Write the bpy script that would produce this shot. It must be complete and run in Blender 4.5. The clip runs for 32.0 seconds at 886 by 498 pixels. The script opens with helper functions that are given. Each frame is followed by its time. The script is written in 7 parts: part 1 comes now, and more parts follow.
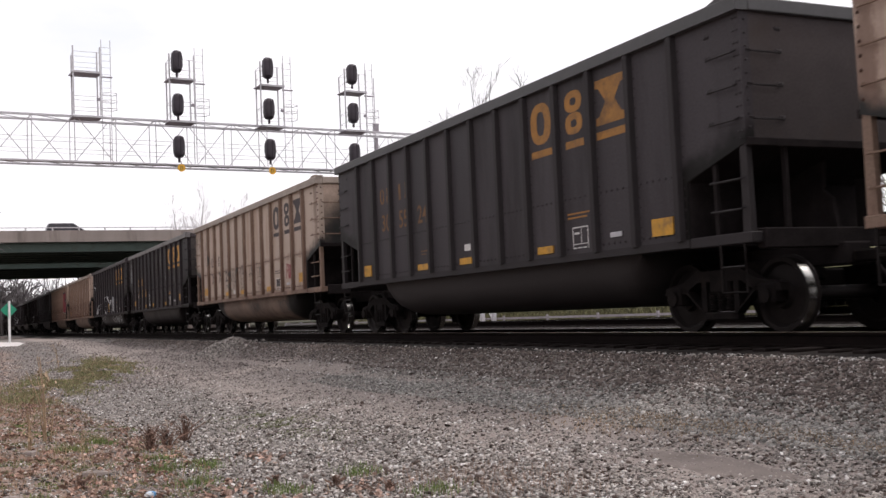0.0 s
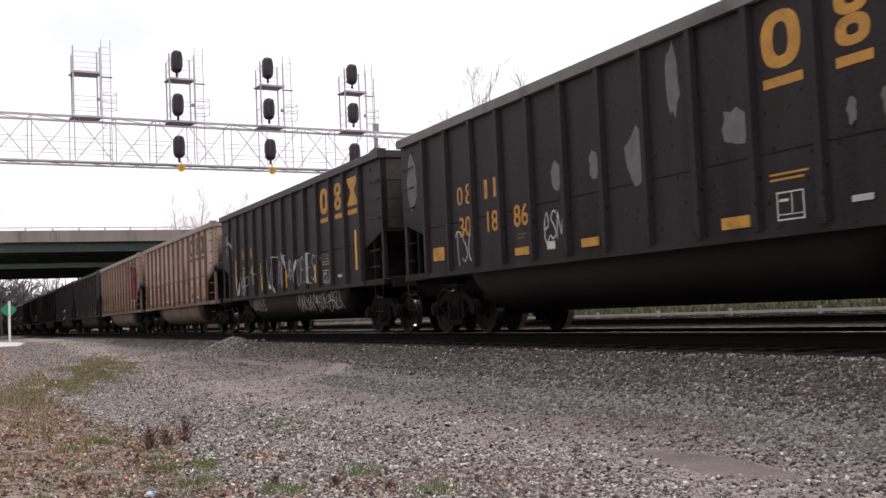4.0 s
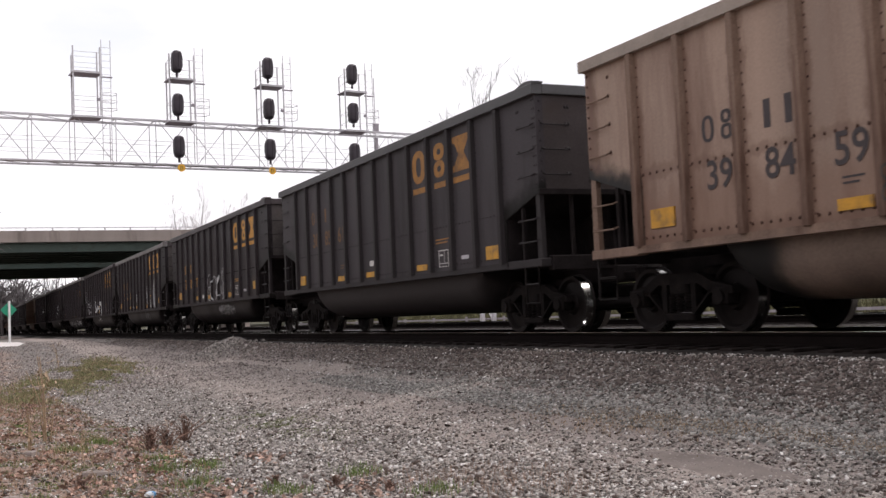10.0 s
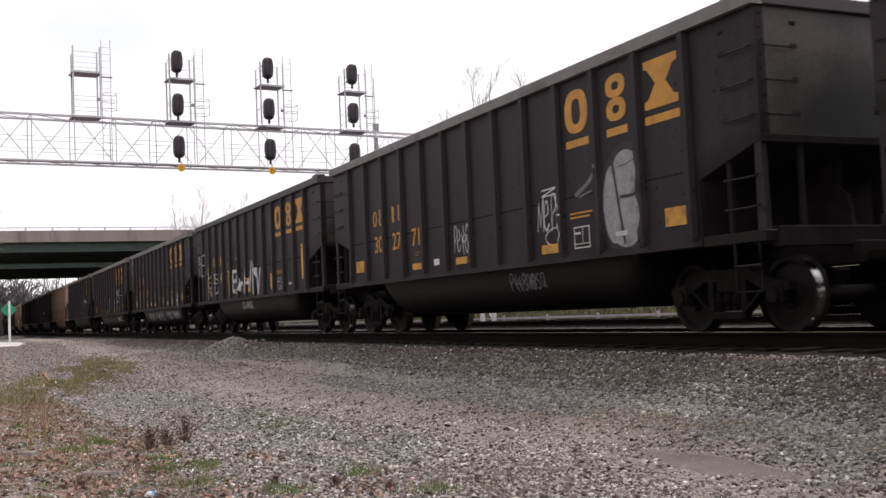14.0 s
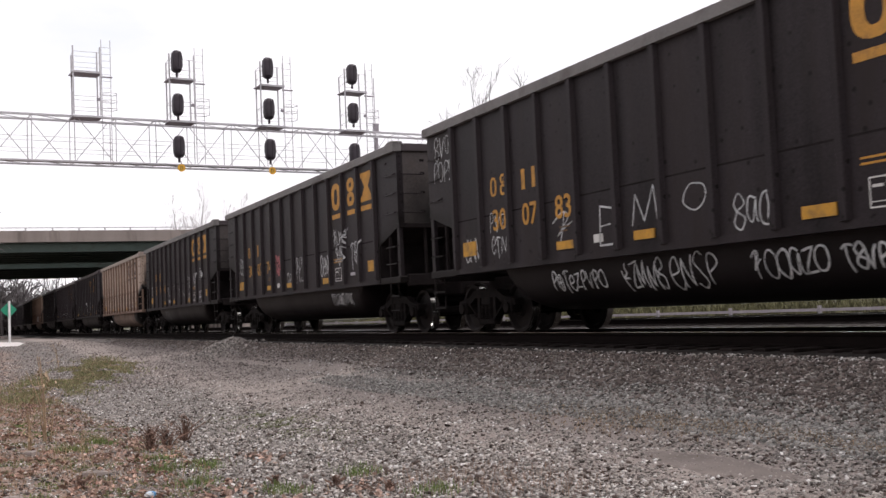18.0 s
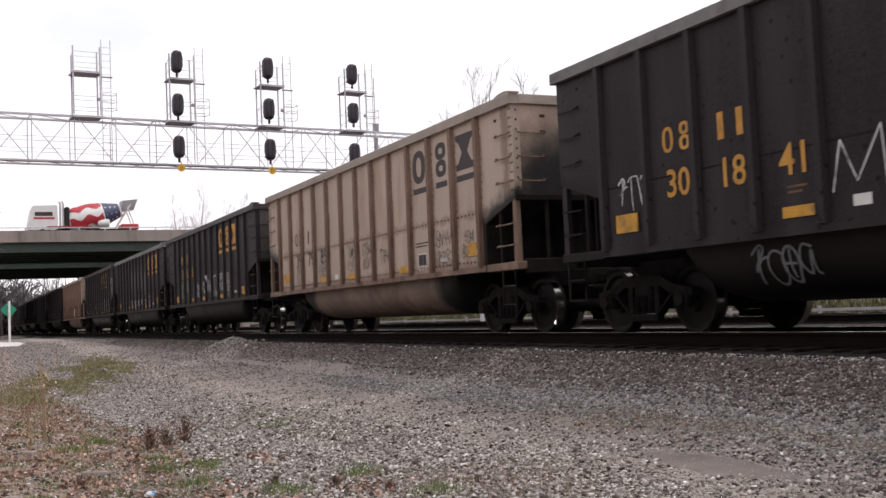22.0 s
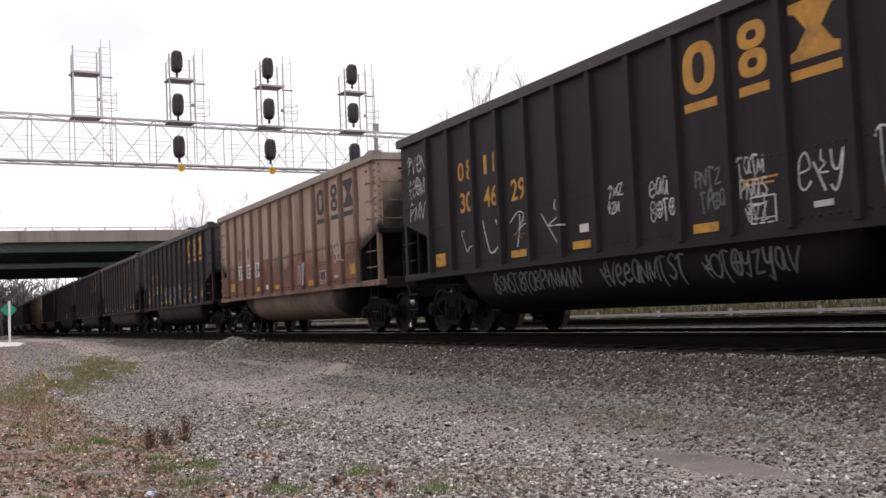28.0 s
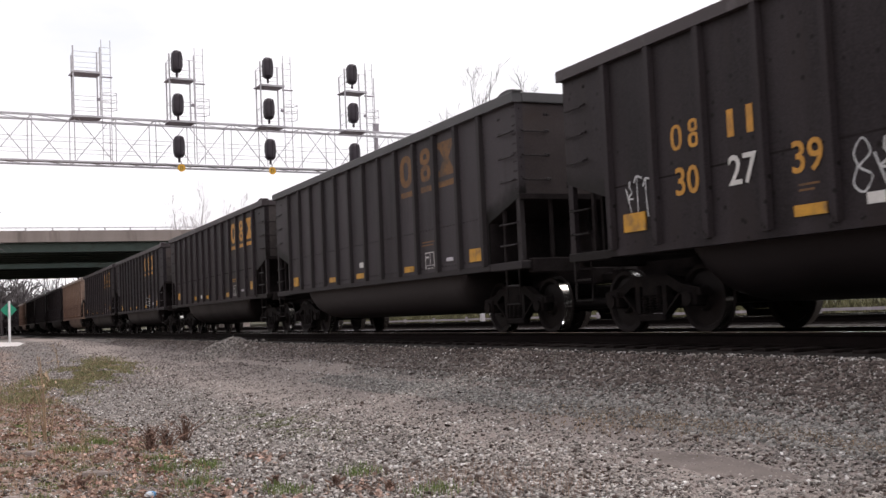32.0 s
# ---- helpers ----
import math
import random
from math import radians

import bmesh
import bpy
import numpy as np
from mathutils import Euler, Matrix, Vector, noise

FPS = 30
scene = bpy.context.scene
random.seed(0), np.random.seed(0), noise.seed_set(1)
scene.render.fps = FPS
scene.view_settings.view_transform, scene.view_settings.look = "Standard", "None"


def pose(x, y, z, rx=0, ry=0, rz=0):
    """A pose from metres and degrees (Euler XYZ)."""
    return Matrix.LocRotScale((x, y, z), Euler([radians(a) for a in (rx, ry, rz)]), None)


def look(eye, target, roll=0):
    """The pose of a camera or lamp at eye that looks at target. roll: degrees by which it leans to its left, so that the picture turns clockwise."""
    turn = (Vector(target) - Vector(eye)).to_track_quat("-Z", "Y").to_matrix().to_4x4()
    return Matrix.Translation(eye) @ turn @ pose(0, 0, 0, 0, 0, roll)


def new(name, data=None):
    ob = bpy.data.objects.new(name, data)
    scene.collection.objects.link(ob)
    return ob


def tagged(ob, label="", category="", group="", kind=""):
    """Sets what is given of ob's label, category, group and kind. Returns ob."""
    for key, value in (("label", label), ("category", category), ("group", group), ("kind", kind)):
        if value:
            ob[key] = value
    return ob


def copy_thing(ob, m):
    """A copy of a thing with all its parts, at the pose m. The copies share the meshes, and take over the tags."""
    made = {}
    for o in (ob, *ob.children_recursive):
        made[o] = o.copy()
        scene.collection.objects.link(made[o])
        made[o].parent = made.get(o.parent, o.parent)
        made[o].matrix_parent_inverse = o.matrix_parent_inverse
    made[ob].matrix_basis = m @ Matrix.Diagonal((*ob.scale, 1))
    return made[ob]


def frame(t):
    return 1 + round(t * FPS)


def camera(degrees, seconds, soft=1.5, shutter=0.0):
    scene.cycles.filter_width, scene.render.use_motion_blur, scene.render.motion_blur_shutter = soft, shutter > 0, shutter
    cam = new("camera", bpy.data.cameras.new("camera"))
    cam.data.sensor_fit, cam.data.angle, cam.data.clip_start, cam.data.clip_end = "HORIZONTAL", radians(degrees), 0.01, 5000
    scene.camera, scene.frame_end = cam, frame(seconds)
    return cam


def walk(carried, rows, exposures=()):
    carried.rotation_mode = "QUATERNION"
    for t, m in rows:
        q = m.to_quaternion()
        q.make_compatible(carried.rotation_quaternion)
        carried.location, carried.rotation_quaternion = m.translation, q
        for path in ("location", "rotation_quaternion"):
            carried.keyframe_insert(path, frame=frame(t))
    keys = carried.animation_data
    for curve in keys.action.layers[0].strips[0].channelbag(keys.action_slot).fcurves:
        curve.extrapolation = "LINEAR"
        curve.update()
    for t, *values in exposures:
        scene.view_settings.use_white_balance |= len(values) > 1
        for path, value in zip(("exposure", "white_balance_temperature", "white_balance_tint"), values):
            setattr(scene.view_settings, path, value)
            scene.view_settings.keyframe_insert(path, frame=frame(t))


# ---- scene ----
cam = camera(45.44, 32.0, 1.5, 0.12)
EYE = Vector((0.0, 0.0, 0.415))
AIM = Vector((-math.sin(radians(65.04)) * math.cos(radians(3.43)), math.cos(radians(65.04)) * math.cos(radians(3.43)), math.sin(radians(3.43))))
STAND = look(EYE, EYE + AIM, -2.49)
walk(cam, [(0.0, STAND), (32.0, STAND)], [(0.0, 0.0, 6500, 14), (32.0, 0.0, 6500, 14)])

# ---------------------------------------------------------------- light
SUN_UP, SUN_ROUND = 60.0, 20.0
world = bpy.data.worlds.new("overcast_sky")
scene.world = world
world.use_nodes = True
wt = world.node_tree
wt.nodes.clear()
w_out = wt.nodes.new("ShaderNodeOutputWorld")
w_bg = wt.nodes.new("ShaderNodeBackground")
w_sky = wt.nodes.new("ShaderNodeTexSky")
w_sky.sky_type = "NISHITA"
w_sky.sun_disc = False
w_sky.sun_elevation, w_sky.sun_rotation = radians(SUN_UP), radians(SUN_ROUND)
w_sky.dust_density, w_sky.air_density = 4.0, 1.0
w_tc = wt.nodes.new("ShaderNodeTexCoord")
w_map = wt.nodes.new("ShaderNodeMapping")
w_map.inputs["Scale"].default_value = (1.0, 1.0, 3.0)
w_noise = wt.nodes.new("ShaderNodeTexNoise")
w_noise.inputs["Scale"].default_value, w_noise.inputs["Detail"].default_value = 2.6, 7.0
w_ramp = wt.nodes.new("ShaderNodeValToRGB")
w_ramp.color_ramp.elements[0].position, w_ramp.color_ramp.elements[0].color = 0.30, (8.5, 8.8, 9.2, 1)
w_ramp.color_ramp.elements[1].position, w_ramp.color_ramp.elements[1].color = 0.46, (10.2, 10.1, 10.2, 1)
w_mix = wt.nodes.new("ShaderNodeMix")
w_mix.data_type = "RGBA"
w_mix.inputs[0].default_value = 0.93
wt.links.new(w_tc.outputs["Generated"], w_map.inputs["Vector"])
wt.links.new(w_map.outputs["Vector"], w_noise.inputs["Vector"])
wt.links.new(w_noise.outputs["Fac"], w_ramp.inputs["Fac"])
wt.links.new(w_sky.outputs["Color"], w_mix.inputs[6])
wt.links.new(w_ramp.outputs["Color"], w_mix.inputs[7])
wt.links.new(w_mix.outputs[2], w_bg.inputs["Color"])
w_bg.inputs["Strength"].default_value = 0.115
wt.links.new(w_bg.outputs["Background"], w_out.inputs["Surface"])

sun_data = bpy.data.lights.new("sun", "SUN")
sun_data.energy, sun_data.angle, sun_data.color = 1.5, radians(12), (1.0, 0.96, 0.9)
sun = new("sun", sun_data)
_sd = Vector((math.sin(radians(SUN_ROUND)) * math.cos(radians(SUN_UP)), math.cos(radians(SUN_ROUND)) * math.cos(radians(SUN_UP)), math.sin(radians(SUN_UP))))
sun.matrix_basis = look(_sd * 60, (0, 0, 0))


# ---------------------------------------------------------------- materials
def mat(name, base, rough=0.7, metal=0.0, var=0.25, scale=3.0, fine=40.0, bump=0.15, tint=None, spots=None, streak=False, spec=0.5, island=0.0, obj=0.0):
    """A procedural surface: base colour varied at two scales, with an optional second tint in patches, dark or light spots, streaks and relief."""
    m = bpy.data.materials.new(name)
    m.use_nodes = True
    t = m.node_tree
    b = t.nodes["Principled BSDF"]
    b.inputs["Metallic"].default_value = metal
    b.inputs["Specular IOR Level"].default_value = spec
    if max(base) < 0.05:
        b.inputs["Specular Tint"].default_value = (1.0, 0.83, 0.85, 1)
    tc = t.nodes.new("ShaderNodeTexCoord")
    mp = t.nodes.new("ShaderNodeMapping")
    if streak:
        mp.inputs["Scale"].default_value = (1.0, 1.0, 0.16)
    t.links.new(tc.outputs["Object"], mp.inputs["Vector"])
    n1 = t.nodes.new("ShaderNodeTexNoise")
    n1.inputs["Scale"].default_value, n1.inputs["Detail"].default_value = scale, 6.0
    n2 = t.nodes.new("ShaderNodeTexNoise")
    n2.inputs["Scale"].default_value, n2.inputs["Detail"].default_value = fine, 4.0
    t.links.new(mp.outputs["Vector"], n1.inputs["Vector"])
    t.links.new(tc.outputs["Object"], n2.inputs["Vector"])
    add = t.nodes.new("ShaderNodeMath")
    add.operation = "MULTIPLY_ADD"
    add.inputs[1].default_value = 0.65
    t.links.new(n1.outputs["Fac"], add.inputs[0])
    half = t.nodes.new("ShaderNodeMath")
    half.operation = "MULTIPLY"
    half.inputs[1].default_value = 0.35
    t.links.new(n2.outputs["Fac"], half.inputs[0])
    t.links.new(half.outputs[0], add.inputs[2])
    ramp = t.nodes.new("ShaderNodeValToRGB")
    lo = [max(0.0, c * (1 - var)) for c in base]
    hi = [min(1.0, c * (1 + var)) for c in base]
    ramp.color_ramp.elements[0].position, ramp.color_ramp.elements[0].color = 0.36, (*lo, 1)
    ramp.color_ramp.elements[1].position, ramp.color_ramp.elements[1].color = 0.64, (*hi, 1)
    t.links.new(add.outputs[0], ramp.inputs["Fac"])
    col = ramp.outputs["Color"]

    def blend(fac, a, c, kind="MIX"):
        mx = t.nodes.new("ShaderNodeMix")
        mx.data_type, mx.blend_type = "RGBA", kind
        if isinstance(fac, float):
            mx.inputs[0].default_value = fac
        else:
            t.links.new(fac, mx.inputs[0])
        t.links.new(a, mx.inputs[6])
        if isinstance(c, tuple):
            mx.inputs[7].default_value = (*c, 1)
        else:
            t.links.new(c, mx.inputs[7])
        return mx.outputs[2]

    if tint:
        colour, amount, tscale = tint
        n3 = t.nodes.new("ShaderNodeTexNoise")
        n3.inputs["Scale"].default_value, n3.inputs["Detail"].default_value = tscale, 8.0
        n3.inputs["Roughness"].default_value = 0.65
        t.links.new(mp.outputs["Vector"], n3.inputs["Vector"])
        r3 = t.nodes.new("ShaderNodeValToRGB")
        r3.color_ramp.elements[0].position = 0.62 - 0.32 * amount
        r3.color_ramp.elements[1].position = 0.78 - 0.22 * amount
        t.links.new(n3.outputs["Fac"], r3.inputs["Fac"])
        col = blend(r3.outputs["Color"], col, colour)
    if spots:
        colour, sscale, cut = spots
        vo = t.nodes.new("ShaderNodeTexVoronoi")
        vo.inputs["Scale"].default_value = sscale
        t.links.new(tc.outputs["Object"], vo.inputs["Vector"])
        r4 = t.nodes.new("ShaderNodeValToRGB")
        r4.color_ramp.elements[0].position, r4.color_ramp.elements[0].color = cut, (1, 1, 1, 1)
        r4.color_ramp.elements[1].position, r4.color_ramp.elements[1].color = cut + 0.08, (0, 0, 0, 1)
        t.links.new(vo.outputs["Distance"], r4.inputs["Fac"])
        col = blend(r4.outputs["Color"], col, colour)
    for amount, source in ((island, "g"), (obj, "o")):
        if amount:
            if source == "g":
                geo = t.nodes.new("ShaderNodeNewGeometry")
                rnd = geo.outputs["Random Per Island"]
            else:
                oi = t.nodes.new("ShaderNodeObjectInfo")
                rnd = oi.outputs["Random"]
            mr = t.nodes.new("ShaderNodeMapRange")
            mr.inputs["To Min"].default_value, mr.inputs["To Max"].default_value = 1 - amount, 1 + amount
            t.links.new(rnd, mr.inputs["Value"])
            hs = t.nodes.new("ShaderNodeHueSaturation")
            t.links.new(mr.outputs["Result"], hs.inputs["Value"])
            t.links.new(col, hs.inputs["Color"])
            col = hs.outputs["Color"]
    t.links.new(col, b.inputs["Base Color"])
    rr = t.nodes.new("ShaderNodeMapRange")
    rr.inputs["To Min"].default_value, rr.inputs["To Max"].default_value = max(0.02, rough - 0.12), min(1.0, rough + 0.12)
    t.links.new(n1.outputs["Fac"], rr.inputs["Value"])
    t.links.new(rr.outputs["Result"], b.inputs["Roughness"])
    if bump:
        bp = t.nodes.new("ShaderNodeBump")
        bp.inputs["Strength"].default_value, bp.inputs["Distance"].default_value = bump, 0.02
        t.links.new(add.outputs[0], bp.inputs["Height"])
        t.links.new(bp.outputs["Normal"], b.inputs["Normal"])
    return m


def soot(m, half, corner, spread=1.0):
    """Coal soot on a car's paint: smudges on the end sheets, or along the cut lower corners of the side sheets."""
    t = m.node_tree
    b = t.nodes["Principled BSDF"]
    col = b.inputs["Base Color"].links[0].from_socket
    tc = t.nodes.new("ShaderNodeTexCoord")
    sep = t.nodes.new("ShaderNodeSeparateXYZ")
    t.links.new(tc.outputs["Object"], sep.inputs[0])
    nz = t.nodes.new("ShaderNodeTexNoise")
    nz.inputs["Scale"].default_value, nz.inputs["Detail"].default_value = 2.6, 7.0
    t.links.new(tc.outputs["Object"], nz.inputs["Vector"])

    def calc(op, a, c):
        n = t.nodes.new("ShaderNodeMath")
        n.operation = op
        for i, q in enumerate((a, c)):
            if isinstance(q, (int, float)):
                n.inputs[i].default_value = q
            else:
                t.links.new(q, n.inputs[i])
        return n.outputs[0]

    def ease(value, a, c):
        n = t.nodes.new("ShaderNodeMapRange")
        n.interpolation_type = "SMOOTHSTEP"
        n.inputs["From Min"].default_value, n.inputs["From Max"].default_value = a, c
        t.links.new(value, n.inputs["Value"])
        return n.outputs["Result"]

    wob = calc("MULTIPLY", nz.outputs["Fac"], 0.5 if corner else 0.7)
    if corner:
        along = calc("ABSOLUTE", sep.outputs["X"], 0.0)
        low = calc("ADD", sep.outputs["Z"], wob)
        if half < 6:
            along = calc("ADD", along, calc("MULTIPLY", wob, 0.8))
            fac = ease(along, half - 1.25, half - 0.75)
        else:
            low = calc("ADD", low, calc("MULTIPLY", calc("SUBTRACT", half, along), 0.26))
            fac = calc("MULTIPLY", ease(along, half - 1.3, half - 1.22), ease(low, 2.82, 2.52))
    else:
        yy = calc("MULTIPLY", sep.outputs["Y"], 0.85)
        zz = calc("MULTIPLY", calc("SUBTRACT", sep.outputs["Z"], 2.2), 1.05)
        rr = calc("ADD", calc("SQRT", calc("ADD", calc("MULTIPLY", yy, yy), calc("MULTIPLY", zz, zz)), 0.0), wob)
        fac = ease(rr, 2.3 * spread, 1.3 * spread)
    mx = t.nodes.new("ShaderNodeMix")
    mx.data_type = "RGBA"
    t.links.new(fac, mx.inputs[0])
    t.links.new(col, mx.inputs[6])
    mx.inputs[7].default_value = (0.009, 0.0078, 0.0074, 1)
    t.links.new(mx.outputs[2], b.inputs["Base Color"])
    return m


def low_rust(m, top, colour, strength):
    """Rust that has come through the lower sheet, ragged towards its upper edge and run down in streaks."""
    t = m.node_tree
    b = t.nodes["Principled BSDF"]
    col = b.inputs["Base Color"].links[0].from_socket
    tc = t.nodes.new("ShaderNodeTexCoord")
    sep = t.nodes.new("ShaderNodeSeparateXYZ")
    t.links.new(tc.outputs["Object"], sep.inputs[0])
    mp = t.nodes.new("ShaderNodeMapping")
    mp.inputs["Scale"].default_value = (1.0, 1.0, 0.35)
    t.links.new(tc.outputs["Object"], mp.inputs["Vector"])
    nz = t.nodes.new("ShaderNodeTexNoise")
    nz.inputs["Scale"].default_value, nz.inputs["Detail"].default_value = 1.7, 8.0
    t.links.new(mp.outputs["Vector"], nz.inputs["Vector"])
    ad = t.nodes.new("ShaderNodeMath")
    ad.operation = "MULTIPLY_ADD"
    ad.inputs[1].default_value = 1.3
    t.links.new(nz.outputs["Fac"], ad.inputs[0])
    t.links.new(sep.outputs["Z"], ad.inputs[2])
    mr = t.nodes.new("ShaderNodeMapRange")
    mr.interpolation_type = "SMOOTHSTEP"
    mr.inputs["From Min"].default_value, mr.inputs["From Max"].default_value = top + 0.75, top + 0.3
    mr.inputs["To Max"].default_value = strength
    t.links.new(ad.outputs[0], mr.inputs["Value"])
    mx = t.nodes.new("ShaderNodeMix")
    mx.data_type = "RGBA"
    t.links.new(mr.outputs["Result"], mx.inputs[0])
    t.links.new(col, mx.inputs[6])
    mx.inputs[7].default_value = (*colour, 1)
    t.links.new(mx.outputs[2], b.inputs["Base Color"])
    return m


def rib_rust(m, first, pitch, colour, strength):
    """Rust and grime that has gathered along both sides of the ribs, on the seam and above the sill."""
    t = m.node_tree
    b = t.nodes["Principled BSDF"]
    col = b.inputs["Base Color"].links[0].from_socket
    tc = t.nodes.new("ShaderNodeTexCoord")
    sep = t.nodes.new("ShaderNodeSeparateXYZ")
    t.links.new(tc.outputs["Object"], sep.inputs[0])
    mp = t.nodes.new("ShaderNodeMapping")
    mp.inputs["Scale"].default_value = (1.0, 1.0, 0.45)
    t.links.new(tc.outputs["Object"], mp.inputs["Vector"])
    nz = t.nodes.new("ShaderNodeTexNoise")
    nz.inputs["Scale"].default_value, nz.inputs["Detail"].default_value, nz.inputs["Roughness"].default_value = 4.5, 8.0, 0.68
    t.links.new(mp.outputs["Vector"], nz.inputs["Vector"])

    def calc(op, a, c):
        n = t.nodes.new("ShaderNodeMath")
        n.operation = op
        for i, q in enumerate((a, c)):
            if isinstance(q, (int, float)):
                n.inputs[i].default_value = q
            else:
                t.links.new(q, n.inputs[i])
        return n.outputs[0]

    def ease(value, a, c):
        n = t.nodes.new("ShaderNodeMapRange")
        n.interpolation_type = "SMOOTHSTEP"
        n.inputs["From Min"].default_value, n.inputs["From Max"].default_value = a, c
        t.links.new(value, n.inputs["Value"])
        return n.outputs["Result"]
    wave = calc("PINGPONG", calc("SUBTRACT", sep.outputs["X"], first), pitch / 2)
    wob = calc("MULTIPLY", calc("SUBTRACT", nz.outputs["Fac"], 0.5), 0.5)
    rib = ease(calc("ADD", wave, wob), 0.2, 0.07)
    seam = ease(calc("ADD", calc("ABSOLUTE", calc("SUBTRACT", sep.outputs["Z"], 2.13), 0.0), wob), 0.1, 0.02)
    sill = ease(calc("ADD", calc("SUBTRACT", sep.outputs["Z"], 1.12), wob), 0.3, 0.08)
    fac = calc("MULTIPLY", calc("MAXIMUM", rib, calc("MAXIMUM", calc("MULTIPLY", seam, 0.7), sill)), strength)
    mx = t.nodes.new("ShaderNodeMix")
    mx.data_type = "RGBA"
    t.links.new(fac, mx.inputs[0])
    t.links.new(col, mx.inputs[6])
    mx.inputs[7].default_value = (*colour, 1)
    t.links.new(mx.outputs[2], b.inputs["Base Color"])
    return m


M_BLACK = mat("black_car_paint", (0.024, 0.0202, 0.0222), 0.5, 0.0, 0.6, 1.6, 45, 0.16, ((0.024, 0.019, 0.0187), 0.4, 1.7), ((0.006, 0.005, 0.005), 5.0, 0.1), True, 0.14)
M_GREY = mat("faded_black_car_paint", (0.05, 0.043, 0.0472), 0.55, 0.0, 0.28, 1.1, 30, 0.08, ((0.02, 0.0165, 0.0175), 0.3, 0.8), None, True, 0.13)
M_TAN = mat("bare_weathered_aluminium_paint", (0.44, 0.33, 0.27), 0.6, 0.0, 0.17, 1.0, 30, 0.06, ((0.22, 0.138, 0.104), 0.35, 0.9), None, True, 0.35)
M_TANPALE = mat("pale_weathered_car_paint", (0.43, 0.338, 0.28), 0.6, 0.0, 0.15, 1.0, 30, 0.06, ((0.3, 0.195, 0.14), 0.28, 0.9), None, True, 0.35)
M_TANBROWN = mat("brown_weathered_car_paint", (0.33, 0.232, 0.182), 0.6, 0.0, 0.2, 1.0, 30, 0.06, ((0.15, 0.082, 0.06), 0.38, 0.8), None, True, 0.35)
M_TANRIB = mat("rusty_rib_steel", (0.2, 0.132, 0.1), 0.72, 0.0, 0.35, 2.0, 40, 0.2, ((0.085, 0.044, 0.031), 0.42, 2.2), None, True, 0.3)
M_RIVET = mat("rusted_rivet_steel", (0.06, 0.03, 0.022), 0.8, 0.0, 0.35, 6, 40, 0.2, None, None, False, 0.2)
# belly in a darker tan than the sides: underside shade put into the colour
M_TUBTAN = mat("brown_shaded_tub", (0.185, 0.131, 0.104), 0.7, 0.0, 0.3, 1.2, 30, 0.1, ((0.1, 0.066, 0.052), 0.35, 0.9), None, False, 0.3)
M_SOOT = mat("sooty_steel", (0.019, 0.0158, 0.0162), 0.85, 0.0, 0.35, 3, 40, 0.2, None, None, False, 0.05)
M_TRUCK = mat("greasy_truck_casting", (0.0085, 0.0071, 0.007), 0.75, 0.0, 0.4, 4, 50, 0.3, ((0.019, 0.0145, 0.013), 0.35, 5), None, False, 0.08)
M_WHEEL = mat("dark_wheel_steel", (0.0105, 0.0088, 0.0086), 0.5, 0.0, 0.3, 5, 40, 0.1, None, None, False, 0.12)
M_TREAD = mat("polished_tread_steel", (0.5, 0.49, 0.47), 0.22, 1.0, 0.1, 5, 60, 0.03)
M_YELLOW = mat("yellow_reflective_sheet", (0.72, 0.38, 0.02), 0.5, 0, 0.15, 6, 40, 0.03)
M_REFLECT = mat("dirty_yellow_reflective_sheet", (0.52, 0.26, 0.022), 0.55, 0, 0.2, 6, 40, 0.03, ((0.2, 0.11, 0.04), 0.3, 5))
M_GOLD = mat("worn_gold_paint", (0.5, 0.24, 0.035), 0.65, 0, 0.2, 5, 40, 0.03, ((0.2, 0.1, 0.04), 0.2, 3))
M_INK = mat("faded_black_lettering_paint", (0.045, 0.04, 0.042), 0.7, 0, 0.2, 5, 40, 0.03)
M_WHITEP = mat("white_stencil_paint", (0.62, 0.6, 0.58), 0.7, 0, 0.12, 6, 40, 0.03)
M_SPRAY = mat("white_spray_paint", (0.52, 0.52, 0.53), 0.7, 0, 0.3, 4, 30, 0.03, ((0.12, 0.12, 0.12), 0.3, 7))
M_SPRAYG = mat("grey_spray_paint", (0.13, 0.13, 0.135), 0.75, 0, 0.25, 4, 30, 0.03)
M_SPRAYK = mat("thin_black_spray_paint", (0.06, 0.055, 0.05), 0.75, 0, 0.25, 4, 30, 0.03)
M_SPRAYR = mat("dark_red_spray_paint", (0.19, 0.018, 0.028), 0.6, 0, 0.3, 2, 30, 0.03, ((0.11, 0.01, 0.016), 0.35, 1.5), None, True)
M_SPRAYDK = mat("black_spray_paint", (0.012, 0.01, 0.011), 0.6, 0, 0.25, 4, 30, 0.03)
M_SPRAYP = mat("pink_spray_paint", (0.55, 0.16, 0.17), 0.7, 0, 0.25, 4, 30, 0.03)
M_SPRAYB = mat("pale_green_spray_paint", (0.24, 0.36, 0.27), 0.7, 0, 0.2, 4, 30, 0.03)
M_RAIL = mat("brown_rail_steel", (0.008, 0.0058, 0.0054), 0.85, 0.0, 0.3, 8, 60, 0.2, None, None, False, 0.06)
M_RAILTOP = mat("polished_rail_head", (0.6, 0.6, 0.6), 0.16, 1.0, 0.08, 6, 60, 0.02)
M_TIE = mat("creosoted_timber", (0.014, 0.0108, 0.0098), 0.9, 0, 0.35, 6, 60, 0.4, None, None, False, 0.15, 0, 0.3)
M_STONE = mat("crushed_granite", (0.295, 0.266, 0.246), 0.9, 0, 0.25, 9, 60, 0.3, None, None, False, 0.3, 0.75)
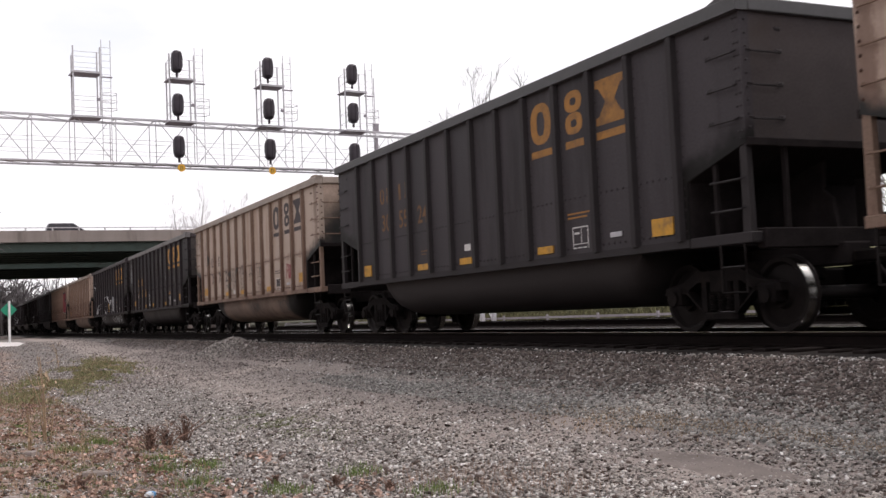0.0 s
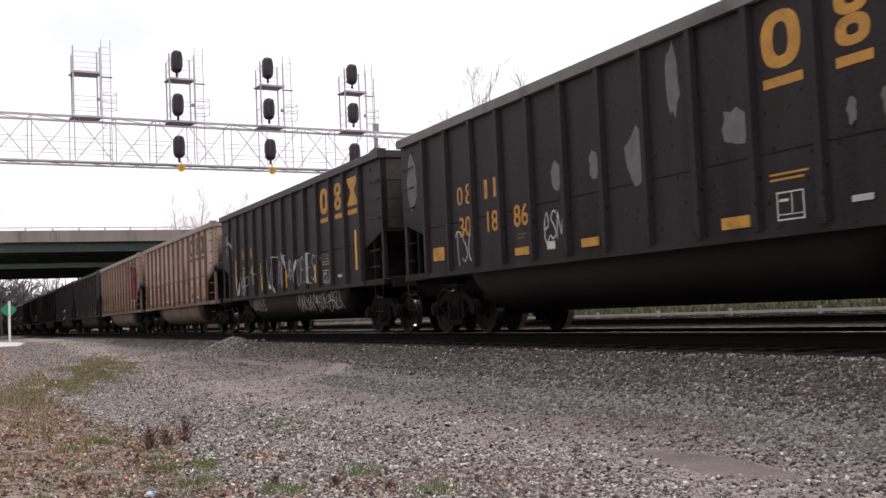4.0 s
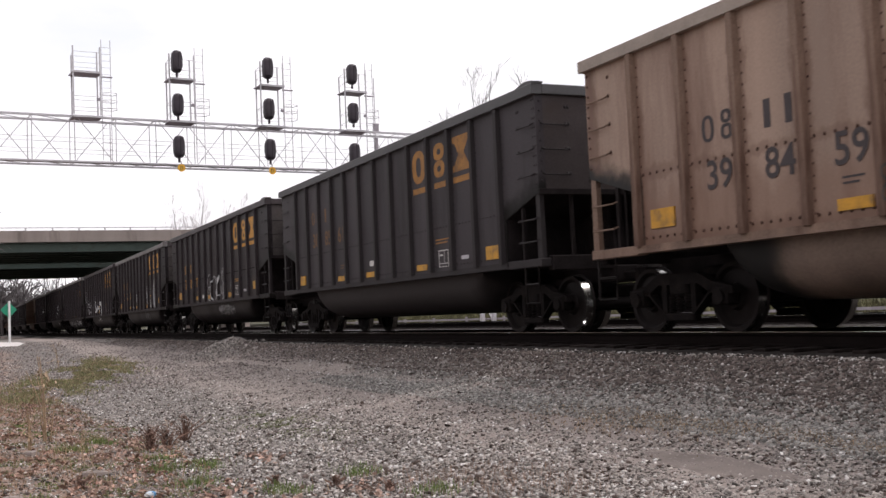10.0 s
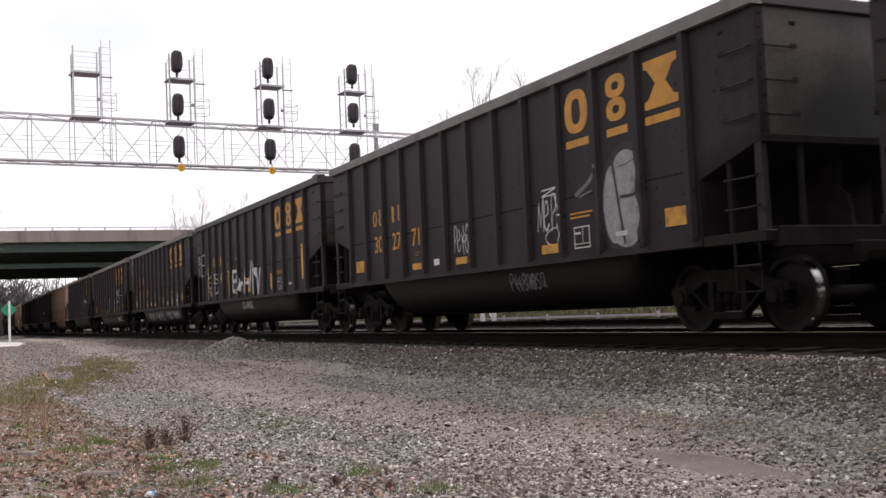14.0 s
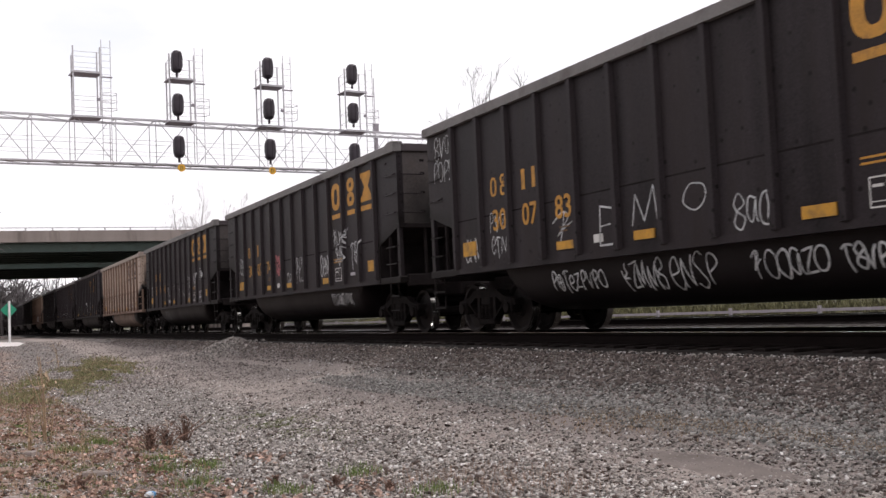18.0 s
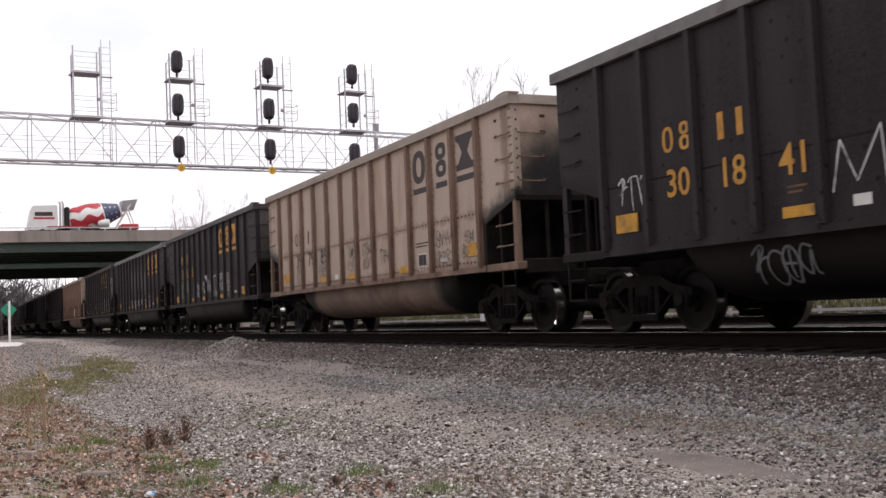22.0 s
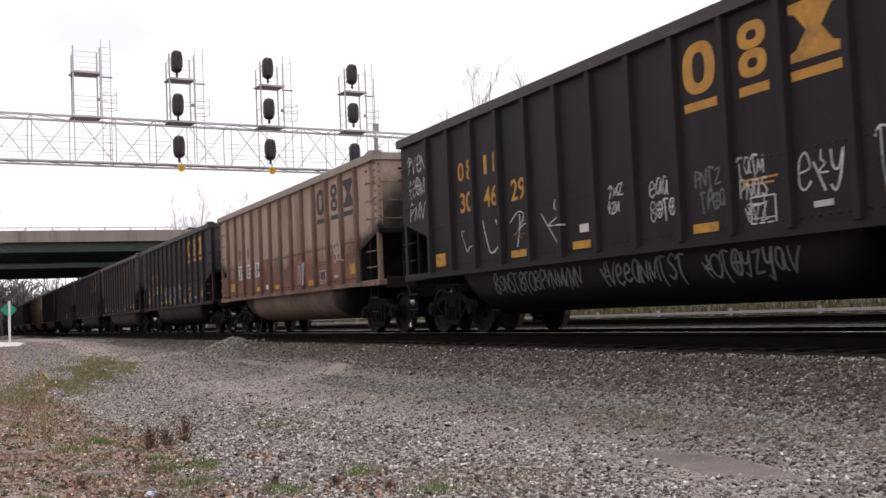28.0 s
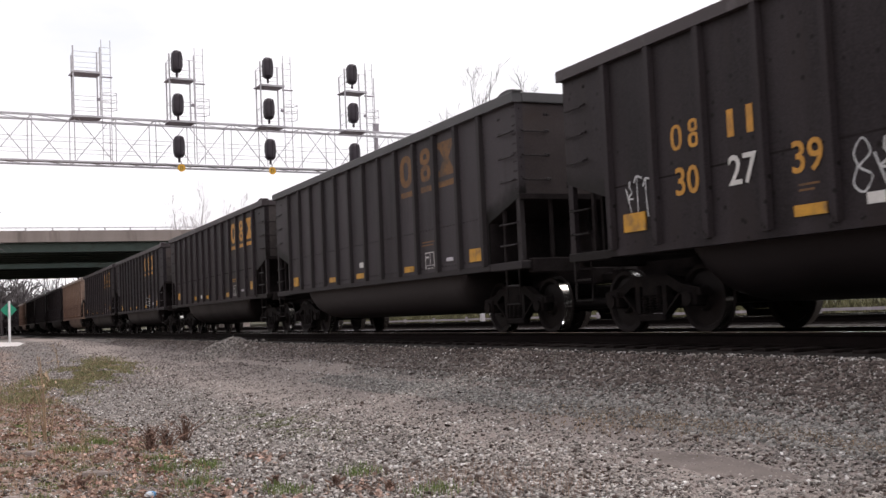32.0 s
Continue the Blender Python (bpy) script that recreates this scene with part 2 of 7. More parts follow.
M_GALV = mat("galvanised_steel", (0.52, 0.5, 0.53), 0.5, 0.35, 0.12, 4, 40, 0.05)
M_GALVDARK = mat("dull_galvanised_grating", (0.33, 0.3, 0.33), 0.6, 0.3, 0.2, 4, 40, 0.05)
M_SIGBLACK = mat("matt_black_signal_paint", (0.026, 0.024, 0.032), 0.55, 0, 0.2, 6, 40, 0.05)
M_LENS = mat("dark_signal_lens", (0.03, 0.01, 0.012), 0.12, 0, 0.1, 6, 40, 0.0)
M_CONC = mat("weathered_concrete", (0.29, 0.245, 0.225), 0.9, 0, 0.15, 0.8, 25, 0.15, ((0.17, 0.14, 0.128), 0.3, 0.7), None, True, 0.3)
M_GIRDER = mat("green_girder_paint", (0.062, 0.083, 0.072), 0.65, 0, 0.2, 1, 20, 0.05, ((0.045, 0.045, 0.038), 0.3, 1), None, False, 0.3)
M_DECK = mat("dark_deck_underside", (0.07, 0.064, 0.062), 0.9, 0, 0.2, 1, 20, 0.1)
M_ASPH = mat("bridge_asphalt", (0.06, 0.06, 0.062), 0.9, 0, 0.2, 2, 40, 0.2)
# only for the unseen rise that blocks low sky light
M_RIDGE = mat("dark_unseen_ridge", (0.05, 0.046, 0.043), 0.95, 0, 0.3, 1, 20, 0.1)
M_BARK = mat("grey_bark", (0.16, 0.13, 0.125), 0.95, 0, 0.3, 8, 60, 0.3)
# bark of the farther trees, paled so that distance haze is in the colour
M_BARKP = mat("hazed_far_twig_bark", (0.36, 0.31, 0.32), 0.95, 0, 0.25, 8, 60, 0.2)
M_GRASS = mat("spring_grass", (0.19, 0.195, 0.092), 0.8, 0, 0.4, 3, 30, 0.1, None, None, False, 0.3, 0.45)
M_STRAW = mat("dry_straw", (0.33, 0.235, 0.155), 0.85, 0, 0.3, 3, 30, 0.1, None, None, False, 0.3, 0.4)
M_LEAF = mat("fallen_brown_leaf", (0.27, 0.168, 0.13), 0.8, 0, 0.3, 5, 40, 0.1, None, None, False, 0.3, 0.6)
M_SIGNGREEN = mat("green_sign_sheet", (0.02, 0.27, 0.16), 0.5, 0, 0.1, 5, 40, 0.02)
M_POST = mat("white_post_paint", (0.7, 0.7, 0.7), 0.6, 0, 0.1, 5, 40, 0.05)


# ---------------------------------------------------------------- mesh helpers
class Geo:
    """Collects faces of one mesh."""

    def __init__(self):
        self.v, self.f = [], []

    def add(self, verts, faces):
        o = len(self.v)
        self.v += [tuple(p) for p in verts]
        self.f += [tuple(i + o for i in q) for q in faces]
        return self

    def box(self, x0, x1, y0, y1, z0, z1, ch=0.0):
        if ch <= 0:
            v = [(x, y, z) for x in (x0, x1) for y in (y0, y1) for z in (z0, z1)]
            return self.add(v, [(0, 1, 3, 2), (4, 6, 7, 5), (0, 4, 5, 1), (2, 3, 7, 6), (0, 2, 6, 4), (1, 5, 7, 3)])
        b = bmesh.new()
        bmesh.ops.create_cube(b, size=1.0, matrix=Matrix.Translation(((x0 + x1) / 2, (y0 + y1) / 2, (z0 + z1) / 2)) @ Matrix.Diagonal((x1 - x0, y1 - y0, z1 - z0, 1)))
        bmesh.ops.bevel(b, geom=b.edges[:], offset=ch, segments=1, affect="EDGES")
        b.verts.index_update()
        self.add([p.co for p in b.verts], [[q.index for q in f.verts] for f in b.faces])
        b.free()
        return self

    def prism(self, outline, axis, a, b):
        """A closed outline of (u, w) pushed along axis 'x', 'y' or 'z' from a to b."""
        n = len(outline)

        def at(u, w, s):
            return {"x": (s, u, w), "y": (u, s, w), "z": (u, w, s)}[axis]
        v = [at(u, w, a) for u, w in outline] + [at(u, w, b) for u, w in outline]
        f = [tuple(range(n))[::-1], tuple(range(n, 2 * n))]
        f += [(i, (i + 1) % n, (i + 1) % n + n, i + n) for i in range(n)]
        return self.add(v, f)

    def tube(self, pts, r, sides=6, r_end=None):
        pts = [Vector(p) for p in pts]
        rings, n = [], len(pts)
        for i, p in enumerate(pts):
            d = (pts[min(i + 1, n - 1)] - pts[max(i - 1, 0)]).normalized()
            up = Vector((0, 0, 1)) if abs(d.z) < 0.9 else Vector((1, 0, 0))
            a = d.cross(up).normalized()
            c = d.cross(a)
            rad = r if r_end is None else r + (r_end - r) * i / (n - 1)
            rings.append([p + (a * math.cos(2 * math.pi * k / sides) + c * math.sin(2 * math.pi * k / sides)) * rad for k in range(sides)])
        v = [q for ring in rings for q in ring]
        f = [(i * sides + k, i * sides + (k + 1) % sides, (i + 1) * sides + (k + 1) % sides, (i + 1) * sides + k) for i in range(n - 1) for k in range(sides)]
        f += [tuple(range(sides))[::-1], tuple(range((n - 1) * sides, n * sides))]
        return self.add(v, f)

    def lathe(self, prof, axis, centre, sides=20):
        """A profile of (distance along axis, radius) turned round the axis."""
        v = []
        for s, r in prof:
            for k in range(sides):
                c, d = math.cos(2 * math.pi * k / sides) * r, math.sin(2 * math.pi * k / sides) * r
                v.append({"x": (centre[0] + s, centre[1] + c, centre[2] + d), "y": (centre[0] + c, centre[1] + s, centre[2] + d), "z": (centre[0] + c, centre[1] + d, centre[2] + s)}[axis])
        n = len(prof)
        f = [(i * sides + k, i * sides + (k + 1) % sides, (i + 1) * sides + (k + 1) % sides, (i + 1) * sides + k) for i in range(n - 1) for k in range(sides)]
        f += [tuple(range(sides))[::-1], tuple(range((n - 1) * sides, n * sides))]
        return self.add(v, f)

    def loft(self, rings, cap=True):
        n = len(rings[0])
        v = [p for r in rings for p in r]
        f = [(i * n + k, i * n + (k + 1) % n, (i + 1) * n + (k + 1) % n, (i + 1) * n + k) for i in range(len(rings) - 1) for k in range(n)]
        if cap:
            f += [tuple(range(n))[::-1], tuple(range((len(rings) - 1) * n, len(rings) * n))]
        return self.add(v, f)

    def mesh(self, name, material, smooth=False):
        me = bpy.data.meshes.new(name)
        me.from_pydata(self.v, [], self.f)
        b = bmesh.new()
        b.from_mesh(me)
        if len(b.faces) < 4000:
            bmesh.ops.recalc_face_normals(b, faces=b.faces[:])
        b.to_mesh(me)
        b.free()
        me.materials.append(material)
        if smooth:
            me.shade_smooth()
            me.set_sharp_from_angle(angle=radians(40))
        return me


def part(name, geo, material, parent, label="", smooth=False, m=None):
    """One mesh object under a thing or a part."""
    me = geo if isinstance(geo, bpy.types.Mesh) else geo.mesh(name, material, smooth)
    ob = new(name, me)
    ob.parent = parent
    if m is not None:
        ob.matrix_basis = m
    return tagged(ob, label) if label else ob


def thing(name, label, category, group="", kind="", m=None):
    ob = new(name)
    ob.empty_display_size = 0.3
    if m is not None:
        ob.matrix_basis = m
    return tagged(ob, label, category, group, kind)


def solid(name, geo, material, label, category, group="", kind="", smooth=False, m=None):
    ob = new(name, geo.mesh(name, material, smooth))
    if m is not None:
        ob.matrix_basis = m
    return tagged(ob, label, category, group, kind)


# ---------------------------------------------------------------- ground
TRACK_Y, FAR_TRACK_Y = 9.90, 18.2


def smooth(a, b, x):
    k = min(1.0, max(0.0, (x - a) / (b - a)))
    return k * k * (3 - 2 * k)


PROFILE = [(-3000, -0.6), (-60, -0.6), (-12, -0.9), (0, -1.04), (3.0, -1.0), (4.2, -0.96), (5.6, -0.9), (7.0, -0.74), (7.5, -0.55), (8.15, -0.255), (8.5, -0.21),
           (11.4, -0.165), (12.3, -0.5), (15.2, -0.5), (16.2, -0.19), (20.2, -0.19), (21.6, -0.55), (26, -0.5), (34, -0.15), (60, 0.1), (3000, 0.2)]


def ground_z(x, y):
    for (ya, za), (yb, zb) in zip(PROFILE, PROFILE[1:]):
        if ya <= y <= yb:
            z = za + (zb - za) * smooth(ya, yb, y) if yb - ya < 3 else za + (zb - za) * (y - ya) / (yb - ya)
            break
    if y < 8.1:
        z += (-0.26 - z) * smooth(-24, -62, x) * (1 - smooth(6.4, 8.1, y))
        rough = 0.045 * (1 - smooth(7.6, 8.1, y))
        z += rough * noise.noise((x * 0.45, y * 0.6, 0.3)) + rough * 0.5 * noise.noise((x * 1.7, y * 1.9, 4.0))
        # small heap of ballast beside the rail
        z += 0.3 * math.exp(-((x + 33.0) ** 2) / 1.6 - ((y - 7.6) ** 2) / 0.4)
        # low grassy hump on the near side
        z += 0.16 * math.exp(-((x + 14.0) ** 2) / 30 - ((y + 0.6) ** 2) / 3.0)
    return z


def steps(*runs):
    out = []
    for a, b, n in runs:
        out += [a + (b - a) * i / n for i in range(n)]
    return out + [runs[-1][1]]


def ground_sheet():
    xs = steps((-3000, -300, 9), (-300, -80, 22), (-80, -40, 50), (-40, 4, 220), (4, 60, 20), (60, 3000, 9))
    ys = steps((-3000, -100, 6), (-100, -8, 12), (-8, -3, 12), (-3, 8.6, 76), (8.6, 26, 30), (26, 60, 12), (60, 3000, 9))
    v = [(x, y, ground_z(x, y)) for x in xs for y in ys]
    n = len(ys)
    f = [(i * n + j, (i + 1) * n + j, (i + 1) * n + j + 1, i * n + j + 1) for i in range(len(xs) - 1) for j in range(n - 1)]
    g = Geo()
    g.v, g.f = v, f
    return g


def ground_material():
    m = mat("gravel_and_earth", (0.19, 0.17, 0.158), 0.95, 0, 0.3, 5, 42, 0.8, ((0.16, 0.14, 0.132), 0.35, 1.1), ((0.42, 0.4, 0.39), 30.0, 0.1), False, 0.2)
    t = m.node_tree
    b = t.nodes["Principled BSDF"]
    link = b.inputs["Base Color"].links[0]
    col = link.from_socket
    tc = t.nodes.new("ShaderNodeTexCoord")
    sep = t.nodes.new("ShaderNodeSeparateXYZ")
    t.links.new(tc.outputs["Object"], sep.inputs[0])
    nz = t.nodes.new("ShaderNodeTexNoise")
    nz.inputs["Scale"].default_value, nz.inputs["Detail"].default_value = 0.8, 6.0
    t.links.new(tc.outputs["Object"], nz.inputs["Vector"])

    def curve(source, wobble, stops, colour, col, amount=1.0):
        ad = t.nodes.new("ShaderNodeMath")
        ad.operation = "MULTIPLY_ADD"
        ad.inputs[1].default_value = wobble
        t.links.new(nz.outputs["Fac"], ad.inputs[0])
        t.links.new(source, ad.inputs[2])
        prev = None
        for a, c in stops:
            mr = t.nodes.new("ShaderNodeMapRange")
            mr.interpolation_type = "SMOOTHSTEP"
            mr.inputs["From Min"].default_value, mr.inputs["From Max"].default_value = a, c
            t.links.new(ad.outputs[0], mr.inputs["Value"])
            if prev is None:
                prev = mr.outputs["Result"]
            else:
                mu = t.nodes.new("ShaderNodeMath")
                mu.operation = "MULTIPLY"
                t.links.new(prev, mu.inputs[0])
                t.links.new(mr.outputs["Result"], mu.inputs[1])
                prev = mu.outputs[0]
        part_of = t.nodes.new("ShaderNodeMath")
        part_of.operation = "MULTIPLY"
        part_of.inputs[1].default_value = amount
        t.links.new(prev, part_of.inputs[0])
        mx = t.nodes.new("ShaderNodeMix")
        mx.data_type = "RGBA"
        t.links.new(part_of.outputs[0], mx.inputs[0])
        t.links.new(col, mx.inputs[6])
        mx.inputs[7].default_value = (*colour, 1)
        return mx.outputs[2]

    # worn dirt lane beside the track, grass to the far side
    col = curve(sep.outputs["Y"], 1.6, ((4.9, 5.6), (8.5, 7.9)), (0.285, 0.243, 0.223), col)
    # track bed: dark oily ballast, with the shade under the train painted in
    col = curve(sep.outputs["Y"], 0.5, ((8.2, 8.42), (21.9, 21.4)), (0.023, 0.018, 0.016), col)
    col = curve(sep.outputs["Y"], 0.6, ((22.4, 22.9), (26.6, 26.0)), (0.3, 0.28, 0.265), col)
    col = curve(sep.outputs["Y"], 3.0, ((27.0, 29.0), (3100.0, 3000.0)), (0.06, 0.056, 0.034), col)
    col = curve(sep.outputs["Y"], 3.0, ((-9.0, -14.0), (-3100.0, -3000.0)), (0.12, 0.13, 0.06), col)
    col = curve(sep.outputs["Y"], 2.6, ((3.7, 2.6), (-9.0, -7.0)), (0.26, 0.178, 0.138), col, 0.8)
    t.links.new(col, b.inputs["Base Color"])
    return m


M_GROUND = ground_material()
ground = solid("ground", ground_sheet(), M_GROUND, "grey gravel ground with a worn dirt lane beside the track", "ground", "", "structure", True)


# ---------------------------------------------------------------- tracks
def rail_geo(x0, x1, y):
    prof = [(-0.07, -0.172), (0.07, -0.172), (0.07, -0.162), (0.012, -0.145), (0.012, -0.045), (0.036, -0.034), (0.036, -0.006), (0.028, -0.001), (-0.028, -0.001), (-0.036, -0.006), (-0.036, -0.034), (-0.012, -0.045), (-0.012, -0.145), (-0.07, -0.162)]
    return Geo().prism([(y + a, z) for a, z in prof], "x", x0, x1)


def make_track(name, y, label, near):
    trk = thing(name, label, "track", "", "structure")
    for side in (-0.753, 0.753):
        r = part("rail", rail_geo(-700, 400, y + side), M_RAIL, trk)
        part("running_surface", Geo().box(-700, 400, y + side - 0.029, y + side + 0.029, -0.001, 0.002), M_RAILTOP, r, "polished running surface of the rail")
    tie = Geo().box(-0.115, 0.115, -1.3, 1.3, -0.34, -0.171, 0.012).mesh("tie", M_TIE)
    rest = Geo()
    x = -300.0
    rng = random.Random(4)
    while x < 120:
        if near and -75 < x < 8:
            part("tie", tie, M_TIE, trk, "", False, pose(x + rng.uniform(-0.02, 0.02), y + rng.uniform(-0.05, 0.05), rng.uniform(-0.008, 0.004), 0, 0, rng.uniform(-1, 1)))
        else:
            rest.box(x - 0.115, x + 0.115, y - 1.3, y + 1.3, -0.34, -0.171)
        x += 0.52
    tagged(part("far_ties", rest, M_TIE, trk), "", "", "", "stuff")
    return trk


make_track("railway_track_1", TRACK_Y, "busy railway track with polished rails on timber ties", True)
make_track("railway_track_2", FAR_TRACK_Y, "second railway track with bright rail heads", False)


# ---------------------------------------------------------------- signal bridge
BRIDGE = pose(-49.6, 9.58, 0, 0, 0, 5.2)
BOT, TOP, DEEP = 7.83, 9.86, 1.15


def signal_bridge():
    sb = thing("signal_bridge", "pale galvanised steel lattice signal bridge over the tracks", "signal bridge", "", "", BRIDGE)
    s0, s1 = -13.6, 17.17

    def bar(name, a, b, r, material=M_GALV, label=""):
        g = Geo().tube([a, b], r, 6)
        return part(name, g, material, sb, label)

    for x in (0.0, -DEEP):
        part("top_chord", Geo().box(x - 0.045, x + 0.045, s0, s1, TOP - 0.05, TOP + 0.05, 0.008), M_GALV, sb)
        part("bottom_chord", Geo().box(x - 0.045, x + 0.045, s0, s1, BOT - 0.04, BOT + 0.04, 0.008), M_GALV, sb)
        s, k = s0, (0 if x == 0.0 else 1)
        while s < s1 - 0.1:
            e = min(s + 1.81, s1)
            bar("web_post", (x, s, BOT), (x, s, TOP), 0.022)
            if k % 2 == 0:
                bar("web_diagonal", (x, s + 0.1, BOT), (x, e - 0.1, TOP), 0.019)
            else:
                bar("web_diagonal", (x, s + 0.1, TOP), (x, e - 0.1, BOT), 0.019)
            s, k = e, k + 1
        for h in (0.55, 1.08):
            bar("walkway_rail", (x - 0.06, s0, BOT + h), (x - 0.06, s1, BOT + h), 0.011)
    s, k = s0, 0
    while s < s1:
        e = s + 1.81
        bar("top_brace", (0, s, TOP), (-DEEP, e, TOP), 0.02)
        bar("top_brace", (-DEEP, s, TOP), (0, s, TOP), 0.02)
        s = e
    s = s0
    while s < s1 - 0.1:
        bar("bottom_brace", (0, s, BOT), (-DEEP, min(s + 1.81, s1), BOT), 0.018)
        bar("bottom_brace", (-DEEP, s, BOT), (0, s, BOT), 0.018)
        s += 1.81
    g = Geo().box(-DEEP * 0.5 - 0.16, -DEEP * 0.5 + 0.16, s0, s1, BOT + 0.02, BOT + 0.045)
    part("walkway_grating", g, M_GALV, sb, "steel walkway grating")
    # end towers
    for s in (s0, s1):
        for x in (0.0, -DEEP):
            part("tower_leg", Geo().box(x - 0.11, x + 0.11, s - 0.11, s + 0.11, -0.75, TOP, 0.015), M_GALV, sb)
        z = -0.2
        while z < BOT - 1:
            bar("tower_brace", (0, s, z), (-DEEP, s, z + 1.2), 0.03)
            bar("tower_brace", (-DEEP, s, z), (0, s, z), 0.025)
            z += 1.2
        part("tower_footing", Geo().box(-DEEP - 0.5, 0.5, s - 0.6, s + 0.6, -1.3, -0.35, 0.04), M_CONC, sb, "concrete footing block")
    # slim conduit mast near the far tracks
    bar("conduit_mast", (-0.5, 10.68, TOP - 1.2), (-0.5, 10.68, TOP + 2.95), 0.03)
    part("conduit_box", Geo().box(-0.62, -0.42, 10.58, 10.86, TOP + 0.1, TOP + 0.55, 0.02), M_GALVDARK, sb)
    part("conduit_box", Geo().box(-0.6, -0.4, 10.6, 10.78, TOP - 1.7, TOP - 0.2, 0.02), M_GALVDARK, sb)
    return sb


def signal_mast(s, label, group="signal masts on the bridge"):
    """A caged ladder and two work platforms that stand on the bridge at s along it."""
    st = thing("signal_mast", label, "signal mast", group, "", BRIDGE @ pose(0, s, 0))
    top = 13.0

    def bar(name, a, b, r):
        return part(name, Geo().tube([a, b], r, 5), M_GALV, st)

    for x, y in ((0.3, -0.57), (0.3, 0.6), (-0.6, -0.47), (-0.6, 0.66)):
        hi = top if y > 0 or x > 0 else top - 0.25
        part("upright", Geo().box(x - 0.025, x + 0.025, y - 0.032, y + 0.032, TOP + 0.05, hi, 0.006), M_GALV, st)
    for z in (TOP - 0.04, 11.83):
        part("platform", Geo().box(-0.62, 0.34, -0.6, 0.66, z - 0.03, z + 0.02, 0.006), M_GALVDARK, st, "dark steel grating platform")
        part("toe_plate", Geo().box(0.342, 0.355, -0.6, 0.66, z - 0.04, z + 0.05), M_GALV, st)
        for h in (0.42, 0.92):
            bar("guard_rail", (0.3, -0.57, z + h), (0.3, 0.6, z + h), 0.012)
            bar("guard_rail", (-0.6, -0.47, z + h), (-0.6, 0.66, z + h), 0.012)
            bar("guard_rail", (0.3, -0.57, z + h), (-0.6, -0.47, z + h), 0.012)
    # ladder with its side rails
    for y in (0.73, 1.13):
        bar("ladder_stile", (0.0, y, BOT + 0.1), (0.0, y, top + 0.45), 0.018)
    z = BOT + 0.3
    while z < top + 0.35:
        bar("ladder_rung", (0.0, 0.73, z), (0.0, 1.13, z), 0.011)
        z += 0.31
    part("ladder_bracket", Geo().box(-0.05, 0.05, 0.66, 1.2, 11.7, 11.75), M_GALVDARK, st)
    for z in (10.25, 10.62, 10.95):
        part("safety_hoop", Geo().tube([(0.2, 0.73, z), (0.35, 0.95, z), (0.3, 1.3, z), (0.0, 1.4, z), (-0.3, 1.3, z), (-0.35, 0.95, z), (-0.2, 0.73, z)], 0.016, 5), M_GALV, st)
    bar("hoop_strap", (0.3, 1.3, 10.25), (0.3, 1.3, 10.95), 0.014)
    part("junction_box", Geo().box(0.3, 0.42, 0.42, 0.56, 10.55, 10.68, 0.01), M_GALVDARK, st)
    return st


def signal_head(st, z):
    rings = []
    for x, k in ((-0.16, 0.95), (-0.1, 1.0), (0.06, 1.0), (0.15, 0.93), (0.2, 0.8), (0.22, 0.55)):
        ring = []
        for i in range(28):
            a = 2 * math.pi * i / 28
            c, d = math.cos(a), math.sin(a)
            ring.append((x, 0.255 * k * math.copysign(abs(c) ** 0.6, c), 0.52 * k * math.copysign(abs(d) ** 0.72, d)))
        rings.append(ring)
    sh = part("signal_head", Geo().loft(rings), M_SIGBLACK, st, "black oval colour-light signal head", True, pose(0.62, -0.30, z))
    for dz in (0.32, 0.0, -0.32):
        prof = []
        g = Geo()
        for k in range(10):
            a = radians(-20 + 220 * k / 9)
            prof.append((0.135 * math.cos(a), 0.135 * math.sin(a)))
        inner = [(p * 0.93, q * 0.93) for p, q in prof]
        n = len(prof)
        v = [(0.03, p, q + dz) for p, q in prof] + [(0.32, p, q + dz) for p, q in prof] + [(0.03, p, q + dz) for p, q in inner] + [(0.3, p, q + dz) for p, q in inner]
        f = [(i, i + 1, n + i + 1, n + i) for i in range(n - 1)] + [(2 * n + i, 3 * n + i, 3 * n + i + 1, 2 * n + i + 1) for i in range(n - 1)] + [(n + i, n + i + 1, 3 * n + i + 1, 3 * n + i) for i in range(n - 1)]
        part("visor", g.add([(-0.1 - a, b, c) for a, b, c in v], f), M_SIGBLACK, sh)
        part("lens", Geo().lathe([(-0.17, 0.105), (-0.185, 0.09), (-0.19, 0.04)], "x", (0, 0, dz), 16), M_LENS, sh, "dark unlit lens")
    part("housing", Geo().box(0.1, 0.25, 0.0, 0.16, -0.42, 0.44, 0.03), M_SIGBLACK, sh)
    part("bracket", Geo().tube([(-0.02, 0, -0.48), (-0.02, 0, -0.72)], 0.06, 8), M_SIGBLACK, sh)
    return sh


def signal_plate(s):
    pl = thing("signal_plate", "round yellow plate with a dark letter under the bridge", "sign", "signal plates", "", BRIDGE @ pose(0.6, s, 7.6))
    part("disc", Geo().lathe([(-0.01, 0.18), (0.01, 0.18)], "x", (0, 0, 0), 24), M_YELLOW, pl)
    part("letter", text_mesh("D", 0.22, M_INK), M_INK, pl, "", False, pose(0.014, 0, -0.075, 90, 0, 90))
    part("hanger", Geo().box(-0.03, 0.0, -0.02, 0.02, 0.12, 0.3), M_GALVDARK, pl)
    return pl


TEXTS = {}


